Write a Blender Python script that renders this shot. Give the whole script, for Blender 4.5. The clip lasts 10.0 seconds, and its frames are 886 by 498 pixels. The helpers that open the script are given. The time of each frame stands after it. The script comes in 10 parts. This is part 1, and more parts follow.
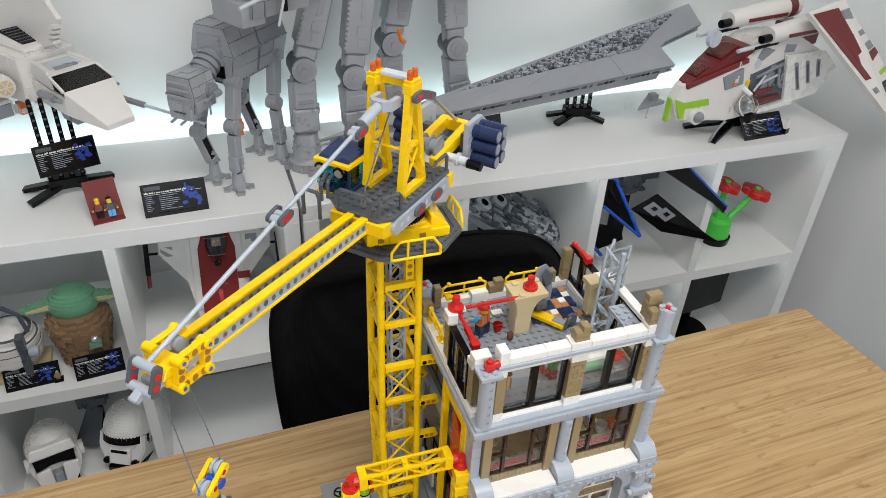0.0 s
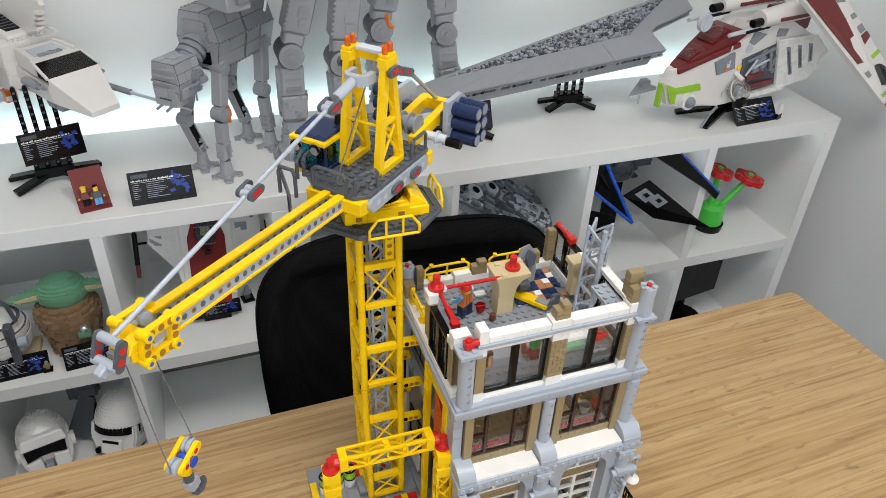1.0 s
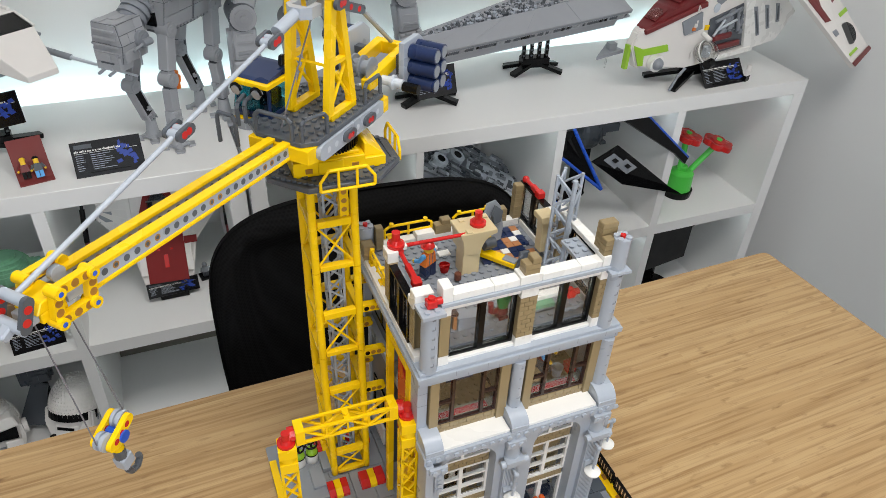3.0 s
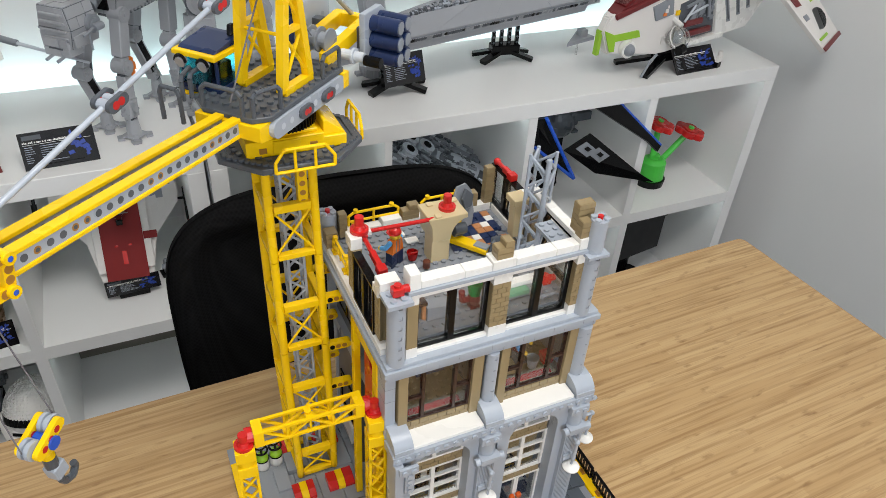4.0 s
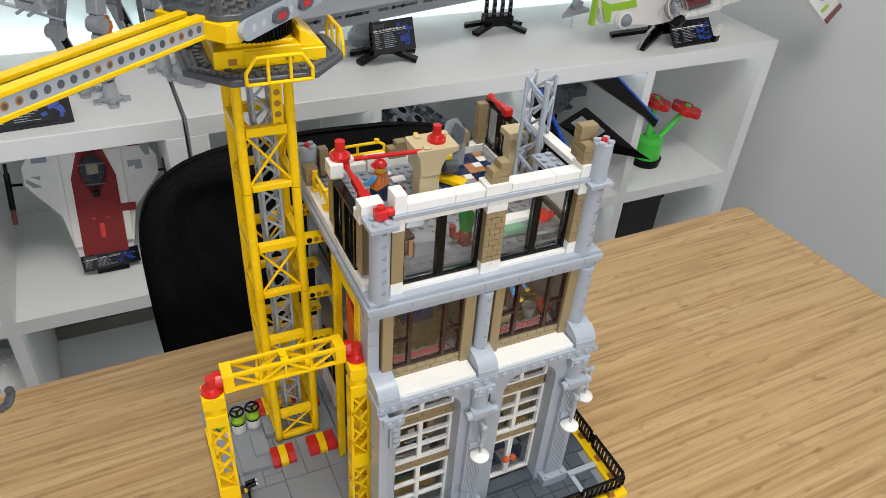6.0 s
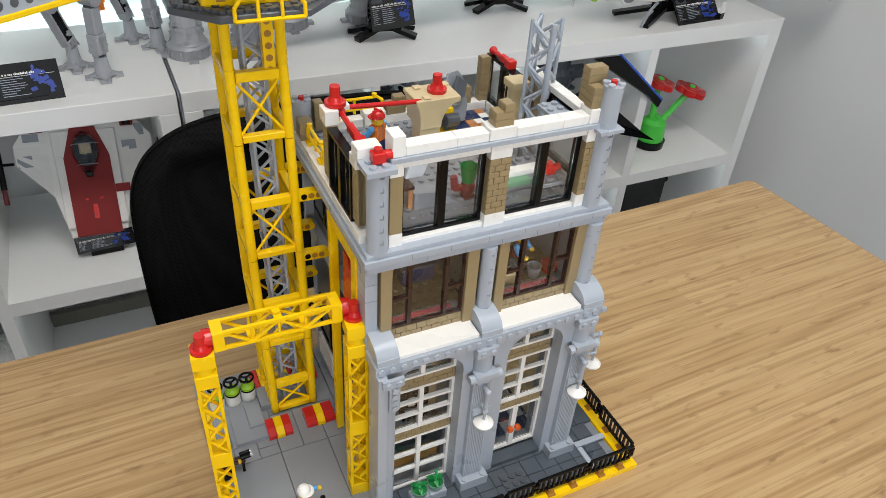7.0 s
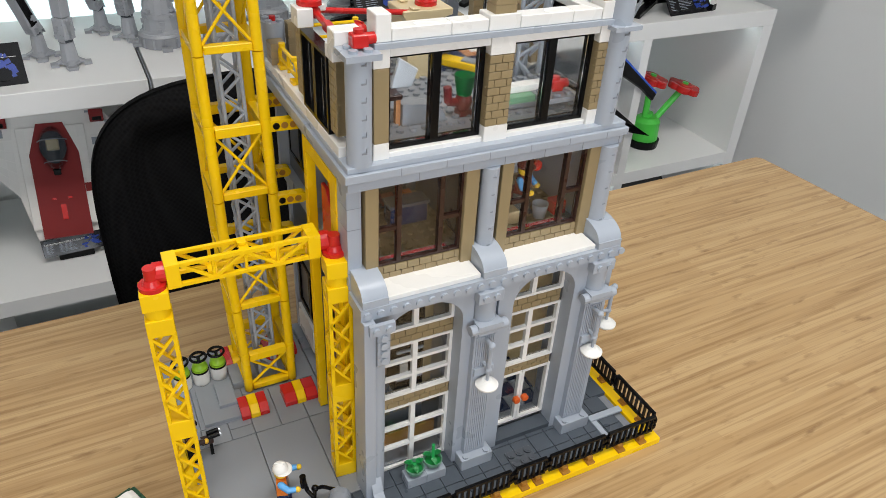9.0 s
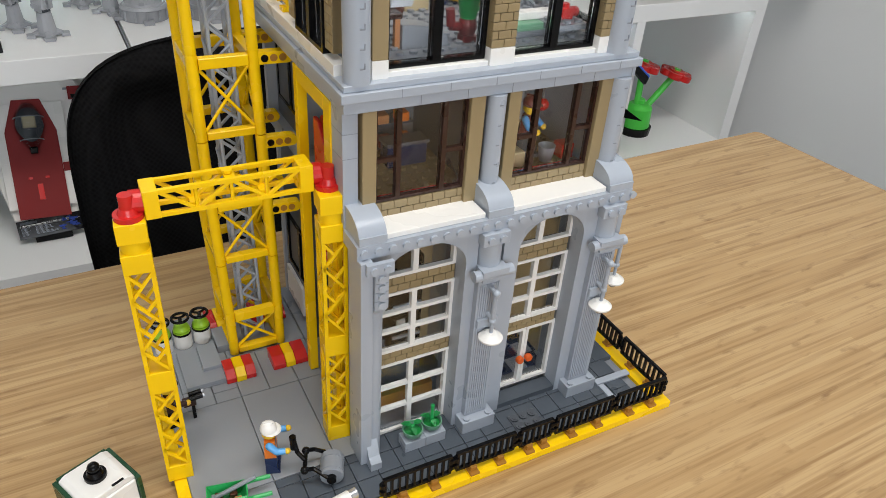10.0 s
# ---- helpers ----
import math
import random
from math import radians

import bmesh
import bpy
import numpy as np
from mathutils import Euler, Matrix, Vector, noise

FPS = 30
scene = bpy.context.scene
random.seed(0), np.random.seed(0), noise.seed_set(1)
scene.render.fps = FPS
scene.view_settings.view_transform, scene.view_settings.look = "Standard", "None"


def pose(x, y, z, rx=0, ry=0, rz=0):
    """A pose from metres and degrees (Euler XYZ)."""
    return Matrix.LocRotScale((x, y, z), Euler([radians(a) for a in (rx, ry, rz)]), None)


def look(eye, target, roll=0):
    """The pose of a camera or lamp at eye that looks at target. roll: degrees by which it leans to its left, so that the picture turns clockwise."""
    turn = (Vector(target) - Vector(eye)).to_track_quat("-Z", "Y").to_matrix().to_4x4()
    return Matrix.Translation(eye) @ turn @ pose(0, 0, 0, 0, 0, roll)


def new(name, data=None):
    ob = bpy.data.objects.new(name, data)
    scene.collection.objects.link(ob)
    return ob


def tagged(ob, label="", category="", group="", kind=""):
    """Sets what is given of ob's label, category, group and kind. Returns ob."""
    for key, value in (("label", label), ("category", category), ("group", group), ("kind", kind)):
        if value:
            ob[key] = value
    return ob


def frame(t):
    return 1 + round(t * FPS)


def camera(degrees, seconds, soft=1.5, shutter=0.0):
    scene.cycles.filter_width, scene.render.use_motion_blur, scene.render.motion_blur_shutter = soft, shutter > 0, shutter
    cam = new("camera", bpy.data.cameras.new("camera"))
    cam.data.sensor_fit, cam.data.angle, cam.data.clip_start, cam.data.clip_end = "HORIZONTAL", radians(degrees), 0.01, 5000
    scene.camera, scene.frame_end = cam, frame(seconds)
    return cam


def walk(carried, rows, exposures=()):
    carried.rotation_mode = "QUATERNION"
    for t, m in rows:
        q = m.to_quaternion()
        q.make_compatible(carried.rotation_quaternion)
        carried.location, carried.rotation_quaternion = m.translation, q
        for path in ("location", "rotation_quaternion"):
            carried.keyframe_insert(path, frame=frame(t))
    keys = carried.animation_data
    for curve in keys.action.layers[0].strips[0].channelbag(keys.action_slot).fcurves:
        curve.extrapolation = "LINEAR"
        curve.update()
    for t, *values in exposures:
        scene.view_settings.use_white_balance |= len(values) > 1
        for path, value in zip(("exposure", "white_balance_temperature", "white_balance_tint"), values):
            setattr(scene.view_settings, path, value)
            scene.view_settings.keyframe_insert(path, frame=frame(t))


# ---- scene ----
cam = camera(62.56, 10.0, soft=0.85)
PATH = [
    (0, (-0.2017, -0.3869, 1.4848), (-0.1434, -0.2328, 1.3713), 3.0),
    (0.5, (-0.1922, -0.3902, 1.4775), (-0.1345, -0.2366, 1.3632), 2.8),
    (1, (-0.1859, -0.3943, 1.4712), (-0.1276, -0.2413, 1.3563), 2.7),
    (1.5, (-0.1795, -0.3960, 1.4618), (-0.1200, -0.2441, 1.3462), 2.8),
    (2, (-0.1769, -0.3929, 1.4527), (-0.1157, -0.2423, 1.3363), 3.2),
    (2.5, (-0.1741, -0.3852, 1.4403), (-0.1115, -0.2361, 1.3226), 3.1),
    (4, (-0.1537, -0.3536, 1.3976), (-0.0820, -0.2099, 1.2784), 3.9),
    (4.5, (-0.1477, -0.3488, 1.3810), (-0.0738, -0.2054, 1.2628), 4.2),
    (5, (-0.1448, -0.3485, 1.3644), (-0.0704, -0.2049, 1.2467), 4.3),
    (5.5, (-0.1455, -0.3492, 1.3469), (-0.0715, -0.2058, 1.2288), 4.5),
    (7, (-0.1418, -0.3468, 1.2875), (-0.0683, -0.2042, 1.1681), 4.2),
    (7.5, (-0.1402, -0.3454, 1.2660), (-0.0661, -0.2019, 1.1479), 3.9),
    (8, (-0.1357, -0.3418, 1.2396), (-0.0603, -0.1975, 1.1233), 3.5),
    (8.5, (-0.1328, -0.3361, 1.2155), (-0.0559, -0.1906, 1.1019), 3.5),
    (9, (-0.1332, -0.3318, 1.1910), (-0.0549, -0.1853, 1.0796), 3.5),
    (9.5, (-0.1353, -0.3272, 1.1651), (-0.0553, -0.1809, 1.0547), 3.9),
    (10, (-0.1372, -0.3240, 1.1397), (-0.0550, -0.1785, 1.0298), 4.2),
]
walk(cam, [(t, look(eye, target, roll)) for t, eye, target, roll in PATH])

# ---- light ----
world = bpy.data.worlds.new("room_air")
scene.world = world
world.use_nodes = True
world.node_tree.nodes["Background"].inputs[0].default_value = (0.75, 0.85, 1.0, 1)
world.node_tree.nodes["Background"].inputs[1].default_value = 0.04


def area_lamp(name, at, aim, sx, sy, watts, colour):
    d = bpy.data.lights.new(name, "AREA")
    d.shape, d.size, d.size_y, d.energy, d.color = "RECTANGLE", sx, sy, watts, colour
    o = new(name, d)
    o.matrix_world = look(at, aim)
    return o


area_lamp("ceiling_light", (0.08, -0.35, 2.46), (0.08, -0.35, 0), 1.2, 0.5, 22.0, (1.0, 0.97, 0.93))
area_lamp("ceiling_light", (-1.4, -0.9, 2.46), (-1.4, -0.9, 0), 1.2, 0.5, 2.5, (1.0, 0.97, 0.93))
# Fill from an unseen side, added to brighten the building's front.
area_lamp("front_fill_light", (-0.4, -2.47, 1.5), (-0.4, 0.0, 1.5), 1.56, 1.16, 29.0, (0.88, 0.93, 1.0))

# ---- materials ----
MATS = {}


def nodes_of(name):
    m = bpy.data.materials.new(name)
    m.use_nodes = True
    nt = m.node_tree
    return m, nt, nt.nodes["Principled BSDF"]


def plastic(name, colour, rough=0.28, vary=0.05, metal=0.0, bump=0.02, coat=0.0, spec=0.5):
    """Moulded plastic: fine sheen changes, slight tone differences from piece to piece."""
    m, nt, b = nodes_of(name)
    N, L = nt.nodes, nt.links
    info, geo, tc = N.new("ShaderNodeObjectInfo"), N.new("ShaderNodeNewGeometry"), N.new("ShaderNodeTexCoord")
    no1, no2 = N.new("ShaderNodeTexNoise"), N.new("ShaderNodeTexNoise")
    no1.inputs["Scale"].default_value, no2.inputs["Scale"].default_value = 38, 420
    L.new(tc.outputs["Object"], no1.inputs["Vector"])
    L.new(tc.outputs["Object"], no2.inputs["Vector"])
    add = N.new("ShaderNodeMath")
    add.operation = "ADD"
    L.new(info.outputs["Random"], add.inputs[0])
    L.new(geo.outputs["Random Per Island"], add.inputs[1])
    add2 = N.new("ShaderNodeMath")
    add2.operation = "ADD"
    L.new(add.outputs[0], add2.inputs[0])
    L.new(no1.outputs["Fac"], add2.inputs[1])
    mr = N.new("ShaderNodeMapRange")
    mr.inputs["From Min"].default_value, mr.inputs["From Max"].default_value = 0.3, 2.3
    mr.inputs["To Min"].default_value, mr.inputs["To Max"].default_value = 1 - vary, 1 + vary
    L.new(add2.outputs[0], mr.inputs["Value"])
    hsv = N.new("ShaderNodeHueSaturation")
    hsv.inputs["Color"].default_value = (*colour, 1)
    L.new(mr.outputs[0], hsv.inputs["Value"])
    L.new(hsv.outputs[0], b.inputs["Base Color"])
    rr = N.new("ShaderNodeMapRange")
    rr.inputs["To Min"].default_value, rr.inputs["To Max"].default_value = rough - 0.06, rough + 0.1
    L.new(no1.outputs["Fac"], rr.inputs["Value"])
    L.new(rr.outputs[0], b.inputs["Roughness"])
    bp = N.new("ShaderNodeBump")
    bp.inputs["Strength"].default_value, bp.inputs["Distance"].default_value = bump, 0.0006
    L.new(no2.outputs["Fac"], bp.inputs["Height"])
    L.new(bp.outputs[0], b.inputs["Normal"])
    b.inputs["Metallic"].default_value = metal
    b.inputs["Coat Weight"].default_value = coat
    b.inputs["Specular IOR Level"].default_value = spec
    MATS[name] = m
    return m


CLOTH = plastic("dark_red_matt_plastic", (0.17, 0.022, 0.02), 0.62)
GREY = plastic("light_grey_plastic", (0.37, 0.41, 0.47))
DGREY = plastic("dark_grey_plastic", (0.085, 0.095, 0.11), spec=0.35)
SLATE = plastic("slate_tile_plastic", (0.075, 0.09, 0.11))
MIDGREY = plastic("mid_grey_plastic", (0.24, 0.26, 0.29))
PALEGREY = plastic("pale_grey_plastic", (0.52, 0.56, 0.61))
WALKER = plastic("walker_grey_plastic", (0.325, 0.338, 0.362), 0.34, 0.16)
DREAD = plastic("ship_grey_plastic", (0.31, 0.325, 0.352), 0.36, 0.08)
WHITE = plastic("white_plastic", (0.82, 0.81, 0.78), 0.26, 0.03)
IVORY = plastic("aged_white_plastic", (0.74, 0.712, 0.685), 0.32, 0.05)
YELLOW = plastic("yellow_plastic", (0.92, 0.585, 0.004), 0.24, 0.04, spec=0.32)
RED = plastic("red_plastic", (0.56, 0.016, 0.014), 0.24)
DRED = plastic("dark_red_plastic", (0.155, 0.016, 0.018), 0.3)
TANB = plastic("dark_tan_plastic", (0.29, 0.22, 0.115), 0.34, 0.09)
TAN = plastic("tan_plastic", (0.62, 0.50, 0.29), 0.3)
PLATE = plastic("plaque_black_plastic", (0.006, 0.006, 0.008), 0.10, spec=0.5)
BLACK = plastic("black_plastic", (0.004, 0.004, 0.0045), 0.2, spec=0.2)
BROWN = plastic("dark_brown_plastic", (0.035, 0.014, 0.010), 0.26)
RBROWN = plastic("reddish_brown_plastic", (0.12, 0.035, 0.018), 0.3)
NAVY = plastic("dark_blue_plastic", (0.012, 0.026, 0.085), 0.26)
BLUE = plastic("blue_plastic", (0.015, 0.085, 0.5), 0.26)
AZURE = plastic("medium_blue_plastic", (0.1, 0.36, 0.72), 0.28)
GREEN = plastic("green_plastic", (0.01, 0.22, 0.045), 0.28)
LIME = plastic("lime_plastic", (0.30, 0.55, 0.03), 0.28)
BGREEN = plastic("bright_green_plastic", (0.07, 0.56, 0.06), 0.3)
SAGE = plastic("sage_green_plastic", (0.15, 0.34, 0.21), 0.34, 0.12)
ORANGE = plastic("orange_plastic", (0.78, 0.19, 0.02), 0.28)
RUST = plastic("rust_orange_plastic", (0.62, 0.10, 0.012), 0.28)
GOLD = plastic("pearl_gold_plastic", (0.42, 0.2, 0.035), 0.32, 0.05, 0.35)
SKIN = plastic("bright_yellow_plastic", (0.87, 0.55, 0.03), 0.26)
ROBE = plastic("robe_brown_plastic", (0.25, 0.155, 0.085), 0.5, 0.2)
NOUGAT = plastic("nougat_plastic", (0.46, 0.2, 0.08), 0.3)
STRING = plastic("grey_thread", (0.16, 0.15, 0.16), 0.8)
SILVER = plastic("silver_plastic", (0.55, 0.57, 0.6), 0.22, 0.04, 0.6)
CHAIRP = plastic("chair_rim_plastic", (0.005, 0.005, 0.0055), 0.6)


def clear(name, colour, rough=0.05, amount=1.0):
    m, nt, b = nodes_of(name)
    b.inputs["Base Color"].default_value = (*colour, 1)
    b.inputs["Roughness"].default_value = rough
    b.inputs["Transmission Weight"].default_value = amount
    b.inputs["IOR"].default_value = 1.42
    return m


GLASS = clear("window_glass", (0.93, 0.93, 0.92))
TEAL = clear("teal_glass", (0.12, 0.62, 0.68), 0.06)
SMOKE = clear("smoked_glass", (0.12, 0.13, 0.14), 0.08)
CANOPY = clear("canopy_glass", (0.62, 0.66, 0.70), 0.06)
HOODG = clear("red_smoked_glass", (0.42, 0.16, 0.15), 0.08, 0.75)
AMBER = clear("amber_plastic", (0.95, 0.22, 0.02), 0.12, 0.6)


def painted(name, colour, rough, scale, bump, vary):
    m, nt, b = nodes_of(name)
    N, L = nt.nodes, nt.links
    tc = N.new("ShaderNodeTexCoord")
    no, fine = N.new("ShaderNodeTexNoise"), N.new("ShaderNodeTexNoise")
    no.inputs["Scale"].default_value, fine.inputs["Scale"].default_value = 1.7, scale
    no.inputs["Detail"].default_value = 4
    for n in (no, fine):
        L.new(tc.outputs["Object"], n.inputs["Vector"])
    mr = N.new("ShaderNodeMapRange")
    mr.inputs["To Min"].default_value, mr.inputs["To Max"].default_value = 1 - vary, 1 + vary
    L.new(no.outputs["Fac"], mr.inputs["Value"])
    hsv = N.new("ShaderNodeHueSaturation")
    hsv.inputs["Color"].default_value = (*colour, 1)
    L.new(mr.outputs[0], hsv.inputs["Value"])
    L.new(hsv.outputs[0], b.inputs["Base Color"])
    b.inputs["Roughness"].default_value = rough
    bp = N.new("ShaderNodeBump")
    bp.inputs["Strength"].default_value, bp.inputs["Distance"].default_value = bump, 0.001
    L.new(fine.outputs["Fac"], bp.inputs["Height"])
    L.new(bp.outputs[0], b.inputs["Normal"])
    return m


WALLM = painted("matt_wall_paint", (0.82, 0.825, 0.82), 0.85, 260, 0.12, 0.03)
CEILM = painted("ceiling_paint", (0.8, 0.8, 0.79), 0.9, 200, 0.1, 0.02)
LAMIN = painted("white_laminate", (0.83, 0.83, 0.82), 0.3, 900, 0.02, 0.02)
FLOORM = painted("grey_carpet", (0.09, 0.09, 0.095), 0.95, 700, 0.6, 0.2)
SPECK = painted("speckled_trim", (0.16, 0.15, 0.12), 0.6, 90, 0.3, 0.5)


def bamboo():
    """Pressed bamboo strips that run along x, with knots and fine grain."""
    m, nt, b = nodes_of("bamboo_table")
    N, L = nt.nodes, nt.links
    tc = N.new("ShaderNodeTexCoord")
    mp = N.new("ShaderNodeMapping")
    mp.inputs["Rotation"].default_value = (0, 0, radians(-1.6))
    L.new(tc.outputs["Object"], mp.inputs["Vector"])
    br = N.new("ShaderNodeTexBrick")
    br.inputs["Scale"].default_value = 1.0
    br.inputs["Brick Width"].default_value, br.inputs["Row Height"].default_value = 0.42, 0.0058
    br.inputs["Mortar Size"].default_value, br.inputs["Bias"].default_value = 0.0, 0.0
    br.offset, br.offset_frequency = 0.37, 3
    br.inputs["Color1"].default_value, br.inputs["Color2"].default_value = (0, 0, 0, 1), (1, 1, 1, 1)
    L.new(mp.outputs[0], br.inputs["Vector"])

    def noise_at(sx, sy, detail):
        p = N.new("ShaderNodeMapping")
        p.inputs["Scale"].default_value = (sx, sy, 1)
        L.new(mp.outputs[0], p.inputs["Vector"])
        n = N.new("ShaderNodeTexNoise")
        n.inputs["Scale"].default_value, n.inputs["Detail"].default_value = 1, detail
        L.new(p.outputs[0], n.inputs["Vector"])
        return n

    broad, grain, fibre, knot = noise_at(1.2, 26, 4), noise_at(6, 230, 5), noise_at(14, 900, 3), noise_at(34, 130, 5)

    def blend(fac, a, c2, kind="MIX"):
        x = N.new("ShaderNodeMixRGB")
        x.blend_type = kind
        for sock, v in ((x.inputs[0], fac), (x.inputs[1], a), (x.inputs[2], c2)):
            if isinstance(v, (int, float)):
                sock.default_value = v
            elif isinstance(v, tuple):
                sock.default_value = (*v, 1)
            else:
                L.new(v, sock)
        return x.outputs[0]

    def ramp(src, lo, hi):
        r = N.new("ShaderNodeMapRange")
        r.inputs["From Min"].default_value, r.inputs["From Max"].default_value = lo, hi
        L.new(src, r.inputs["Value"])
        return r.outputs[0]

    c = blend(br.outputs["Color"], (0.46, 0.296, 0.133), (0.56, 0.388, 0.194))
    c = blend(ramp(broad.outputs["Fac"], 0.35, 0.65), c, blend(0.25, c, (0.44, 0.265, 0.108)))
    c = blend(ramp(grain.outputs["Fac"], 0.47, 0.66), c, (0.325, 0.19, 0.075))
    c = blend(ramp(fibre.outputs["Fac"], 0.52, 0.72), c, (0.42, 0.268, 0.118))
    c = blend(ramp(knot.outputs["Fac"], 0.60, 0.80), c, (0.22, 0.115, 0.040))
    L.new(c, b.inputs["Base Color"])
    b.inputs["Roughness"].default_value = 0.37
    bp = N.new("ShaderNodeBump")
    bp.inputs["Strength"].default_value, bp.inputs["Distance"].default_value = 0.08, 0.0004
    L.new(fibre.outputs["Fac"], bp.inputs["Height"])
    L.new(bp.outputs[0], b.inputs["Normal"])
    return m


BAMBOO = bamboo()


def mesh_fabric():
    """Knitted chair mesh: a fine woven relief."""
    m, nt, b = nodes_of("black_mesh_fabric")
    N, L = nt.nodes, nt.links
    tc = N.new("ShaderNodeTexCoord")
    mp = N.new("ShaderNodeMapping")
    mp.inputs["Rotation"].default_value = (0, radians(45), 0)
    mp.inputs["Scale"].default_value = (235, 235, 235)
    L.new(tc.outputs["Object"], mp.inputs["Vector"])
    ch = N.new("ShaderNodeTexVoronoi")
    ch.inputs["Scale"].default_value, ch.inputs["Randomness"].default_value = 1.0, 0.15
    L.new(mp.outputs[0], ch.inputs["Vector"])
    mix = N.new("ShaderNodeMixRGB")
    mix.inputs[1].default_value, mix.inputs[2].default_value = (0.0010, 0.0010, 0.0011, 1), (0.0110, 0.0110, 0.0115, 1)
    L.new(ch.outputs["Distance"], mix.inputs[0])
    L.new(mix.outputs[0], b.inputs["Base Color"])
    b.inputs["Roughness"].default_value = 0.85
    b.inputs["Specular IOR Level"].default_value = 0.07
    bp = N.new("ShaderNodeBump")
    bp.inputs["Strength"].default_value, bp.inputs["Distance"].default_value = 0.5, 0.001
    L.new(ch.outputs["Distance"], bp.inputs["Height"])
    L.new(bp.outputs[0], b.inputs["Normal"])
    return m


MESHF = mesh_fabric()


def glow(name, colour, strength):
    m, nt, b = nodes_of(name)
    b.inputs["Base Color"].default_value = (*colour, 1)
    b.inputs["Emission Color"].default_value = (*colour, 1)
    b.inputs["Emission Strength"].default_value = strength
    return m


LEDM = glow("led_strip_light", (0.70, 0.96, 1.0), 7.0)
# Glow for the added, unseen fill strips in the shelf cells.
CELLGLOW = glow("cell_fill_glow", (0.86, 0.98, 1.0), 5.0)
PRINTBLUE = plastic("printed_blue", (0.012, 0.045, 0.30), 0.35)
HULLRED = plastic("matt_dark_red_plastic", (0.21, 0.018, 0.018), 0.6, spec=0.25)

# ---- building blocks ----


PLACE = [Matrix()]  # where the group of parts being built stands


def wm(o):
    m = o.matrix_basis.copy()
    return wm(o.parent) @ o.matrix_parent_inverse @ m if o.parent else m


def thing(name, at, label, category, group="", kind=""):
    o = new(name)
    o.empty_display_size = 0.01
    o.matrix_basis = Matrix.Translation(at)
    return tagged(o, label, category, group, kind)


def part(name, bm, material, parent=None, label="", m=None, smooth=False):
    """One mesh object from a bmesh in world places (m moves it first)."""
    bm.transform(PLACE[0] if m is None else PLACE[0] @ m)
    me = bpy.data.meshes.new(name)
    bm.normal_update()
    bm.to_mesh(me)
    bm.free()
    for x in material if isinstance(material, (list, tuple)) else [material]:
        me.materials.append(x)
    if smooth:
        me.polygons.foreach_set("use_smooth", [True] * len(me.polygons))
        try:
            me.set_sharp_from_angle(angle=radians(38))
        except AttributeError:
            pass
    o = new(name, me)
    if parent:
        o.parent = parent
        o.matrix_parent_inverse = wm(parent).inverted()
    if label:
        o["label"] = label
    return o


def piece(name, me, parent, m):
    """One of many alike pieces that share a mesh."""
    o = new(name, me)
    o.parent = parent
    o.matrix_parent_inverse = wm(parent).inverted()
    o.matrix_basis = m
    return o


def bm_new():
    return bmesh.new()


def box(bm, x0, x1, y0, y1, z0, z1, mi=0):
    v = [bm.verts.new(p) for p in ((x0, y0, z0), (x1, y0, z0), (x1, y1, z0), (x0, y1, z0), (x0, y0, z1), (x1, y0, z1), (x1, y1, z1), (x0, y1, z1))]
    for f in ((0, 3, 2, 1), (4, 5, 6, 7), (0, 1, 5, 4), (1, 2, 6, 5), (2, 3, 7, 6), (3, 0, 4, 7)):
        bm.faces.new([v[i] for i in f]).material_index = mi
    return bm


def bevelled(bm, w=0.0005, seg=1):
    bmesh.ops.bevel(bm, geom=bm.edges[:], offset=w, segments=seg, affect="EDGES", clamp_overlap=True)
    return bm


def rod(bm, p0, p1, r, n=10, r2=None, mi=0, caps=True):
    """A round bar from p0 to p1."""
    p0, p1 = Vector(p0), Vector(p1)
    d = (p1 - p0).normalized()
    a = d.orthogonal().normalized()
    c = d.cross(a)
    r2 = r if r2 is None else r2
    ring = [[bm.verts.new(p + (a * math.cos(2 * math.pi * i / n) + c * math.sin(2 * math.pi * i / n)) * q) for i in range(n)] for p, q in ((p0, r), (p1, r2))]
    for i in range(n):
        j = (i + 1) % n
        bm.faces.new((ring[0][i], ring[0][j], ring[1][j], ring[1][i])).material_index = mi
    if caps:
        bm.faces.new(ring[0][::-1]).material_index = mi
        bm.faces.new(ring[1]).material_index = mi
    return bm


def chain(bm, pts, r, n=8, mi=0):
    for a, b in zip(pts, pts[1:]):
        rod(bm, a, b, r, n, mi=mi)
    return bm


def bar(bm, p0, p1, w, h, mi=0, up=(0, 0, 1)):
    """A square bar from p0 to p1, w across and h high."""
    p0, p1 = Vector(p0), Vector(p1)
    d = (p1 - p0).normalized()
    s = d.cross(Vector(up))
    s = s.normalized() if s.length > 1e-6 else Vector((1, 0, 0))
    u = s.cross(d)
    v = [bm.verts.new(p + s * w / 2 * a + u * h / 2 * b) for p in (p0, p1) for a, b in ((-1, -1), (1, -1), (1, 1), (-1, 1))]
    for f in ((0, 1, 2, 3), (7, 6, 5, 4), (0, 4, 5, 1), (1, 5, 6, 2), (2, 6, 7, 3), (3, 7, 4, 0)):
        bm.faces.new([v[i] for i in f]).material_index = mi
    bmesh.ops.recalc_face_normals(bm, faces=bm.faces[-6:])
    return bm


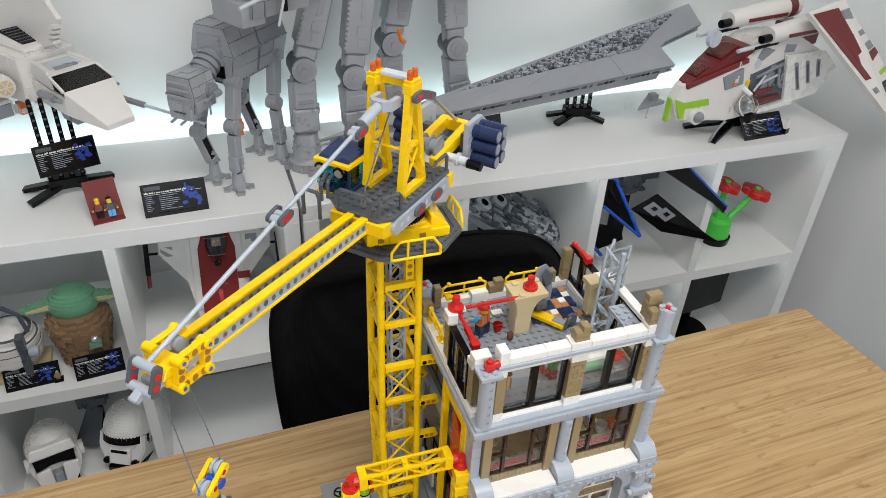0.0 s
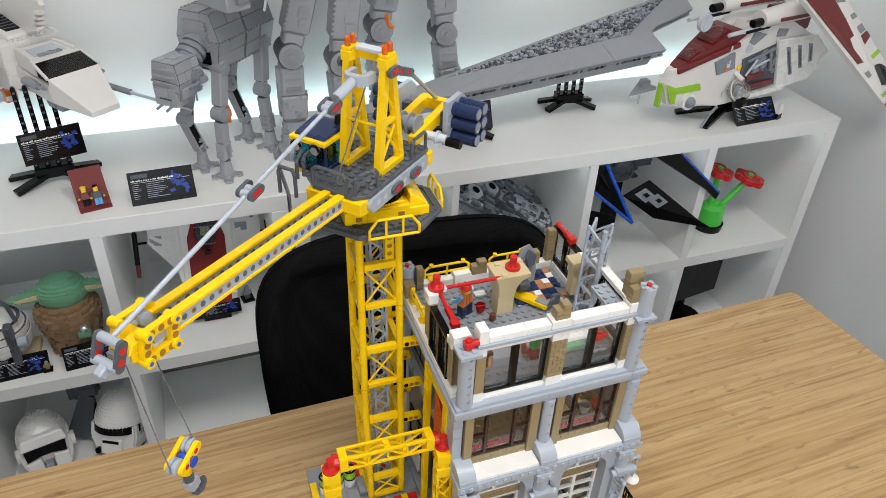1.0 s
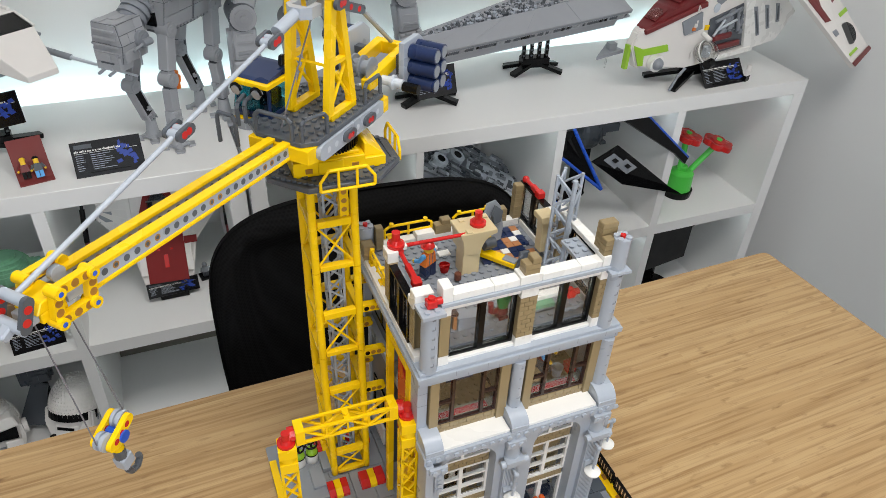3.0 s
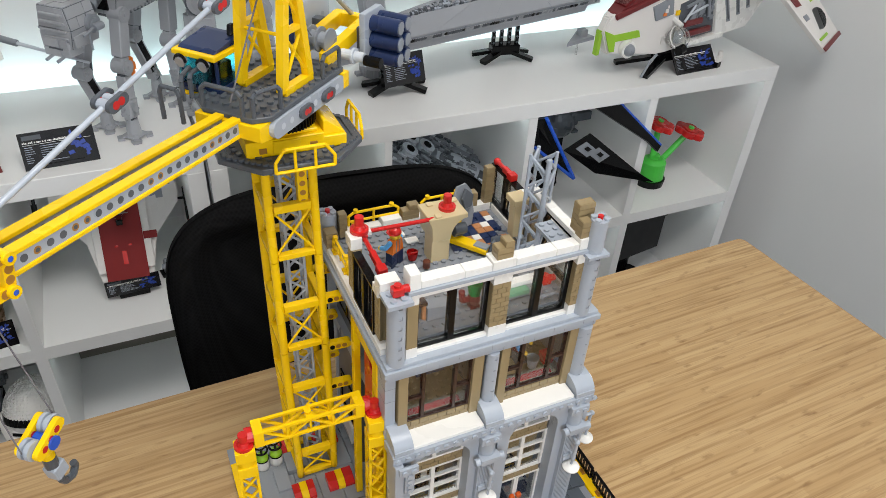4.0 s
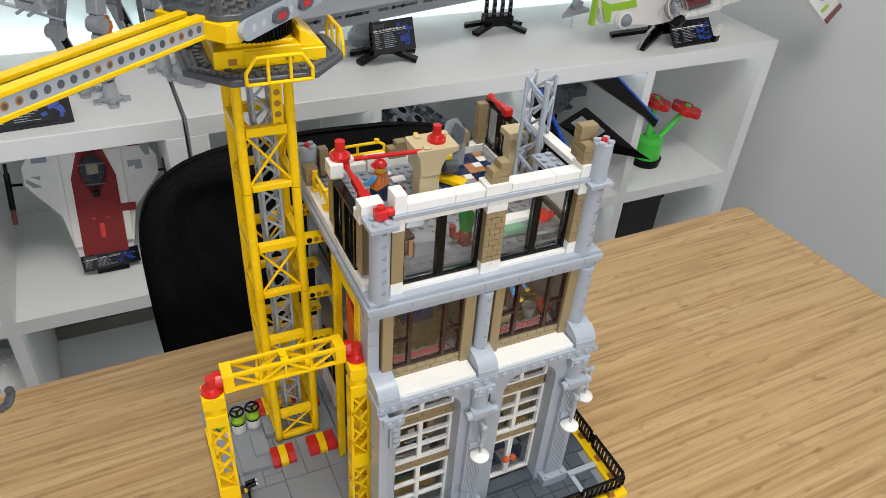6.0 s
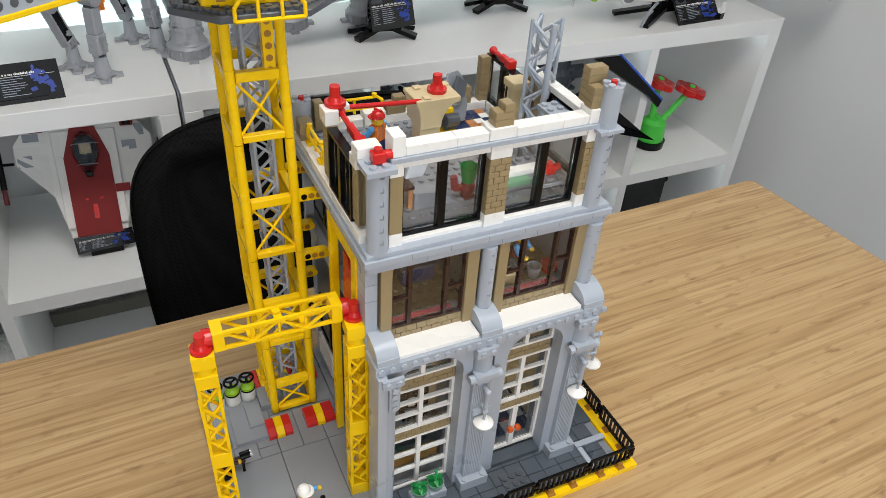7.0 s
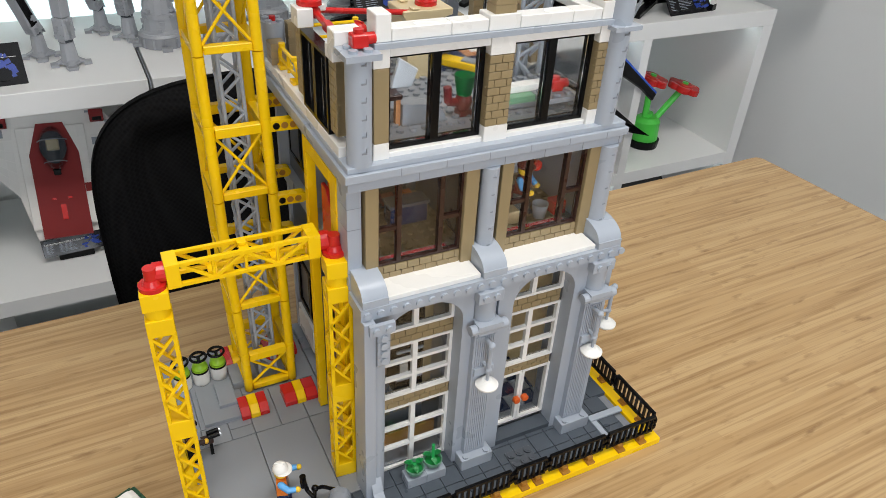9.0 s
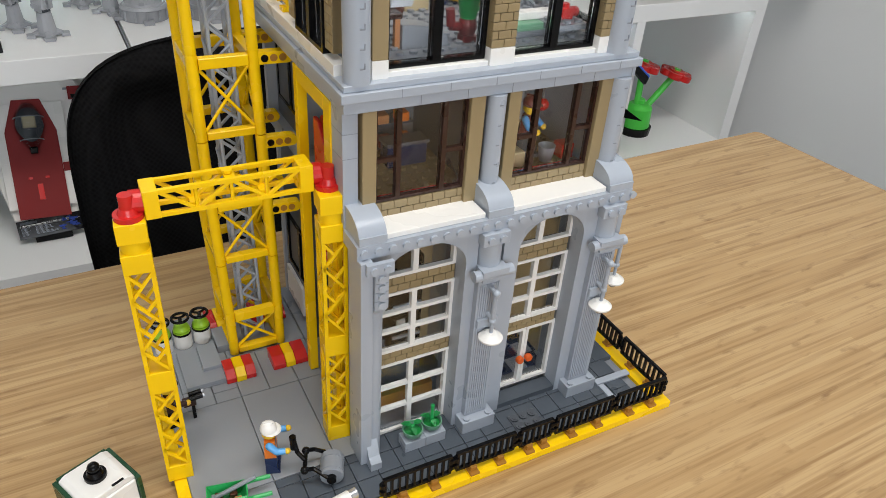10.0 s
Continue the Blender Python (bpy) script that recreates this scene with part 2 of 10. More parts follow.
def prism(bm, outline, axis, lo, hi, mi=0):
    """An outline of (u, v) pulled along an axis ('x': u=y v=z; 'y': u=x v=z; 'z': u=x v=y)."""
    def at(u, v, w):
        return {"x": (w, u, v), "y": (u, w, v), "z": (u, v, w)}[axis]
    a = [bm.verts.new(at(u, v, lo)) for u, v in outline]
    b = [bm.verts.new(at(u, v, hi)) for u, v in outline]
    fs = [bm.faces.new(a), bm.faces.new(b)]
    n = len(a)
    fs += [bm.faces.new((a[i], a[(i + 1) % n], b[(i + 1) % n], b[i])) for i in range(n)]
    for f in fs:
        f.material_index = mi
    bmesh.ops.recalc_face_normals(bm, faces=fs)
    return bm


def ball(bm, c, r, n=10, sz=1.0, mi=0):
    f0 = len(bm.faces)
    bmesh.ops.create_uvsphere(bm, u_segments=n, v_segments=max(6, n // 2 + 1), radius=r, matrix=Matrix.Translation(c) @ Matrix.Diagonal((1, 1, sz, 1)))
    bm.faces.ensure_lookup_table()
    for f in bm.faces[f0:]:
        f.material_index = mi
    return bm


S, PL, BR = 0.008, 0.0032, 0.0096


def stud(bm, x, y, z, mi=0, d=(0, 0, 1), n=10):
    p = Vector((x, y, z))
    return rod(bm, p, p + Vector(d) * 0.0017, 0.0024, n, mi=mi)


def studs(bm, x0, x1, y0, y1, z, mi=0, n=8, skip=None):
    nx, ny = max(1, round((x1 - x0) / S)), max(1, round((y1 - y0) / S))
    for i in range(nx):
        for j in range(ny):
            if skip and skip(i, j):
                continue
            stud(bm, x0 + (i + 0.5) * (x1 - x0) / nx, y0 + (j + 0.5) * (y1 - y0) / ny, z, mi, n=n)
    return bm


def B():
    return bm_new()


# ---- the room ----
part("floor", box(B(), -3.0, 1.62, -2.6, 1.30, -0.1, 0), FLOORM)
tagged(bpy.data.objects["floor"], "dark grey carpet floor of the room", "floor", kind="structure")
part("ceiling", box(B(), -3.0, 1.62, -2.6, 1.30, 2.5, 2.6), CEILM)
tagged(bpy.data.objects["ceiling"], "plain white painted ceiling", "ceiling", kind="structure")
for nm, bx in (("wall_north", (-3.0, 1.62, 1.16, 1.30, 0, 2.5)), ("wall_east", (1.34, 1.62, -2.5, 1.16, 0, 2.5)), ("wall_west", (-3.0, -2.9, -2.5, 1.16, 0, 2.5))):
    tagged(part(nm, box(B(), *bx), WALLM), "light grey matt painted wall", "wall", kind="structure")

ws = thing("wall_south", (-0.4, -2.55, 0), "light grey matt painted wall with an added, unseen window", "wall", kind="structure")
for bx in ((-3.0, -1.2, 0, 2.5), (0.4, 1.62, 0, 2.5), (-1.2, 0.4, 0, 0.9), (-1.2, 0.4, 2.1, 2.5)):
    part("wall_part", box(B(), bx[0], bx[1], -2.6, -2.5, bx[2], bx[3]), WALLM, ws)
# Window made up to hold the front fill lamp.
win = thing("added_window", (-0.4, -2.55, 0.9), "wide white framed window, added unseen for the front fill light", "window", kind="structure")
for bx in ((-1.2, -1.16, 0.9, 2.1), (0.36, 0.4, 0.9, 2.1), (-1.16, 0.36, 0.9, 0.94), (-1.16, 0.36, 2.06, 2.1), (-0.42, -0.38, 0.94, 2.06)):
    part("window_frame", box(B(), bx[0], bx[1], -2.575, -2.525, bx[2], bx[3]), LAMIN, win)
for cx, cy in ((0.08, -0.35), (-1.4, -0.9)):
    fx = thing("ceiling_lamp", (cx, cy, 2.5), "flat white ceiling lamp panel", "lamp", "ceiling lamps")
    for x0, x1, y0, y1 in ((-0.62, 0.62, -0.27, -0.25), (-0.62, 0.62, 0.25, 0.27), (-0.62, -0.60, -0.25, 0.25), (0.60, 0.62, -0.25, 0.25)):
        part("frame", box(B(), cx + x0, cx + x1, cy + y0, cy + y1, 2.45, 2.499), LAMIN, fx)

# ---- bamboo table ----
table = thing("table", (0.1, -0.1, 0), "bamboo-topped table with rounded corners and long grain", "table")


def corner(cx, cy, r, a0, a1, n=6):
    return [(cx + r * math.cos(radians(a0 + (a1 - a0) * i / n)), cy + r * math.sin(radians(a0 + (a1 - a0) * i / n))) for i in range(n + 1)]


top_line = [(-0.95, -0.62), (0.765, -0.60)] + corner(0.684, 0.281, 0.012, 5, 91) + [(-0.95, 0.266)]
tb = bevelled(prism(B(), top_line, "z", 0.722, 0.75), 0.002, 2)
part("tabletop", tb, BAMBOO, table)
for lx, ly in ((-0.78, -0.55), (0.66, -0.5), (0.58, 0.22), (-0.78, 0.19)):
    part("leg", box(B(), lx - 0.025, lx + 0.025, ly - 0.025, ly + 0.025, 0, 0.722), WHITE, table)

# ---- shelving ----
SY0, SY1 = 0.763, 1.105


def shelf_unit(x0, x1, posts, label):
    u = thing("shelf_unit", ((x0 + x1) / 2, SY0, 0), label, "shelf", "white cube shelves")
    part("top_board", bevelled(box(B(), x0, x1, SY0, SY1, 0.7495, 0.783), 0.0008), LAMIN, u)
    part("side_panel", bevelled(box(B(), x0, x0 + 0.030, SY0, SY1, 0.0, 0.7495), 0.0008), LAMIN, u)
    part("side_panel", bevelled(box(B(), x1 - 0.030, x1, SY0, SY1, 0.0, 0.7495), 0.0008), LAMIN, u)
    for z in (0.422, 0.09):
        part("shelf_board", box(B(), x0 + 0.030, x1 - 0.030, SY0, SY1, z, z + 0.028), LAMIN, u)
    for p0, p1 in posts:
        part("divider", box(B(), p0, p1, SY0, SY1, 0.450, 0.7495), LAMIN, u)
        part("divider", box(B(), p0, p1, SY0, SY1, 0.118, 0.422), LAMIN, u)
    return u


shelf_unit(-0.0455, 1.2290, ((0.2695, 0.2845), (0.5765, 0.5960), (0.8745, 0.8955)), "white laminate cube shelf filled with toy models")
shelf_unit(-1.325, -0.0520, ((-0.3900, -0.3700), (-0.700, -0.680), (-1.01, -0.99)), "white laminate cube shelf beside its twin, full of models")
# Unseen baffle, added to stop the strip's light going down and forward.
tagged(part("light_channel", box(box(B(), -1.32, 1.21, 1.106, 1.146, 0.7520, 0.7550), -1.32, 1.21, 1.106, 1.109, 0.7550, 0.7800), LAMIN), "unseen white baffle added to keep the strip's light off the cells", "light channel")
part("led_strip", box(B(), -1.32, 1.21, 1.122, 1.134, 0.760, 0.766), LEDM)
tagged(bpy.data.objects["led_strip"], "cool white light strip along the shelf's back edge", "light strip")
# Unseen glowing strips, added only to brighten the cells and their models.
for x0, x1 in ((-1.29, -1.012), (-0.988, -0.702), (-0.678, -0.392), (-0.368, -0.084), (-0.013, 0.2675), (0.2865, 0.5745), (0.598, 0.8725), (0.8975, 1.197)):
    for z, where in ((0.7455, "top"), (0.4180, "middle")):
        tagged(part("under_shelf_strip", box(B(), x0, x1, 0.786, 0.794, z, z + 0.0036), CELLGLOW), "unseen glowing strip added to brighten the cell under the " + where + " board", "light strip", "strips under the boards")

# ---- office chair ----
chair = thing("office_chair", (0.04, 0.55, 0), "black office chair with a curved mesh backrest", "chair")


def chair_back():
    """Padded mesh back: a rounded shield with a rolled border and a shallow dish inside it."""
    bm = B()
    cx, nx, nz = 0.078, 40, 34
    z0, z1 = 0.50, 0.901

    def outline(z):
        k = (z - z0) / (z1 - z0)
        return 0.218 + 0.013 * math.sin(math.pi * k) if k < 0.5 else 0.231 * max(0.0, 1 - ((k - 0.5) / 0.5) ** 4.5) ** 0.25
    rows = []
    for side in (0, 1):
        for j in range(nz + 1):
            z = z0 + (z1 - z0) * (1 - (1 - j / nz) ** 1.8)
            w = max(outline(z), 0.010)
            row = []
            for i in range(nx + 1):
                u = math.sin(math.pi / 2 * (-1 + 2 * i / nx))
                x = cx + u * w
                edge = min((1 - abs(u)) * w, max(0.0, (z1 - z) * 0.9))
                roll = 0.016 * math.exp(-((edge - 0.026) / 0.020) ** 2)
                y = 0.412 + 0.020 * (1 - (x - cx) ** 2 / 0.0484) + 0.05 * (z - 0.8) - 0.03 * (x - cx)
                y += side * 0.022 * min(1.0, edge / 0.02) if side else -roll + 0.012 * (1 - min(1.0, edge / 0.012))
                row.append(bm.verts.new((x, y, z)))
            rows.append(row)
    n = nz + 1
    for s0 in (0, n):
        for j in range(nz):
            for i in range(nx):
                q = (rows[s0 + j][i], rows[s0 + j][i + 1], rows[s0 + j + 1][i + 1], rows[s0 + j + 1][i])
                bm.faces.new(q if s0 == 0 else q[::-1])
    loop = [rows[j][0] for j in range(n)] + rows[n - 1][1:] + [rows[j][nx] for j in range(n - 2, -1, -1)] + rows[0][1:nx][::-1]
    loop2 = [rows[n + j][0] for j in range(n)] + rows[2 * n - 1][1:] + [rows[n + j][nx] for j in range(n - 2, -1, -1)] + rows[n][1:nx][::-1]
    for i in range(len(loop)):
        j = (i + 1) % len(loop)
        bm.faces.new((loop[i], loop[j], loop2[j], loop2[i]))
    bmesh.ops.recalc_face_normals(bm, faces=bm.faces[:])
    return bm


part("backrest", chair_back(), MESHF, chair, smooth=True)
part("seat", bevelled(box(B(), -0.18, 0.27, 0.0, 0.44, 0.42, 0.49), 0.02, 2), MESHF, chair, "padded black seat")
part("column", rod(B(), (0.045, 0.22, 0.07), (0.045, 0.22, 0.42), 0.03, 14), CHAIRP, chair)
for k in range(5):
    a = radians(72 * k + 10)
    ex, ey = 0.045 + 0.28 * math.cos(a), 0.22 + 0.28 * math.sin(a)
    part("foot", bar(B(), (0.045, 0.22, 0.085), (ex, ey, 0.065), 0.04, 0.03), CHAIRP, chair)
    part("castor", rod(B(), (ex, ey - 0.012, 0.027), (ex, ey + 0.012, 0.027), 0.027, 14), CHAIRP, chair)

# ---- toy building: lines of the plan ----
XL, XR, YB = -0.018, 0.163, 0.172
ZG, Z2, Z3, ZT = 0.757, 0.9300, 1.0135, 1.086
BAY = ((-0.0085, 0.0460), (0.0835, 0.1325))

base = thing("base_plate", (0.03, 0.07, 0.75), "grey toy base plate edged with yellow on the table", "base plate")
part("plate", box(B(), -0.1290, 0.2105, -0.0600, 0.1760, 0.7502, 0.7530), MIDGREY, base)
for bx in ((-0.1290, 0.0429, -0.0634, -0.0530), (0.0431, 0.2145, -0.0634, -0.0530), (0.2040, 0.2145, -0.0529, 0.0399), (0.2040, 0.2145, 0.0401, 0.13), (-0.1290, -0.1215, 0.0900, 0.1540), (-0.1290, -0.1215, -0.0529, 0.0898)):
    part("yellow_edge", bevelled(box(B(), *bx, 0.7502, 0.7560), 0.0002), YELLOW, base, "bright yellow edging plate")

house = thing("toy_building", (0.0725, 0.09, 0.757), "grey and tan toy brick building with an unfinished top storey", "toy building")

# ground storey shell
PLACE[0] = Matrix.Translation((0.006, 0.0055, -0.0045))
GROUND, PILL, CORN, UPPER, TOP = (Matrix.Translation(v) for v in ((0.006, 0.0055, -0.0045), (0.010, 0.010, -0.0045), (0.003, 0.0075, -0.005), (0.0, 0.0, -0.006), (-0.002, -0.002, -0.0065)))
part("inner_floor", box(B(), XL, XR, -0.010, YB, 0.7565, 0.7640), MIDGREY, house)
part("left_wall", box(B(), XL + 0.008, XL + 0.014, 0.098, YB, 0.764, 0.9205), DGREY, house)
part("left_wall", box(B(), XL, XL + 0.006, -0.016, 0.012, 0.764, 0.9205), GREY, house)
part("right_wall", box(B(), XR - 0.006, XR, -0.016, YB, 0.764, 0.9205), GREY, house)
part("rear_wall", box(B(), XL + 0.006, XR - 0.006, YB - 0.006, YB, 0.764, 0.9205), GREY, house)
part("floor_slab", box(B(), XL + 0.001, XR - 0.001, -0.0075, YB, 0.9205, 0.9300), GREY, house)

# arches and piers of the ground front
def arch_panel(x0, x1, y0, y1, z0, z1, spring, crown, left, right):
    """A wall panel with an arched opening."""
    n = 14
    cx, rx, rz = (x0 + x1) / 2, (x1 - x0) / 2, crown - spring
    pts = [(x0 - left, z0), (x0, z0)] + [(cx - rx * math.cos(math.pi * i / n), spring + rz * math.sin(math.pi * i / n)) for i in range(n + 1)] + [(x1, z0), (x1 + right, z0), (x1 + right, z1), (x0 - left, z1)]
    bm = B()
    a = [bm.verts.new((u, y0, v)) for u, v in pts]
    b = [bm.verts.new((u, y1, v)) for u, v in pts]
    m = len(pts)
    for k in range(n):
        i = 2 + k
        tx0, tx1 = pts[i][0], pts[i + 1][0]
        for ring, y, flip in ((a, y0, False), (b, y1, True)):
            t0, t1 = bm.verts.new((tx0, y, z1)), bm.verts.new((tx1, y, z1))
            q = (ring[i], ring[i + 1], t1, t0)
            bm.faces.new(q if not flip else q[::-1])
        bm.faces.new((a[i + 1], a[i], b[i], b[i + 1]))
    for x, w, sgn in ((x0, left, -1), (x1, right, 1)):
        if w > 0:
            box(bm, min(x, x + sgn * w), max(x, x + sgn * w), y0, y1, z0, z1)
    bm.normal_update()
    return bm


for (b0, b1), lw, rw in zip(BAY, (0.0095, 0.0115), (0.0075, 0.0305)):
    part("arch", arch_panel(b0, b1, -0.0240, -0.0120, ZG + 0.0002, 0.9205, 0.8990, 0.9190, lw, rw), GREY, house, smooth=True)
    part("jamb", box(B(), b1 + 0.0003, b1 + 0.005, -0.0118, 0.002, 0.760, 0.92), MIDGREY, house, "dark grey window reveal")


def lattice(x0, x1, z0, z1, y, cols, rows, fr=0.0022, m=WHITE, gm=GLASS, nm="window", depth=0.004):
    """A toy window: frame, glazing bars and one pane for each light."""
    bm = B()
    box(bm, x0, x0 + fr, y, y + depth, z0, z1)
    box(bm, x1 - fr, x1, y, y + depth, z0, z1)
    box(bm, x0 + fr, x1 - fr, y, y + depth, z0, z0 + fr)
    box(bm, x0 + fr, x1 - fr, y, y + depth, z1 - fr, z1)
    w = part(nm, bm, m, house)
    cw, ch = (x1 - x0 - 2 * fr) / cols, (z1 - z0 - 2 * fr) / rows
    for c in range(1, cols):
        x = x0 + fr + c * cw
        part("glazing_bar", box(B(), x - fr * 0.8, x + fr * 0.8, y + 0.0003, y + depth, z0 + fr, z1 - fr), m, w)
    for r in range(1, rows):
        z = z0 + fr + r * ch
        for c in range(cols):
            xa = x0 + fr + c * cw + (fr * 0.8 if c else 0)
            xb = x0 + fr + (c + 1) * cw - (fr * 0.8 if c < cols - 1 else 0)
            part("glazing_bar", box(B(), xa, xb, y + 0.0005, y + depth, z - fr * 0.55, z + fr * 0.55), m, w)
    for c in range(cols):
        for r in range(rows):
            o = part("pane", box(B(), x0 + fr + c * cw + 0.001, x0 + fr + (c + 1) * cw - 0.001, y + depth * 0.55, y + depth * 0.55 + 0.0008, z0 + fr + r * ch + 0.0008, z0 + fr + (r + 1) * ch - 0.0008), gm, w)
            o.visible_shadow = False
    return w


lattice(BAY[0][0], BAY[0][1], 0.7610, 0.8240, -0.0120, 2, 3)
lattice(BAY[0][0], BAY[0][1], 0.8335, 0.8805, -0.0120, 2, 3)
lattice(BAY[0][0], BAY[0][1], 0.8916, 0.9204, -0.0120, 2, 1)
lattice(BAY[1][0], BAY[1][1], 0.8291, 0.8800, -0.0120, 2, 3)
lattice(BAY[1][0], BAY[1][1], 0.8911, 0.9204, -0.0120, 2, 1)
for x0, x1, nm in ((BAY[1][0], 0.1080, "door_leaf"), (0.1083, BAY[1][1], "door_leaf")):
    d = lattice(x0, x1, 0.7685, 0.8205, -0.0120, 1, 1, nm=nm)
    part("door_handle", bevelled(rod(B(), ((0.1045 if x0 < 0.1 else 0.1118), -0.0125, 0.7935), ((0.1045 if x0 < 0.1 else 0.1118), -0.0165, 0.7935), 0.0030, 10), 0.0006), RUST, d, "round orange handle")

# masonry strips between the ground windows
def masonry_mesh(w, h, d=0.0035):
    bm = bevelled(box(B(), 0, w, 0, d, 0, h), min(0.00025, h * 0.08))
    me = bpy.data.meshes.new("brick")
    bm.to_mesh(me)
    bm.free()
    me.materials.append(TANB)
    return me


BRICKW, BRICKH = 0.0080, 0.0048
mesh_full, mesh_half = masonry_mesh(BRICKW - 0.0003, BRICKH - 0.0003), masonry_mesh(BRICKW / 2 - 0.0003, BRICKH - 0.0003)
COURSES = []


def masonry(parent, x0, x1, z0, z1, y, turn=0):
    """Courses of small bricks laid in bond over a backing wall; turn 90 runs them along y."""
    rows = max(1, round((z1 - z0) / BRICKH))
    hh = (z1 - z0) / rows
    for r in range(rows):
        u = x0
        first = r % 2
        while u < x1 - 0.001:
            left = x1 - u
            me, w = (mesh_half, BRICKW / 2) if (first or left < BRICKW * 0.7) else (mesh_full, BRICKW)
            first = False
            sx = min(1.0, left / w)
            COURSES.append((parent, me, u, y, z0 + r * hh, sx, hh / BRICKH, turn, PLACE[0]))
            u += w


def strip(name, x0, x1, z0, z1, y, back=0.004):
    o = part(name, box(B(), x0, x1, y + 0.0030, y + 0.0030 + back, z0, z1), TANB, house, "dark tan brickwork")
    masonry(o, x0, x1, z0, z1, y)
    return o


strip("brick_band", BAY[0][0], BAY[0][1], 0.8241, 0.8334, -0.0118)
strip("brick_band", BAY[0][0], BAY[0][1], 0.8806, 0.8915, -0.0118)
strip("brick_band", BAY[1][0], BAY[1][1], 0.8206, 0.8290, -0.0118)
strip("brick_band", BAY[1][0], BAY[1][1], 0.8801, 0.8910, -0.0118)

# entrance steps
part("step", box(B(), 0.0705, 0.1330, -0.0340, -0.0235, ZG, 0.7600), SLATE, house)
part("step", box(B(), 0.0705, 0.1330, -0.0236, -0.0120, ZG, 0.7655), SLATE, house)

# pilasters
def pilaster(x0, x1, lamp=True):
    w = x1 - x0
    p = part("pilaster", box(B(), x0 + 0.0035, x1 - 0.0035, -0.0330, -0.0240, 0.7713, 0.8880), GREY, house, "fluted light grey pilaster")
    bm = bevelled(box(B(), x0 - 0.0008, x1 + 0.0008, -0.0392, -0.0242, ZG, 0.7712), 0.0003)
    stud(bm, x0 + 0.0035, -0.0362, 0.7711)
    stud(bm, x1 - 0.0035, -0.0362, 0.7711)
    part("plinth", bm, GREY, p)
    fl = B()
    for i in range(9):
        xx = x0 + 0.0048 + (w - 0.0096) * (i + 0.5) / 9
        box(fl, xx - 0.00055, xx + 0.00055, -0.0336, -0.0329, 0.7740, 0.8500)
        box(fl, xx - 0.00055, xx + 0.00055, -0.0336, -0.0329, 0.8570, 0.8830)
    part("flute", fl, GREY, p)
    part("lamp_block", bevelled(box(B(), x0 + 0.0045, x1 - 0.0045, -0.0352, -0.0328, 0.8502, 0.8568), 0.0003), GREY, p)
    sc = B()
    rod(sc, (x0 - 0.0015, -0.0345, 0.8920), (x1 + 0.0015, -0.0345, 0.8920), 0.0036, 14)
    box(sc, x0 + 0.003, x1 - 0.003, -0.0385, -0.0310, 0.8925, 0.8962)
    box(sc, x0 + 0.0035, x1 - 0.0035, -0.0375, -0.0242, 0.8881, 0.8961)
    part("scroll_capital", sc, GREY, p)
    up = rod(B(), ((x0 + x1) / 2, -0.0270, 0.8963), ((x0 + x1) / 2, -0.0270, 0.9165), 0.0078, 18)
    part("upper_shaft", up, GREY, p, smooth=True)
    cp = bevelled(box(B(), x0 + 0.0030, x1 - 0.0030, -0.0350, -0.0242, 0.9120, 0.9203), 0.0003)
    stud(cp, (x0 + x1) / 2 - 0.004, -0.0350, 0.9160, d=(0, -1, 0))
    stud(cp, (x0 + x1) / 2 + 0.004, -0.0350, 0.9160, d=(0, -1, 0))
    part("capital", cp, GREY, p)
    return p


def wall_lamp(x, y, z, d=(0, 1), reach=0.013):
    """A dish lamp on a jointed arm; d is the way to its wall."""
    la = thing("wall_lamp", PLACE[0] @ Vector((x, y, z)), "small white dish lamp on a grey bracket", "lamp", "facade lamps")
    wx, wy = x + d[0] * reach, y + d[1] * reach
    bm = B()
    rod(bm, (wx, wy, z + 0.036), (x - d[0] * 0.001, y - d[1] * 0.001, z + 0.036), 0.0016)
    ball(bm, (x - d[0] * 0.001, y - d[1] * 0.001, z + 0.036), 0.0026)
    rod(bm, (x, y, z + 0.036), (x, y, z + 0.014), 0.0016)
    rod(bm, (wx, wy, z + 0.016), (x, y, z + 0.014), 0.0014)
    ball(bm, (x, y, z + 0.014), 0.0024)
    rod(bm, (x, y, z + 0.014), (x, y, z + 0.004), 0.0012)
    part("bracket", bm, GREY, la, smooth=True)
    sh = B()
    rod(sh, (x, y, z + 0.005), (x, y, z + 0.0015), 0.0035, 20, 0.0080)
    rod(sh, (x, y, z + 0.0015), (x, y, z + 0.0002), 0.0080, 20, 0.0078)
    part("shade", sh, WHITE, la, smooth=True)
    part("bulb", rod(B(), (x, y, z), (x, y, z - 0.0045), 0.0026, 10), GLASS, la)
    return la


PLACE[0] = PILL
pilaster(0.0458, 0.0698)
pilaster(0.1334, 0.1574)
wall_lamp(0.0580, -0.0400, 0.8445, reach=0.008)
wall_lamp(0.1450, -0.0400, 0.8440, reach=0.008)
wall_lamp(0.1800, -0.0120, 0.8375, (-1, 0), 0.020)

# corner pier
PLACE[0] = GROUND
cpier = part("corner_pier", rod(B(), (-0.0140, -0.0230, ZG), (-0.0140, -0.0230, 0.8830), 0.0062, 18), GREY, house, "round light grey corner column", smooth=True)
part("bracket", bevelled(prism(B(), ((-0.0290, 0.8830), (-0.0160, 0.8830), (-0.0160, 0.8890), (-0.0335, 0.8890)), "x", -0.0166, -0.0085), 0.0003), GREY, cpier)
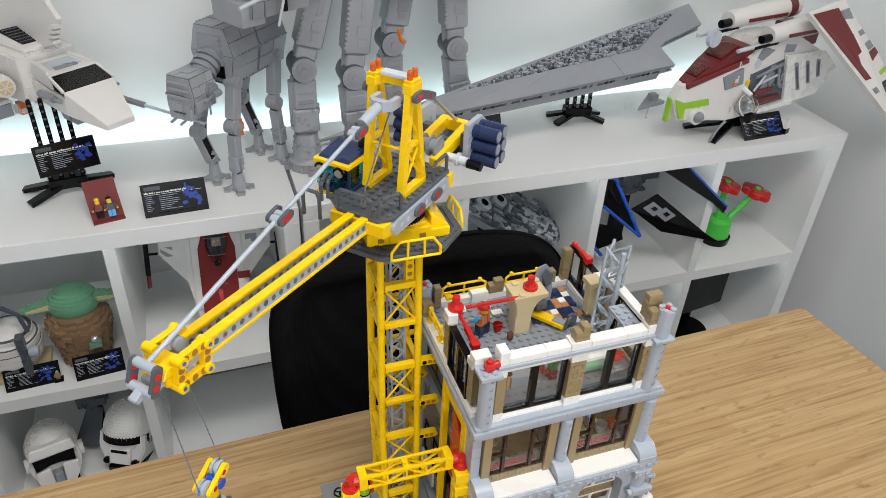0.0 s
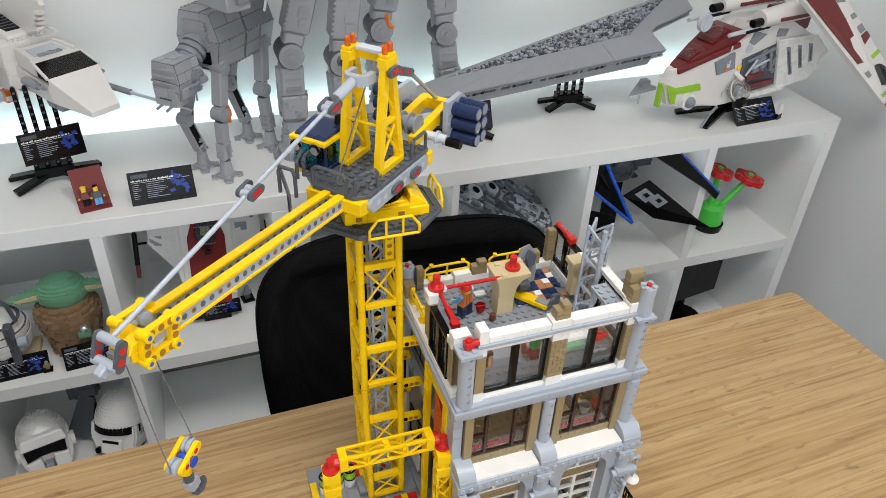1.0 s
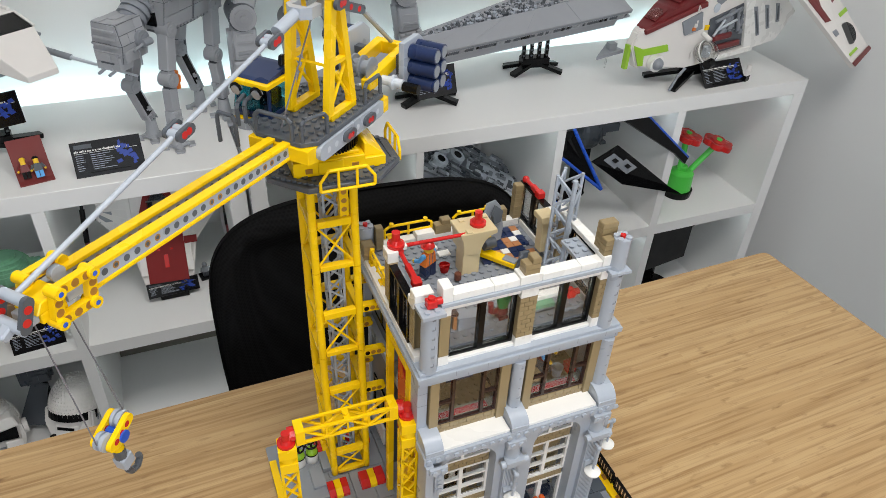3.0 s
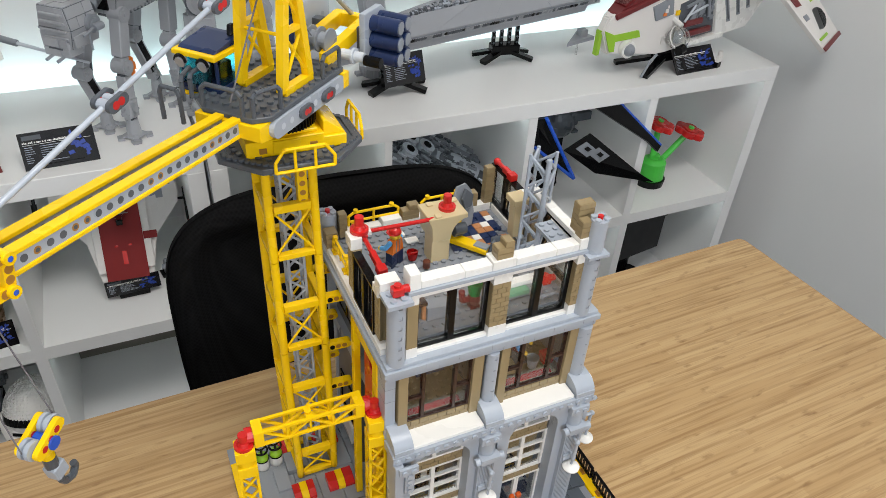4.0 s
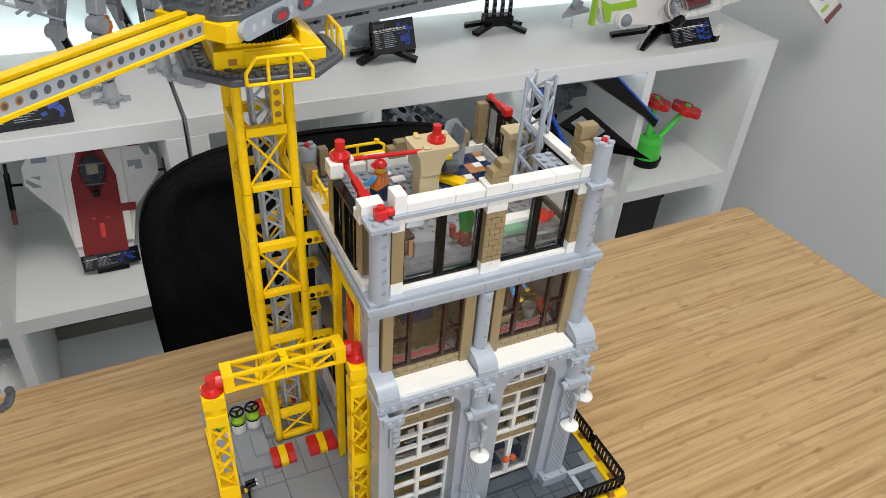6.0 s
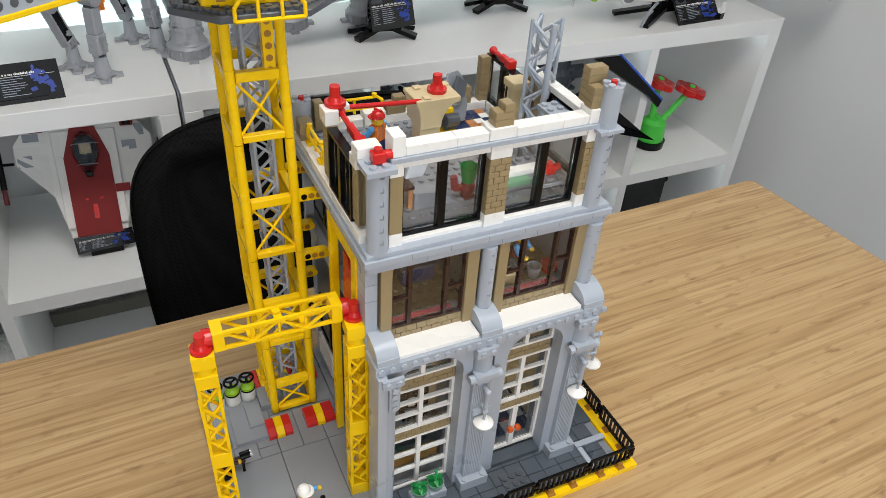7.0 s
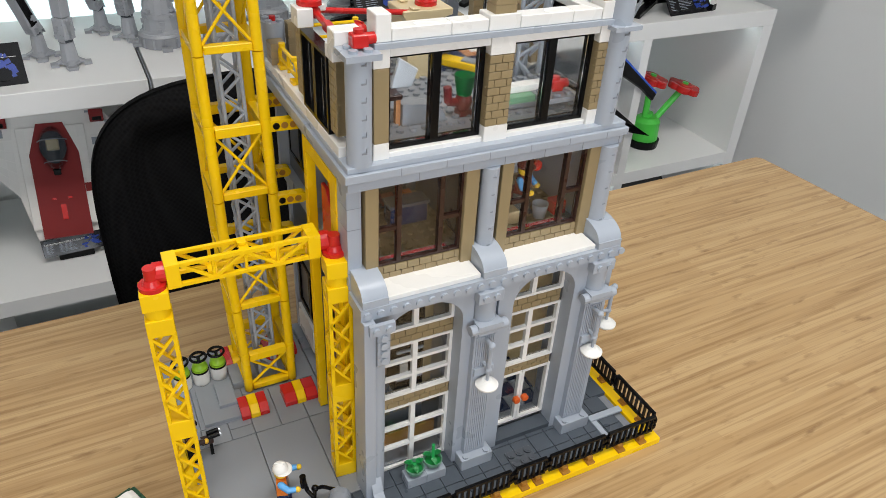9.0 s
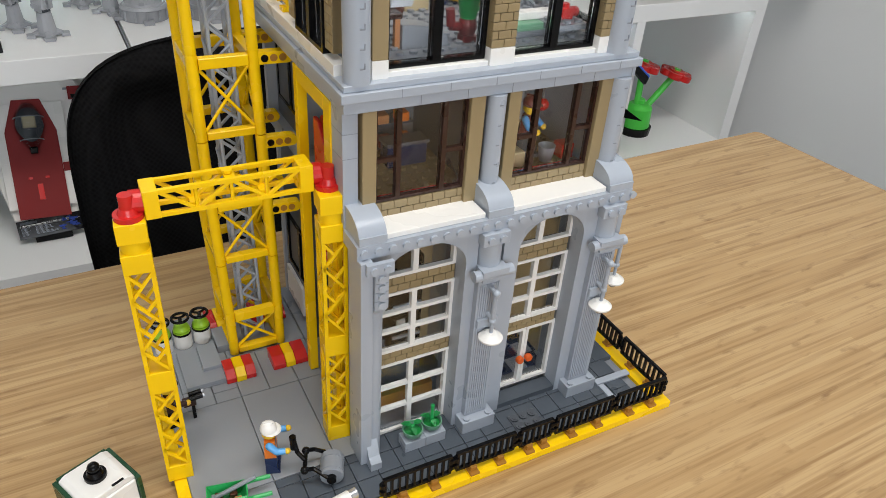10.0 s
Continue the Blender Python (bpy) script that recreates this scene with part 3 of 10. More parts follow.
for i in range(4):
    part("stud_block", stud(box(B(), -0.0165, -0.0085, -0.0335, -0.0245, 0.8891 + i * 0.006, 0.8947 + i * 0.006), -0.0125, -0.0335, 0.8920 + i * 0.006, d=(0, -1, 0)), GREY, cpier)
part("pier_block", bevelled(box(B(), -0.0240, -0.0167, -0.0310, -0.0120, ZG, 0.9204), 0.0003), GREY, cpier)
bm = box(B(), -0.0215, -0.0055, -0.0340, -0.0312, 0.9132, 0.9204)
stud(bm, -0.0175, -0.0340, 0.9165, d=(0, -1, 0))
stud(bm, -0.0095, -0.0340, 0.9165, d=(0, -1, 0))
part("stud_block", bm, GREY, cpier)
part("foot_scroll", prism(B(), ((-0.0385, ZG), (-0.0240, ZG), (-0.0240, 0.7800), (-0.0290, 0.7800), (-0.0345, 0.7700), (-0.0385, 0.7670)), "x", -0.0200, -0.0125), GREY, cpier)

# cornice of studded bricks and the white sill above it
PLACE[0] = CORN
bm = B()
box(bm, -0.0215, 0.1660, -0.0290, -0.0080, 0.9206, 0.9290)
n = 23
for i in range(n):
    stud(bm, -0.0175 + i * (0.1850 / (n - 1)) * 0.995, -0.0290, 0.9248, d=(0, -1, 0), n=12)
for i in range(6):
    stud(bm, 0.1660, -0.024 + i * 0.008, 0.9248, d=(1, 0, 0))
box(bm, 0.1560, 0.1660, -0.0079, 0.0500, 0.9206, 0.9290)
part("cornice", bm, GREY, house, "light grey cornice with a row of studs")
for x0, x1 in ((-0.0030, 0.0590), (0.0775, 0.1465)):
    part("window_sill", bevelled(box(B(), x0, x1, -0.0262, -0.0010, 0.9291, 0.9325), 0.0003), WHITE, house, "smooth white sill tiles")


def scroll_block(x0, x1):
    out = [(-0.0285, 0.9291), (-0.0010, 0.9291), (-0.0010, 0.9440), (-0.0085, 0.9440)] + [(-0.0085 - 0.0190 * math.sin(math.pi / 2 * k / 6), 0.9440 - 0.0100 * (1 - math.cos(math.pi / 2 * k / 6))) for k in range(1, 7)] + [(-0.0285, 0.9340)]
    return prism(B(), out, "x", x0, x1)


for x0, x1 in ((-0.0200, -0.0038), (0.0600, 0.0768), (0.1475, 0.1660)):
    part("curved_bracket", scroll_block(x0, x1), GREY, house, smooth=True)
part("dish", rod(B(), (0.1661, -0.014, 0.9310), (0.1690, -0.014, 0.9310), 0.0080, 20), WHITE, house, "white dish on the corner")
for z in (0.894, 0.917):
    part("side_stud", bevelled(rod(B(), (0.1575, 0.006, z), (0.1690, 0.006, z), 0.0042, 12), 0.0006), GREY, house)

# second storey
PLACE[0] = UPPER
W2 = ((0.0, 0.0555), (0.0880, 0.1440))
part("left_wall", box(B(), XL, XL + 0.0085, 0.0, 0.016, 0.9300, 0.9985), GREY, house)
part("left_wall", box(B(), XL + 0.013, XL + 0.019, 0.098, YB, 0.9300, 0.9985), DGREY, house)
for z in (0.942, 0.972, 0.986):
    part("brick_joint", box(B(), XL - 0.0002, XL + 0.0086, -0.0002, 0.0161, z, z + 0.0003), MIDGREY, house)
part("right_wall", box(B(), XR - 0.006, XR, 0.0, YB, 0.9300, 0.9985), GREY, house)
part("rear_wall", box(B(), XL + 0.006, XR - 0.006, YB - 0.006, YB, 0.9300, 0.9985), GREY, house)
for i, (a, b) in enumerate(W2):
    for x0, x1 in ((a - 0.0080, a), (b, b + 0.0090)):
        bm = bevelled(box(B(), x0, x1, -0.0030, 0.0040, 0.9326, 0.9985), 0.0003)
        part("tan_pier", bm, TANB, house, "smooth dark tan window pier")
    strip("brick_apron", a, b, 0.9326, 0.9424, -0.0010)
    # brown window of a wide centre light and two split side lights
    y, fr, z0, z1 = 0.0, 0.0016, 0.9425, 0.9985
    bm = B()
    s1, s2 = a + 0.0140, b - 0.0140
    box(bm, a, a + fr, y, y + 0.004, z0, z1)
    box(bm, b - fr, b, y, y + 0.004, z0, z1)
    box(bm, a + fr, b - fr, y, y + 0.004, z0, z0 + fr)
    box(bm, a + fr, b - fr, y, y + 0.004, z1 - fr, z1)
    w = part("window", bm, BROWN, house, "dark brown window with clear panes")
    for x in (s1, s2):
        part("mullion", box(B(), x - 0.0014, x + 0.0014, y - 0.0004, y + 0.004, z0 + fr, z1 - fr), BROWN, w)
    for x0, x1 in ((a + fr, s1 - 0.0014), (s2 + 0.0014, b - fr)):
        part("transom", box(B(), x0, x1, y, y + 0.004, 0.9665, 0.9688), BROWN, w)
        for za, zb in ((z0 + fr, 0.9665), (0.9688, z1 - fr)):
            o = part("pane", box(B(), x0 + 0.0006, x1 - 0.0006, y + 0.0015, y + 0.0023, za + 0.0005, zb - 0.0005), GLASS, w)
            o.visible_shadow = False
    o = part("pane", box(B(), s1 + 0.0018, s2 - 0.0018, y + 0.0015, y + 0.0023, z0 + fr + 0.0005, z1 - fr - 0.0005), GLASS, w)
    o.visible_shadow = False
for x, r in ((0.0722, 0.0056), (0.1585, 0.0066)):
    part("column", rod(B(), (x, -0.0015, 0.9300), (x, -0.0015, 0.9985), r, 18), GREY, house, "round light grey column", smooth=True)
for x in (0.0722, 0.1585):
    for z in (0.945, 0.957, 0.969, 0.981, 0.993):
        part("joint_mark", box(B(), x - 0.001, x + 0.001, -0.0084 if x > 0.1 else -0.0074, -0.004, z, z + 0.0006), MIDGREY, house)

# cornice under the top storey
bm = B()
box(bm, -0.0185, 0.1670, -0.0040, 0.1750, 0.9986, 1.0050)
box(bm, -0.0205, 0.1690, -0.0062, 0.1760, 1.0051, 1.0100)
box(bm, -0.0185, 0.1670, -0.0040, 0.1750, 1.0101, 1.0135)
bevelled(bm, 0.0003)
part("cornice", bm, GREY, house, "stepped light grey cornice plates")
bm = B()
for k in range(6):
    x = 0.012 + k * 0.028
    box(bm, x, x + 0.0003, -0.0064, -0.004, 1.0052, 1.0099)
    box(bm, x + 0.012, x + 0.0123, -0.0042, -0.003, 0.9987, 1.0049)
part("plate_joint", bm, MIDGREY, house)
fl = box(B(), -0.012, 0.158, 0.016, 0.168, 1.0136, 1.0165)
studs(fl, -0.012, 0.156, 0.020, 0.164, 1.0164, n=8)
part("studded_floor", fl, MIDGREY, house, "grey studded floor of the open storey")

# third storey
PLACE[0] = TOP
W3 = ((0.0095, 0.0680), (0.0845, 0.1405))
Y3 = 0.0050
for x in (-0.0075, 0.1545):
    c = part("column", rod(B(), (x, 0.0035, 1.0136), (x, 0.0035, 1.0760 if x < 0 else 1.1050), 0.0070, 20), GREY, house, "round light grey corner column", smooth=True)
    bm = B()
    if x < 0:
        box(bm, x - 0.0095, x + 0.0095, -0.0055, 0.0125, 1.0730, 1.0762)
        for sx, sy in ((-0.004, 0.0), (0.004, 0.0), (-0.004, 0.008), (0.004, 0.008)):
            part("cap_stud", stud(B(), x + sx, sy - 0.0005, 1.0762, n=12), GREY, c)
    else:
        box(bm, x - 0.0095, x + 0.0095, -0.0055, 0.0125, 1.0732, 1.0758)
        for k in range(4):
            a = radians(45 + 90 * k)
            part("cap_stud", stud(B(), x + 0.0055 * math.cos(a), 0.0035 + 0.0045 * math.sin(a), 1.1050, n=12), GREY, c)
    part("cap_plate", bm, GREY, c)
    for k in range(6):
        z = 1.0225 + k * 0.0096
        part("joint_mark", box(box(B(), x - 0.0012, x + 0.0012, -0.0047, -0.0040, z, z + 0.0006), x + 0.0012, x + 0.0015, -0.0046, -0.0040, z, z + 0.0030), MIDGREY, c)


def slim_window(a, b, z0, z1, y, along="x", nm="window", lights=2):
    """A black framed window of side-by-side lights; along y it is turned a quarter."""
    fr = 0.0022
    turn = None if along == "x" else Matrix.Translation((y, 0, 0)) @ Matrix.Rotation(radians(90), 4, "Z")
    y = y if along == "x" else 0.0

    def put(n, bmm, mat, par):
        return part(n, bmm, mat, par, m=turn)
    bm = B()
    box(bm, a, a + fr, y, y + 0.0065, z0, z1)
    box(bm, b - fr, b, y, y + 0.0065, z0, z1)
    box(bm, a + fr, b - fr, y, y + 0.0065, z0, z0 + fr)
    box(bm, a + fr, b - fr, y, y + 0.0065, z1 - fr, z1)
    w = put(nm, bm, BLACK, house)
    w["label"] = "slim black framed window with clear panes"
    step = (b - a) / lights
    for i in range(1, lights):
        put("mullion", box(B(), a + i * step - 0.0024, a + i * step + 0.0024, y - 0.0003, y + 0.0065, z0 + fr, z1 - fr), BLACK, w)
    for i in range(lights):
        o = put("pane", box(B(), a + i * step + 0.0026, a + (i + 1) * step - 0.0026, y + 0.002, y + 0.0028, z0 + fr + 0.0006, z1 - fr - 0.0006), GLASS, w)
        o.visible_shadow = False
    return w


for a, b in W3:
    slim_window(a, b, 1.0168, 1.0708, Y3 + 0.0025)
WCOURSE = [(0.0096, 0.0683, 0.0010, 1.0137, 1.0167), (0.0842, 0.1406, 0.0010, 1.0137, 1.0167), (0.0096, 0.0683, 0.0020, 1.0710, 1.0757), (0.0842, 0.1406, 0.0020, 1.0710, 1.0757)]
for x0, x1 in ((0.0003, 0.0094), (0.0685, 0.0840), (0.1408, 0.1482)):
    WCOURSE += [(x0, x1, 0.0025, 1.0138, 1.0235), (x0, x1, 0.0025, 1.0655, 1.0757)]
for x0, x1, dy, z0, z1 in WCOURSE:
    part("white_block", bevelled(box(B(), x0, x1, Y3 - dy, Y3 + 0.0080, z0, z1), 0.00025), WHITE, house, "smooth white block by the window")
part("smooth_pier", bevelled(box(B(), 0.0005, 0.0092, Y3 - 0.0025, Y3 + 0.0065, 1.0236, 1.0654), 0.0003), TANB, house, "smooth dark tan pier")
for x0, x1 in ((0.0685, 0.0840), (0.1410, 0.1480)):
    strip("brick_pier", x0, x1, 1.0236, 1.0654, Y3 - 0.0025, 0.006)
part("string_course", box(B(), 0.0005, 0.1482, Y3 - 0.0040, Y3 + 0.0080, 1.0758, 1.0788), GREY, house)
for x0, x1, y0, y1, z0, z1 in ((0.0105, 0.0440, Y3 - 0.0020, Y3 + 0.0080, 1.0789, 1.0855), (0.0442, 0.0660, Y3 - 0.0020, Y3 + 0.0080, 1.0789, 1.0855), (0.0860, 0.1200, Y3 - 0.0020, Y3 + 0.0080, 1.0789, 1.0855),
                               (0.1202, 0.1400, Y3 - 0.0020, Y3 + 0.0080, 1.0789, 1.0855), (0.0018, 0.0102, Y3 - 0.0022, Y3 + 0.0105, 1.0789, 1.0930), (0.0664, 0.0856, Y3 - 0.0022, Y3 + 0.0105, 1.0789, 1.0872),
                               (0.1404, 0.1480, Y3 - 0.0022, Y3 + 0.0105, 1.0789, 1.0890), (-0.0165, -0.0010, 0.0128, 0.0240, 1.0730, 1.0830)):
    part("parapet_tile", bevelled(box(B(), x0, x1, y0, y1, z0, z1), 0.0004), WHITE, house, "smooth white parapet tile")


def stepped_bricks(x0, x1, y0, y1, z0, courses, cut, cut_courses):
    """An unfinished end of brickwork: courses that step back."""
    bm = B()
    for k in range(courses):
        xa = x1 - (x1 - x0) * (cut if k >= cut_courses else 1.0)
        box(bm, xa, x1, y0, y1, z0 + k * BRICKH, z0 + (k + 1) * BRICKH - 0.0005)
        box(bm, xa + 0.0004, x1 - 0.0004, y0 + 0.0004, y1 - 0.0004, z0 + (k + 1) * BRICKH - 0.0005, z0 + (k + 1) * BRICKH)
    return bm


part("brick_end", stepped_bricks(0.0700, 0.0830, Y3 - 0.001, Y3 + 0.0085, 1.0873, 3, 0.55, 2), TANB, house, "stepped unfinished dark tan bricks")
part("brick_end", stepped_bricks(0.1405, 0.1490, Y3 - 0.001, Y3 + 0.0070, 1.0891, 3, 1.0, 9), TANB, house, "stepped unfinished dark tan bricks")
part("brick_end", stepped_bricks(0.1420, 0.1560, Y3 + 0.0085, Y3 + 0.0165, 1.0891, 5, 1.0, 9), TANB, house, "stepped unfinished dark tan bricks")

# side walls of the third storey
part("white_course", bevelled(box(B(), XL + 0.002, XL + 0.010, 0.0130, 0.168, 1.0136, 1.0200), 0.0003), WHITE, house, "smooth white blocks at the edge")
slim_window(0.0300, 0.0760, 1.0201, 1.0660, XL + 0.0090, "y")
for y0, y1 in ((0.0185, 0.0295), (0.0765, 0.0900)):
    o = part("brick_pier", box(B(), XL + 0.004, XL + 0.0105, y0, y1, 1.0236, 1.0655), TANB, house, "dark tan brickwork")
    masonry(o, y0, y1, 1.0236, 1.0655, XL + 0.0035, 90)
part("white_block", bevelled(box(B(), XL + 0.002, XL + 0.0115, 0.0780, 0.0910, 1.0655, 1.0760), 0.0003), WHITE, house)
part("white_block", bevelled(box(B(), XL + 0.002, XL + 0.0115, 0.0185, 0.0298, 1.0655, 1.0730), 0.0003), WHITE, house)
part("brick_end", stepped_bricks(XL + 0.002, XL + 0.0125, 0.146, 0.158, 1.0201, 3, 1.0, 9), TANB, house, "stepped unfinished dark tan bricks")
part("brick_end", stepped_bricks(XL + 0.0175, XL + 0.0245, 0.1575, 0.1655, 1.0201, 5, 1.0, 9), TANB, house, "stepped unfinished dark tan bricks")
c = part("rear_column", rod(B(), (-0.0085, 0.1665, 1.0166), (-0.0085, 0.1665, 1.0440), 0.0078, 18), GREY, house, smooth=True)
for k in range(4):
    a = radians(45 + 90 * k)
    part("cap_stud", stud(B(), -0.0085 + 0.0055 * math.cos(a), 0.1665 + 0.0055 * math.sin(a), 1.0440, n=12), GREY, c)
part("red_pin", rod(B(), (-0.0085, 0.1665, 1.0440), (-0.0085, 0.1665, 1.0472), 0.0022, 10), RED, c)
part("red_pin", rod(B(), (0.1545, 0.0035, 1.1050), (0.1545, 0.0035, 1.1080), 0.0022, 10), RED, house)
for x0, x1, y0, y1, z1 in ((0.007, 0.0395, 0.1590, 0.1680, 1.0240), (0.0400, 0.0580, 0.1570, 0.1690, 1.0290), (0.0585, 0.1505, 0.1590, 0.1680, 1.0240), (0.1510, 0.1600, 0.0200, 0.1589, 1.0230)):
    part("white_course", bevelled(box(B(), x0, x1, y0, y1, 1.0166, z1), 0.0003), WHITE, house, "smooth white blocks at the edge")
part("brick_end", stepped_bricks(0.060, 0.076, 0.1590, 0.1675, 1.0240, 3, 0.6, 2), TANB, house, "stepped unfinished dark tan bricks")
part("brick_end", stepped_bricks(0.1260, 0.1360, 0.1590, 0.1675, 1.0240, 3, 1.0, 9), TANB, house, "stepped unfinished dark tan bricks")
part("brick_end", stepped_bricks(0.1440, 0.1525, 0.1600, 0.1675, 1.0240, 8, 1.0, 9), TANB, house, "stepped unfinished dark tan bricks")
slim_window(0.1150, 0.1680, 1.0231, 1.0630, 0.1590, "y")
slim_window(0.0260, 0.0720, 1.0231, 1.0710, 0.1590, "y", lights=1)
part("white_block", bevelled(box(B(), 0.1510, 0.1600, 0.1035, 0.1145, 1.0560, 1.0650), 0.0003), WHITE, house)
part("side_pier", box(B(), 0.1525, 0.1595, 0.0880, 0.1030, 1.0231, 1.0719), TANB, house, "dark tan brickwork")
up = box(B(), 0.1348, 0.1508, 0.0180, 0.0580, 1.0660, 1.0692)
studs(up, 0.1348, 0.1508, 0.0180, 0.0580, 1.0692, n=12)
part("upper_floor_plate", up, GREY, house, "light grey studded plate of the next floor")
part("white_beam", bevelled(box(B(), 0.1510, 0.1600, 0.0220, 0.1030, 1.0721, 1.0770), 0.0004), WHITE, house)
g = box(B(), 0.120, 0.1440, 0.020, 0.060, 1.0230, 1.0262)
studs(g, 0.120, 0.1440, 0.020, 0.060, 1.0262)
part("raised_floor", g, MIDGREY, house)

# yellow frame and openings in the building's side
PLACE[0] = UPPER
for nm, bx in (("yellow_post", (0.016, 0.0265, 0.7640, 0.9985)), ("yellow_post", (0.0720, 0.0785, 0.7640, 0.9985)), ("yellow_lintel", (0.0266, 0.0719, 0.9895, 0.9984))):
    part(nm, bevelled(box(B(), XL - 0.001, XL + 0.005, *bx), 0.0003), YELLOW, house, "bright yellow side frame")
for z0 in (0.805, 0.945):
    slim_window(0.104, 0.162, z0, z0 + 0.045, XL + 0.0188, "y", lights=2)
part("white_grille", box(B(), XL + 0.0110, XL + 0.0136, 0.125, 0.165, 0.772, 0.798), WHITE, house)

# ---- tower crane ----
PLACE[0] = Matrix()
TC, TXL, TXR, TYF, TYB = (-0.0485, 0.133), -0.0690, -0.0303, 0.113, 0.153
crane = thing("tower_crane", (TC[0], TC[1], 0.757), "tall yellow toy tower crane with a lattice mast", "toy crane")


def crossed(bm, a, b, c, d, r=0.0013):
    rod(bm, a, c, r, 8)
    rod(bm, b, d, r, 8)


def lean(bm):
    """The mast's slight lean and its tighter fit towards the top."""
    for v in bm.verts:
        f = min(1.0, max(0.0, (v.co.z - 0.80) / 0.30))
        g = min(1.0, max(0.0, (0.90 - v.co.z) / 0.12))
        across = (v.co.x - TXL) / (TXR - TXL)
        v.co.x += g * 0.0032 * (1 - across) - f * (0.0012 + 0.0033 * across)
    return bm


def mast_section(z0, z1, zt):
    """A braced bay from z0 to z1 with its four tubes running on to zt."""
    s = crane
    for x in (TXL, TXR):
        for y in (TYF, TYB):
            t = rod(B(), (x, y, z0 - 0.003), (x, y, z1 + 0.0055), 0.0038, 14)
            rod(t, (x, y, z1 + 0.0056), (x, y, z1 + 0.0066), 0.0036, 14)
            rod(t, (x, y, z1 + 0.0067), (x, y, zt - 0.0008), 0.0038, 14)
            part("tube", lean(t), YELLOW, s, smooth=True)
    for (xa, ya), (xb, yb) in (((TXL, TYF), (TXR, TYF)), ((TXR, TYF), (TXR, TYB)), ((TXR, TYB), (TXL, TYB)), ((TXL, TYB), (TXL, TYF))):
        d = Vector((xb - xa, yb - ya, 0)).normalized() * 0.0038
        p, q = Vector((xa, ya, 0)) + d, Vector((xb, yb, 0)) - d
        for z, h in ((z0, 0.0050), (z1, 0.0068)):
            part("girder", lean(bevelled(bar(B(), (*p.xy, z), (*q.xy, z), 0.0062, h), 0.0004)), YELLOW, s)
        g = B()
        crossed(g, (*p.xy, z0 + 0.003), (*q.xy, z0 + 0.003), (*q.xy, z1 - 0.004), (*p.xy, z1 - 0.004), 0.0011)
        part("cross_brace", lean(g), YELLOW, s)


for z0, z1, zt in ((0.7615, 0.7925, 0.8410), (0.8440, 0.8870, 0.9355), (0.9385, 0.9850, 1.0365), (1.0395, 1.0850, 1.1270)):
    mast_section(z0, z1, zt)

# grey climbing ladder inside the mast
bm = B()
lx0, lx1, ly0, ly1 = -0.0555, -0.0410, 0.125, 0.1395
for x in (lx0, lx1):
    for y in (ly0, ly1):
        rod(bm, (x, y, 0.760), (x, y, 1.127), 0.0014, 8)
z, side = 0.766, 0
while z < 1.118:
    for y in (ly0, ly1):
        rod(bm, (lx0 if side else lx1, y, z), (lx1 if side else lx0, y, z + 0.0125), 0.0011, 6)
    for x in (lx0, lx1):
        rod(bm, (x, ly0 if side else ly1, z), (x, ly1 if side else ly0, z + 0.0125), 0.0011, 6)
    z, side = z + 0.0125, 1 - side
part("inner_lattice", lean(bm), GREY, crane, "light grey inner lattice")


def liftarm(bm, p0, p1, w, h, holes, mi=0, hole_mi=1, up=(0, 0, 1)):
    """A rounded technic beam; flat discs along its side are coloured as holes or pins."""
    p0, p1 = Vector(p0), Vector(p1)
    bar(bm, p0, p1, w, h, mi, up)
    d = (p1 - p0).normalized()
    s = d.cross(Vector(up)).normalized()
    for p in (p0, p1):
        rod(bm, p - s * w * 0.4995, p + s * w * 0.4995, h / 2 * 0.998, 16, mi=mi)
    for i in range(holes):
        c = p0 + (p1 - p0) * ((i + 0.5) / holes)
        for sg in (-1, 1):
            rod(bm, c + s * sg * w * 0.48, c + s * sg * (w / 2 + 0.0001), 0.0024, 12, mi=hole_mi)
    return bm


for z in (0.8780, 0.9285, 0.9850):
    for y in (0.1140, 0.1545):
        # Gold discs paint the shading inside the yellow beams' open holes.
        part("tie_arm", liftarm(B(), (TXR + 0.0010, y, z), (-0.0125, y - 0.001, z), 0.0068, 0.0076, 3), (YELLOW, GOLD), crane, "yellow studless beam tied to the building")
        part("pin", rod(B(), (TXR + 0.0035, y - 0.0043, z), (TXR + 0.0035, y + 0.0040, z), 0.0023, 12), BLACK, crane)
part("ladder_beam", liftarm(B(), (-0.0430, 0.1165, 1.083), (-0.0430, 0.1165, 1.124), 0.007, 0.0075, 5, up=(1, 0, 0)), (YELLOW, GOLD), crane)

# feet
for x0, w, y0, n in ((-0.0787, 0.0070, 0.0820, 0.0180), (-0.0440, 0.0095, 0.0830, 0.0180), (-0.0787, 0.0070, 0.1400, 0.0235), (-0.0440, 0.0095, 0.1400, 0.0235)):
    def slope(k):
        return ((y0 - k, 0.7568), (y0 + n, 0.7568), (y0 + n, 0.7655 + k), (y0 + 0.006, 0.7655 + k), (y0 - k, 0.7612 + k))
    f = part("foot_block", bevelled(prism(B(), slope(0), "x", x0, x0 + w), 0.0004), RED, crane, "red sloped foot")
    part("foot_stripe", bevelled(prism(B(), slope(0.0004), "x", x0 + w + 0.0002, x0 + w + 0.0072), 0.0004), YELLOW, f)
    part("foot_side", bevelled(prism(B(), slope(0), "x", x0 + w + 0.0074, x0 + 2 * w + 0.0074), 0.0004), RED, f)

# fixed walkway ring on top of the mast
PLACE[0] = Matrix.Translation((0.007, 0.000, -0.012))
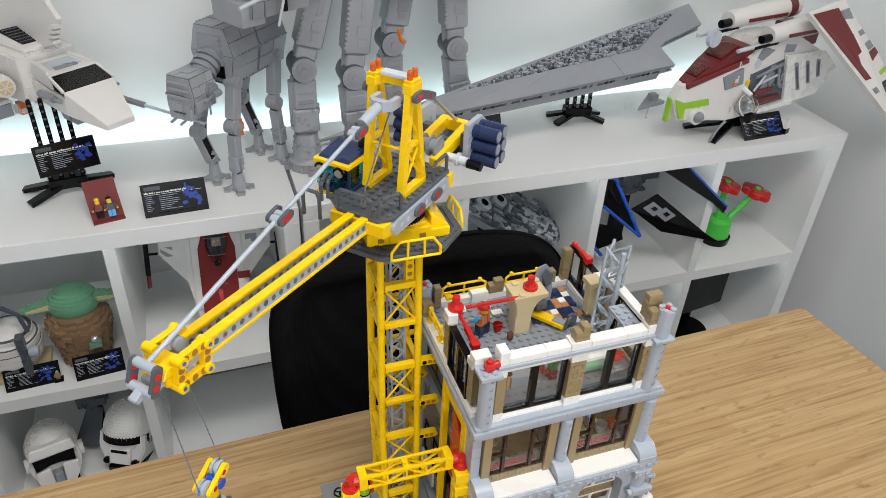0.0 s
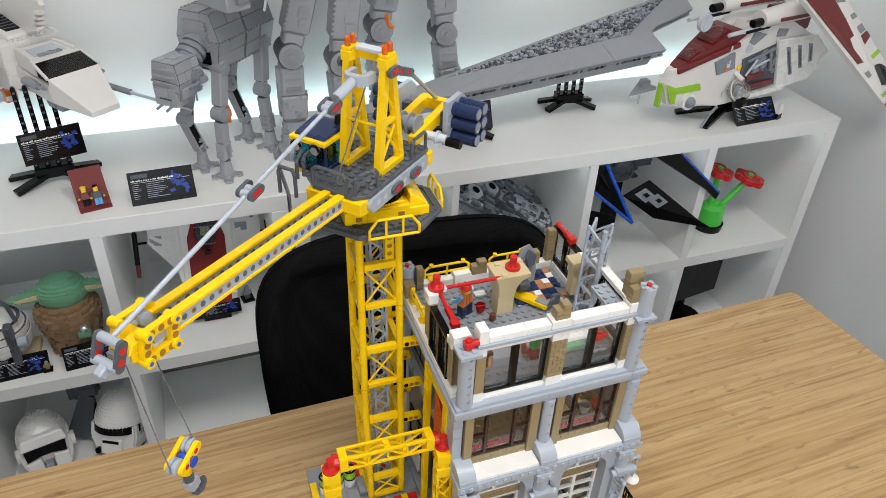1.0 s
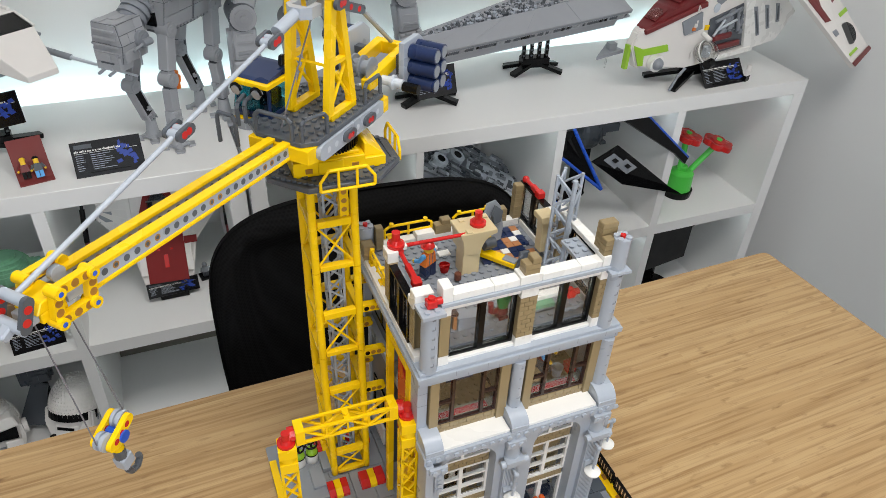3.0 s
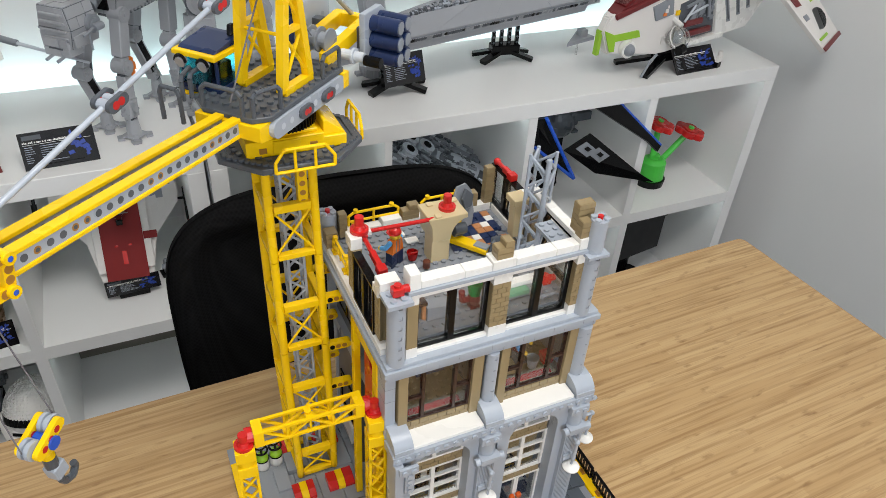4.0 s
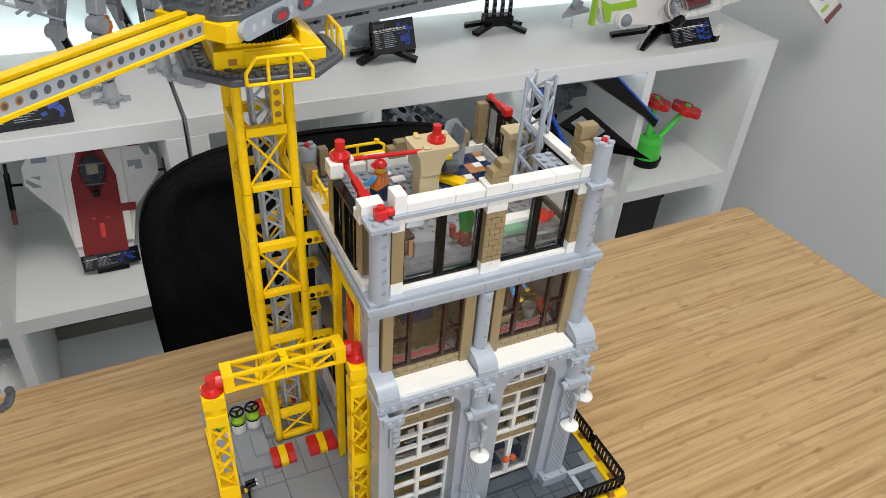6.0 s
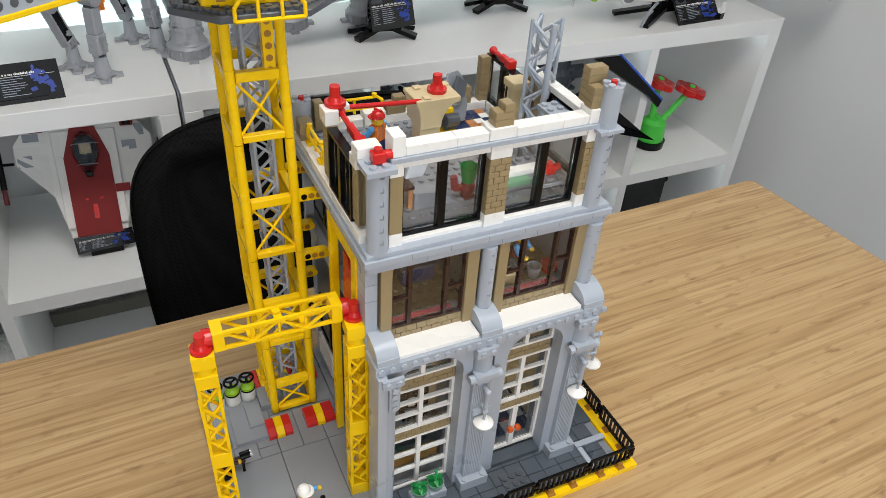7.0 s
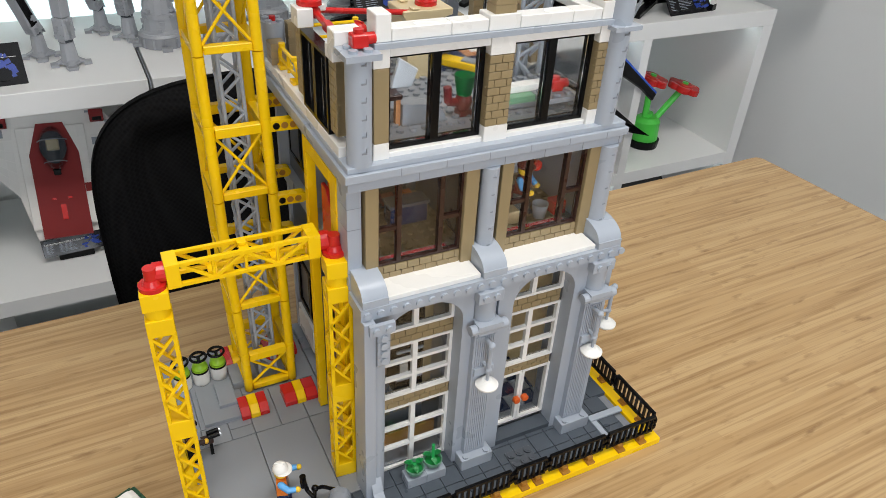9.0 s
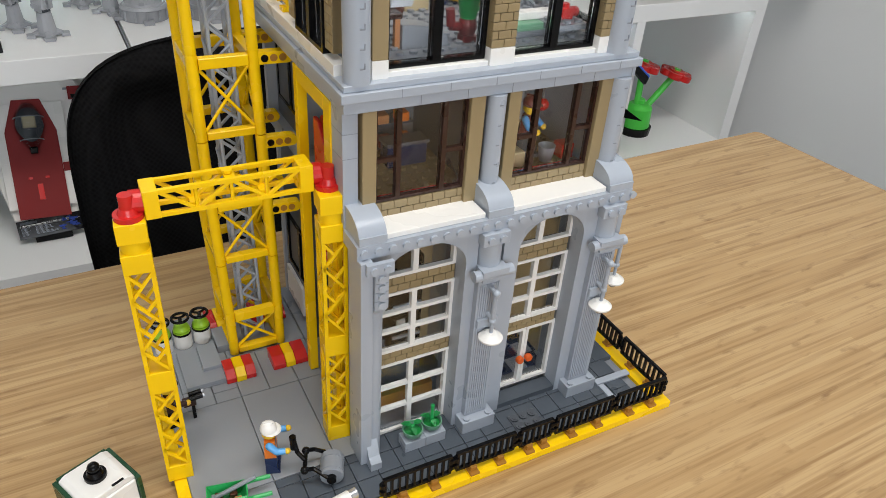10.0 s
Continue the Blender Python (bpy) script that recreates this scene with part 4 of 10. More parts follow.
def octo(x0, x1, y0, y1, c):
    return [(x0 + c, y0), (x1 - c, y0), (x1, y0 + c), (x1, y1 - c), (x1 - c, y1), (x0 + c, y1), (x0, y1 - c), (x0, y0 + c)]


bm = prism(B(), octo(-0.1080, 0.0000, 0.0930, 0.1790, 0.026), "z", 1.1392, 1.1440)
part("walkway", bevelled(bm, 0.0006), DGREY, crane, "dark grey walkway of studded treads")
bm = B()
for k in range(64):
    a = 2 * math.pi * k / 64
    u, v = math.cos(a), math.sin(a)
    q = 1 / max(abs(u), abs(v), (abs(u) + abs(v)) / 1.45)
    for rr in (0.90, 0.76):
        x, y = -0.054 + 0.054 * u * q * rr, 0.136 + 0.043 * v * q * rr
        if rr > 0.8 or k % 2:
            stud(bm, x, y, 1.1440, n=8)
part("tread_studs", bm, DGREY, crane)
bm = B()
box(bm, -0.0890, -0.0320, 0.1100, 0.1640, 1.1441, 1.1570)
box(bm, -0.0560, -0.0150, 0.1102, 0.1590, 1.1442, 1.1535)
prism(bm, [(-0.0152, 1.1536), (-0.0318, 1.1536), (-0.0318, 1.1650), (-0.0290, 1.1650)], "y", 0.1130, 0.1560)
box(bm, -0.0700, -0.0500, 0.1085, 0.1099, 1.1460, 1.1560)
box(bm, -0.0800, -0.0360, 0.1135, 0.1600, 1.1571, 1.1600)
part("slew_base", bevelled(bm, 0.0005), YELLOW, crane, "yellow slewing base")
for x in (-0.080, -0.043):
    part("notch", box(B(), x, x + 0.0055, 0.1090, 0.1099, 1.1475, 1.1515), GOLD, crane)
tt = rod(B(), (-0.058, 0.136, 1.1601), (-0.058, 0.136, 1.1690), 0.0250, 56)
for k in range(56):
    a = 2 * math.pi * k / 56
    bar(tt, (-0.058 + 0.0245 * math.cos(a), 0.136 + 0.0245 * math.sin(a), 1.1645), (-0.058 + 0.0266 * math.cos(a), 0.136 + 0.0266 * math.sin(a), 1.1645), 0.0013, 0.0085)
part("turntable", tt, BLACK, crane, "black toothed turntable")
part("turntable_ring", rod(B(), (-0.058, 0.136, 1.1691), (-0.058, 0.136, 1.1730), 0.0195, 36), MIDGREY, crane, smooth=True)


def guard_rail(bm, pts, z, h, r=0.0013):
    """Posts and a top bar that slope in at both ends."""
    a, b = Vector(pts[0]), Vector(pts[1])
    d = b - a
    top = [a.lerp(b, f) + Vector((0, 0, hh)) for f, hh in ((0.0, h * 0.45), (0.16, h), (0.84, h), (1.0, h * 0.45))]
    chain(bm, [a, top[0], top[1], top[2], top[3], b], r, 8)
    rod(bm, a.lerp(b, 0.33), a.lerp(b, 0.33) + Vector((0, 0, h)), r * 0.9, 8)
    rod(bm, a.lerp(b, 0.67), a.lerp(b, 0.67) + Vector((0, 0, h)), r * 0.9, 8)
    rod(bm, a, b, r, 8)
    return bm


part("guard_rail", guard_rail(B(), ((-0.0730, 0.0915, 1.1405), (-0.0300, 0.0915, 1.1405)), 0, 0.0175), YELLOW, crane, "yellow guard rail")
part("guard_rail", guard_rail(B(), ((0.0008, 0.1220, 1.1405), (0.0008, 0.1600, 1.1405)), 0, 0.0175), YELLOW, crane, "yellow guard rail")

# slewing top, in its own turned frame: x along the jib, y across it
PLACE[0] = Matrix.Translation((0.0, 0.0, -0.012))
CR = Matrix.Translation((-0.053, 0.133, 0)) @ Matrix.Rotation(radians(-137.0), 4, "Z")
YC = 0.001


def cpart(name, bm, mat, label="", parent=None, smooth=False):
    return part(name, bm, mat, parent or crane, label, m=CR, smooth=smooth)


for y in (YC - 0.0215, YC + 0.0255):
    cpart("chassis_beam", liftarm(B(), (-0.040, y, 1.1795), (0.042, y, 1.1795), 0.0078, 0.0130, 8), (GREY, PALEGREY), "light grey beam with pin holes")
    for x in (-0.020, 0.010):
        bm = B()
        liftarm(bm, (x - 0.004, y + (0.0052 if y > 0 else -0.0052), 1.1795), (x + 0.004, y + (0.0052 if y > 0 else -0.0052), 1.1795), 0.0026, 0.0085, 2)
        cpart("pin_plate", bm, (DGREY, RED), "dark grey plate with red pins")
bm = B()
prism(bm, [(0.056, YC - 0.020), (0.056, YC + 0.018), (0.046, YC + 0.0275), (-0.048, YC + 0.0275), (-0.050, YC + 0.024), (-0.050, YC - 0.034), (0.044, YC - 0.036)], "z", 1.1862, 1.1898)
cpart("deck", bevelled(bm, 0.0004), DGREY, "dark grey deck of studded plates")
bm = B()
for i in range(12):
    for j in range(8):
        x, y = 0.046 - i * 0.008, YC - 0.0325 + j * 0.008
        stud(bm, x, y, 1.1898, n=8)
cpart("deck_studs", bm, DGREY)
bm = B()
prism(bm, [(0.058, 1.1750), (0.044, 1.1720), (0.040, 1.1860), (0.058, 1.1860)], "y", YC - 0.0255, YC + 0.0255)
cpart("front_slope", bevelled(bm, 0.0004), YELLOW, "yellow sloped nose")
bm = B()
box(bm, -0.052, -0.0445, YC + 0.016, YC + 0.0300, 1.1740, 1.1861)
cpart("rear_slope", bevelled(bm, 0.0004), YELLOW)


def hoop(bm, a, b, h, r=0.0016):
    a, b = Vector(a), Vector(b)
    u = Vector((0, 0, h))
    i = (b - a) * 0.12
    return chain(bm, [a, a + u * 0.8, a + i + u, b - i + u, b + u * 0.8, b], r, 8)


for a, b in (((0.0545, YC - 0.020), (0.0545, YC + 0.011)), ((0.048, YC - 0.034), (0.030, YC - 0.036)), ((0.0535, YC + 0.0185), (0.0330, YC + 0.0260)), ((0.054, YC - 0.036), (0.036, YC - 0.042)), ((-0.022, YC + 0.0255), (-0.046, YC + 0.0255))):
    cpart("handrail", hoop(B(), (*a, 1.1898), (*b, 1.1898), 0.0165), DGREY, "dark grey handrail")
cpart("side_loop", hoop(B(), (0.060, YC - 0.050, 1.176), (0.060, YC - 0.034, 1.176), 0.024), DGREY, "dark grey rail loop")

# A-frame
for y in (YC - 0.0165, YC + 0.0165):
    fr = cpart("a_frame", B(), YELLOW, "yellow braced A-frame")
    bm = B()
    F0, F1, T0, T1 = (-0.0165, y, 1.1925), (0.0165, y, 1.1925), (-0.0025, y, 1.2790), (0.0055, y, 1.2790)
    bar(bm, F0, T0, 0.0068, 0.0056, up=(0, 1, 0))
    bar(bm, F1, T1, 0.0068, 0.0056, up=(0, 1, 0))
    bar(bm, (-0.0185, y, 1.1920), (0.0165, y, 1.1920), 0.0066, 0.0050)
    bar(bm, (-0.0105, y, 1.2320), (0.0095, y, 1.2320), 0.0050, 0.0030)
    for a, b in (((-0.0148, y, 1.197), (0.0100, y, 1.2300)), ((0.0130, y, 1.197), (-0.0110, y, 1.2300)), ((-0.0100, y, 1.2340), (0.0045, y, 1.2560))):
        rod(bm, a, b, 0.0013, 8)
    bm.transform(PLACE[0] @ CR)
    bm.to_mesh(fr.data)
    bm.free()
bm = B()
for y in (YC - 0.0165, YC + 0.0165):
    box(bm, -0.0060, 0.0095, y - 0.0044, y + 0.0044, 1.2770, 1.2850)
    box(bm, -0.0050, 0.0085, y - 0.0040, y + 0.0040, 1.2851, 1.2880)
box(bm, -0.0055, 0.0000, YC - 0.0120, YC + 0.0120, 1.2780, 1.2845)
cpart("mast_head", bevelled(bm, 0.0004), YELLOW, "yellow head block")
cpart("head_tile", bevelled(box(B(), -0.0060, 0.0030, YC - 0.0120, YC + 0.0120, 1.2852, 1.2882), 0.0004), PALEGREY)
for y in (YC - 0.0165, YC + 0.0165):
    for x in (-0.0020, 0.0055):
        bm = rod(B(), (x, y, 1.2881), (x, y, 1.2935), 0.0024, 12)
        ball(bm, (x, y, 1.2935), 0.0024)
        cpart("beacon", bm, AMBER, "clear orange beacon", smooth=True)
for y in (YC - 0.0225, YC + 0.0225):
    cpart("pin_plate", liftarm(B(), (-0.002, y, 1.2745), (0.006, y, 1.2745), 0.003, 0.0080, 2), (DGREY, RED), "dark grey plate with red pins")
bm = B()
box(bm, 0.0085, 0.020, YC - 0.0105, YC - 0.0060, 1.2660, 1.2740)
box(bm, 0.0085, 0.020, YC + 0.0060, YC + 0.0105, 1.2660, 1.2740)
prism(bm, [(0.020, YC - 0.0105), (0.026, YC - 0.0045), (0.026, YC + 0.0045), (0.020, YC + 0.0105)], "z", 1.2660, 1.2740)
rod(bm, (0.024, YC, 1.2695), (0.047, YC, 1.2635), 0.0042, 16)
cpart("stay_head", bm, GREY, "light grey stay connector")

bm = rod(B(), (-0.006, YC, 1.2680), (-0.034, YC, 1.2585), 0.0036, 14)
cpart("back_stay_tube", bm, GREY, smooth=True)
cpart("back_stay_joint", liftarm(B(), (-0.036, YC, 1.2585), (-0.060, YC, 1.2490), 0.0070, 0.0072, 2), (DGREY, RED), "dark grey joint with red pins")
cpart("back_stay_rod", rod(B(), (-0.062, YC, 1.2480), (-0.113, YC, 1.2055), 0.0019, 10), SILVER, "silver back stay rod", smooth=True)
cpart("tie_rod", rod(B(), (0.0100, YC - 0.0165, 1.2300), (0.0100, YC + 0.0165, 1.2300), 0.0013, 8), YELLOW, smooth=True)

# stay rod and joints
TIP = (0.2705, YC, 1.1990)


def joint(x, z):
    bm = B()
    for y in (-0.0048, 0.0048):
        liftarm(bm, (x - 0.003, YC + y, z + 0.001), (x + 0.005, YC + y, z - 0.0008), 0.0026, 0.0070, 2)
    rod(bm, (x, YC - 0.0046, z), (x, YC + 0.0046, z), 0.0031, 14, mi=2)
    rod(bm, (x + 0.0045, YC - 0.0046, z - 0.001), (x + 0.0045, YC + 0.0046, z - 0.001), 0.0030, 14, mi=2)
    return cpart("stay_joint", bm, (DGREY, RED, GREY), "dark grey joint with red pins")


def on_stay(x):
    return 1.2690 + (TIP[2] + 0.004 - 1.2690) * (x - 0.024) / (TIP[0] - 0.024)


for x0, x1 in ((0.052, 0.143), (0.151, 0.2705)):
    cpart("stay_rod", rod(B(), (x0, YC, on_stay(x0)), (x1, YC, on_stay(x1)), 0.0017, 10), GREY, "light grey stay rod", smooth=True)
joint(0.054, on_stay(0.054))
joint(0.146, on_stay(0.146))

# jib
def jz(x):
    return 1.1815 + 0.051 * (x - 0.05)


for y in (YC - 0.0064, YC + 0.0064):
    a, b = (0.046, y), (0.250, y)
    jb = cpart("jib_beam", B(), (GREY, DGREY, GOLD), "grey beam with a row of pin holes")
    bm = B()
    bar(bm, (*a, jz(a[0])), (*b, jz(b[0])), 0.0050, 0.0080)
    for i in range(24):
        x = 0.054 + i * 0.0078
        mi = 2 if i in (0, 3, 4, 10, 11, 17, 18, 21) else 1
        for sg in (-1, 1):
            rod(bm, (x, y + sg * 0.0022, jz(x)), (x, y + sg * 0.00258, jz(x)), 0.0022, 12, mi=mi)
            if mi == 2:
                rod(bm, (x, y + sg * 0.0022, jz(x)), (x, y + sg * 0.00268, jz(x)), 0.0013, 8, mi=1)
    bm.transform(PLACE[0] @ CR)
    bm.to_mesh(jb.data)
    bm.free()
    for dz, nm in ((0.0054, "jib_flange"), (-0.0054, "jib_flange")):
        bm = B()
        bar(bm, (0.044, y, jz(0.044) + dz), (0.240, y, jz(0.240) + dz), 0.0066, 0.0028)
        cpart(nm, bevelled(bm, 0.0004), YELLOW, "long yellow flange tiles")
bm = B()
for x in (0.075, 0.125, 0.175):
    cpart("cross_axle", rod(B(), (x, YC - 0.0030, jz(x)), (x, YC + 0.0030, jz(x)), 0.0016, 8), DGREY)

# jib end
for sg in (-1, 1):
    y = YC + sg * 0.0109
    eb = cpart("end_bracket", liftarm(B(), (0.236, y, jz(0.236) + 0.0082), (0.257, y, jz(0.257) + 0.0082), 0.0046, 0.0060, 3), (YELLOW, GOLD), "yellow beam bracket")
    for (xa, za), (xb, zb), n in (((0.239, -0.0092), (0.260, -0.0092), 3), ((0.2365, 0.0050), (0.2385, -0.0060), 2), ((0.2575, 0.0050), (0.2595, -0.0060), 2)):
        cpart("bracket_arm", liftarm(B(), (xa, y, jz(xa) + za), (xb, y, jz(xb) + zb), 0.0044, 0.0058, n), (YELLOW, GOLD), parent=eb)
    for x, dz in ((0.236, 0.0082), (0.257, 0.0082), (0.239, -0.0094), (0.260, -0.0094)):
        cpart("end_bush", rod(B(), (x, y - 0.0044, jz(x) + dz), (x, y + 0.0044, jz(x) + dz), 0.0034, 14), YELLOW, parent=eb, smooth=True)
        cpart("pin", bevelled(rod(B(), (x, y + sg * 0.0044, jz(x) + dz), (x, y + sg * 0.0048, jz(x) + dz), 0.0016, 8), 0.0002), BLUE, "blue axle pin", parent=eb)
cpart("end_block", bevelled(box(B(), 0.2505, 0.266, YC - 0.0082, YC + 0.0082, jz(0.258) - 0.0078, jz(0.258) - 0.0015), 0.0006), YELLOW)
cpart("end_block", bevelled(prism(B(), [(0.2505, jz(0.258) - 0.0014), (0.268, jz(0.258) - 0.0014), (0.264, jz(0.258) + 0.0050), (0.2505, jz(0.258) + 0.0050)], "y", YC - 0.0082, YC + 0.0082), 0.0006), YELLOW)
cpart("end_core", bevelled(box(B(), 0.2662, 0.2710, YC - 0.0070, YC + 0.0070, jz(0.264) - 0.0060, jz(0.264) - 0.0016), 0.0005), GREY)
cpart("gear_wheel", rod(B(), (0.246, YC - 0.0018, jz(0.246) + 0.0092), (0.246, YC + 0.0018, jz(0.246) + 0.0092), 0.0045, 18), GREY)
for sg in (-1, 1):
    cpart("end_link", liftarm(B(), (0.2705, YC + sg * 0.0088, jz(0.270) + 0.0100), (0.2760, YC + sg * 0.0088, jz(0.276) - 0.0030), 0.0026, 0.0064, 2), (DGREY, RED), "dark grey tip link with red pins")
cpart("tip_roller", rod(B(), (0.2765, YC - 0.0098, jz(0.277) - 0.0035), (0.2765, YC + 0.0098, jz(0.277) - 0.0035), 0.0031, 14), GREY, smooth=True)
cpart("tip_roller", rod(B(), (0.2705, YC - 0.0074, jz(0.270) + 0.0100), (0.2705, YC + 0.0074, jz(0.270) + 0.0100), 0.0031, 14), GREY, smooth=True)
cpart("tip_arm", bevelled(bar(B(), (0.2765, YC, jz(0.276) - 0.0035), (0.2840, YC, jz(0.284) - 0.0080), 0.0062, 0.0056), 0.001), GREY)

# counter jib, winch and ballast
for y in (YC - 0.0125, YC + 0.0125):
    cpart("counter_beam", bevelled(bar(B(), (-0.045, y, 1.1930), (-0.112, y, 1.2010), 0.0078, 0.0110), 0.0006), YELLOW)
cpart("counter_end", bevelled(box(B(), -0.118, -0.110, YC - 0.017, YC + 0.017, 1.1950, 1.2060), 0.0006), YELLOW)
bm = B()
rod(bm, (-0.056, YC - 0.012, 1.204), (-0.056, YC + 0.012, 1.204), 0.0060, 18)
for y in (-0.012, -0.004, 0.004, 0.012):
    rod(bm, (-0.056, YC + y - 0.0008, 1.204), (-0.056, YC + y + 0.0008, 1.204), 0.0095, 20)
cpart("winch_drum", bm, MIDGREY, "grey cable winch")
bm = B()
rod(bm, (-0.066, YC + 0.014, 1.1920), (-0.066, YC + 0.036, 1.1920), 0.0040, 14)
rod(bm, (-0.066, YC + 0.026, 1.1920), (-0.066, YC + 0.028, 1.1920), 0.0062, 14)
cpart("winch_axle", bm, PALEGREY)
cpart("crank_grip", rod(B(), (-0.066, YC + 0.0365, 1.1905), (-0.066, YC + 0.050, 1.1905), 0.0042, 12), BLACK)
for sg in (-1, 1):
    pl = cpart("ballast_plate", bevelled(prism(B(), [(-0.080, 1.178), (-0.118, 1.178), (-0.118, 1.212), (-0.108, 1.220), (-0.080, 1.220)], "y", *sorted((YC + sg * 0.024, YC + sg * 0.029))), 0.0005), GREY, "light grey ballast plate")
    cpart("ballast_bracket", box(B(), -0.098, -0.090, *sorted((YC + sg * 0.0165, YC + sg * 0.0239)), 1.188, 1.205), DGREY, parent=pl)
    for i in range(2):
        for j in range(3):
            x, z = -0.0925 - i * 0.0130, 1.1845 + j * 0.0128
            bm = rod(B(), (x, YC + sg * 0.0292, z), (x, YC + sg * 0.0535, z), 0.0063, 16)
            rod(bm, (x, YC + sg * 0.0400, z), (x, YC + sg * 0.0408, z), 0.0064, 16)
            dr = cpart("ballast_drum", bm, NAVY, "dark blue barrel", parent=pl, smooth=True)
            part("drum_end", rod(B(), (x, YC + sg * 0.0535, z), (x, YC + sg * 0.0541, z), 0.0050, 14), MIDGREY, pl, m=CR)

# driver's cab
cab = cpart("cab_frame", B(), NAVY, "dark blue cab frame")
bm = B()
c0, c1, d0, d1 = 0.004, 0.034, YC - 0.052, YC - 0.022
for x, y in ((c0 + 0.001, d0 + 0.001), (c0 + 0.001, d1 - 0.001), (c1 - 0.001, d0 + 0.001), (c1 - 0.001, d1 - 0.001)):
    rod(bm, (x, y, 1.190), (x, y, 1.2140), 0.0014, 8)
box(bm, c0 - 0.001, c1 + 0.001, d0 - 0.001, d1 + 0.001, 1.1870, 1.1925)
bm.transform(PLACE[0] @ CR)
bm.to_mesh(cab.data)
bm.free()
cpart("cab_rim", bevelled(box(B(), c0 - 0.0025, c1 + 0.0045, d0 - 0.0025, d1 + 0.0025, 1.2135, 1.2172), 0.0005), YELLOW, "yellow roof rim", parent=cab)
cpart("cab_floor", bevelled(box(B(), c0 - 0.001, c1 + 0.004, d0 - 0.0012, d1 + 0.0012, 1.1850, 1.1869), 0.0004), YELLOW, parent=cab)
cpart("cab_roof", bevelled(prism(B(), [(c0, 1.2173), (c1 + 0.001, 1.2173), (c1 - 0.002, 1.2190), (c0 + 0.004, 1.2225), (c0, 1.2225)], "y", d0, d1), 0.0005), NAVY, "dark blue cab roof", parent=cab)
bm = B()
prism(bm, [(c1 + 0.0005, 1.2130), (c1 - 0.0005, 1.2130), (c1 + 0.0055, 1.1960), (c1 + 0.0065, 1.1960)], "y", d0 + 0.002, d1 - 0.002)
box(bm, c0 + 0.003, c1 - 0.003, d0 + 0.0005, d0 + 0.0013, 1.193, 1.2130)
box(bm, c0 + 0.003, c1 - 0.003, d1 - 0.0013, d1 - 0.0005, 1.193, 1.2130)
o = cpart("cab_glass", bm, TEAL, "clear teal windscreen", parent=cab)
o.visible_shadow = False
cpart("roof_lug", bevelled(prism(B(), [(c0 + 0.001, 1.2226), (c0 + 0.009, 1.2226), (c0 + 0.0075, 1.2300), (c0 + 0.0025, 1.2300)], "y", d1 - 0.006, d1 - 0.002), 0.0008), BLACK, "black lug on the roof", parent=cab)
cpart("cab_seat", bevelled(box(B(), c0 + 0.004, c0 + 0.014, d0 + 0.008, d1 - 0.008, 1.1926, 1.2040), 0.001), BLACK, parent=cab)
for y in (d0 + 0.006, d1 - 0.006):
    cpart("cab_lamp", rod(B(), (c1 + 0.0030, y, 1.2112), (c1 + 0.0075, y, 1.2098), 0.0034, 14, 0.0038), SILVER, "clear silver work lamp", parent=cab, smooth=True)
    cpart("lamp_hood", chain(B(), [(c1 + 0.0066, y + 0.0043 * math.cos(math.pi * k / 8), 1.2105 + 0.0043 * math.sin(math.pi * k / 8)) for k in range(9)], 0.0012, 6), BLACK, "black lamp hood", parent=cab)

# hook block hanging from the jib
hk = thing("hook_block", (-0.236, -0.044, 1.06), "yellow and blue pulley hook block hanging on thread", "hook")
HK = Matrix.Translation((-0.2290, -0.0490, 1.0930)) @ Matrix.Rotation(radians(-128), 4, "Z") @ Matrix.Rotation(radians(9), 4, "Y") @ Matrix.Scale(0.84, 4)
bm = B()
for y in (-0.0062, 0.0062):
    liftarm(bm, (-0.010, y, 0.002), (0.010, y, -0.002), 0.0038, 0.0085, 3)
part("pulley_frame", bm, (YELLOW, RED), hk, m=HK)
for x in (-0.0095, 0.0095):
    bm = B()
    rod(bm, (x, -0.0036, 0), (x, -0.0010, 0), 0.0068, 18)
    rod(bm, (x, 0.0010, 0), (x, 0.0036, 0), 0.0068, 18)
    rod(bm, (x, -0.0010, 0), (x, 0.0010, 0), 0.0050, 16)
    part("pulley", bm, GREY, hk, m=HK)
bm = B()
rod(bm, (0, -0.0095, -0.004), (0, 0.0095, -0.004), 0.0046, 14)
part("blue_bush", bm, BLUE, hk, m=HK)
part("shank", rod(B(), (0.001, 0, -0.004), (0.003, 0, -0.020), 0.0042, 14), YELLOW, hk, m=HK)
part("shank_tip", rod(B(), (0.003, 0, -0.020), (0.0042, 0, -0.029), 0.0045, 14), DGREY, hk, m=HK)
bm = B()
box(bm, -0.002, 0.009, -0.0048, 0.0048, -0.040, -0.028)
part("hook_body", bevelled(bm, 0.001), GREY, hk, m=HK)
bm = chain(B(), [(0.004, 0, -0.040), (0.005, 0, -0.046), (0.003, 0, -0.052), (-0.003, 0, -0.055), (-0.008, 0, -0.051), (-0.008, 0, -0.047)], 0.0026, 8)
part("hook", bm, DGREY, hk, m=HK)
JT = [CR @ Vector((x, YC, jz(x) - 0.010)) for x in (0.248, 0.266)]
HT = [HK @ Vector((x, 0, 0.004)) for x in (-0.0150, 0.0150)]
for a, b, r in ((JT[0], HT[0], 0.00045), (JT[1], HT[1], 0.00045), (CR @ Vector((-0.050, YC, 1.208)), CR @ Vector((0.000, YC, 1.266)), 0.00045), (CR @ Vector((0.004, YC, 1.264)), CR @ Vector((0.052, YC, 1.196)), 0.0006)):
    part("hoist_thread", rod(B(), a, b, r, 6), STRING, hk, "thin dark grey thread")

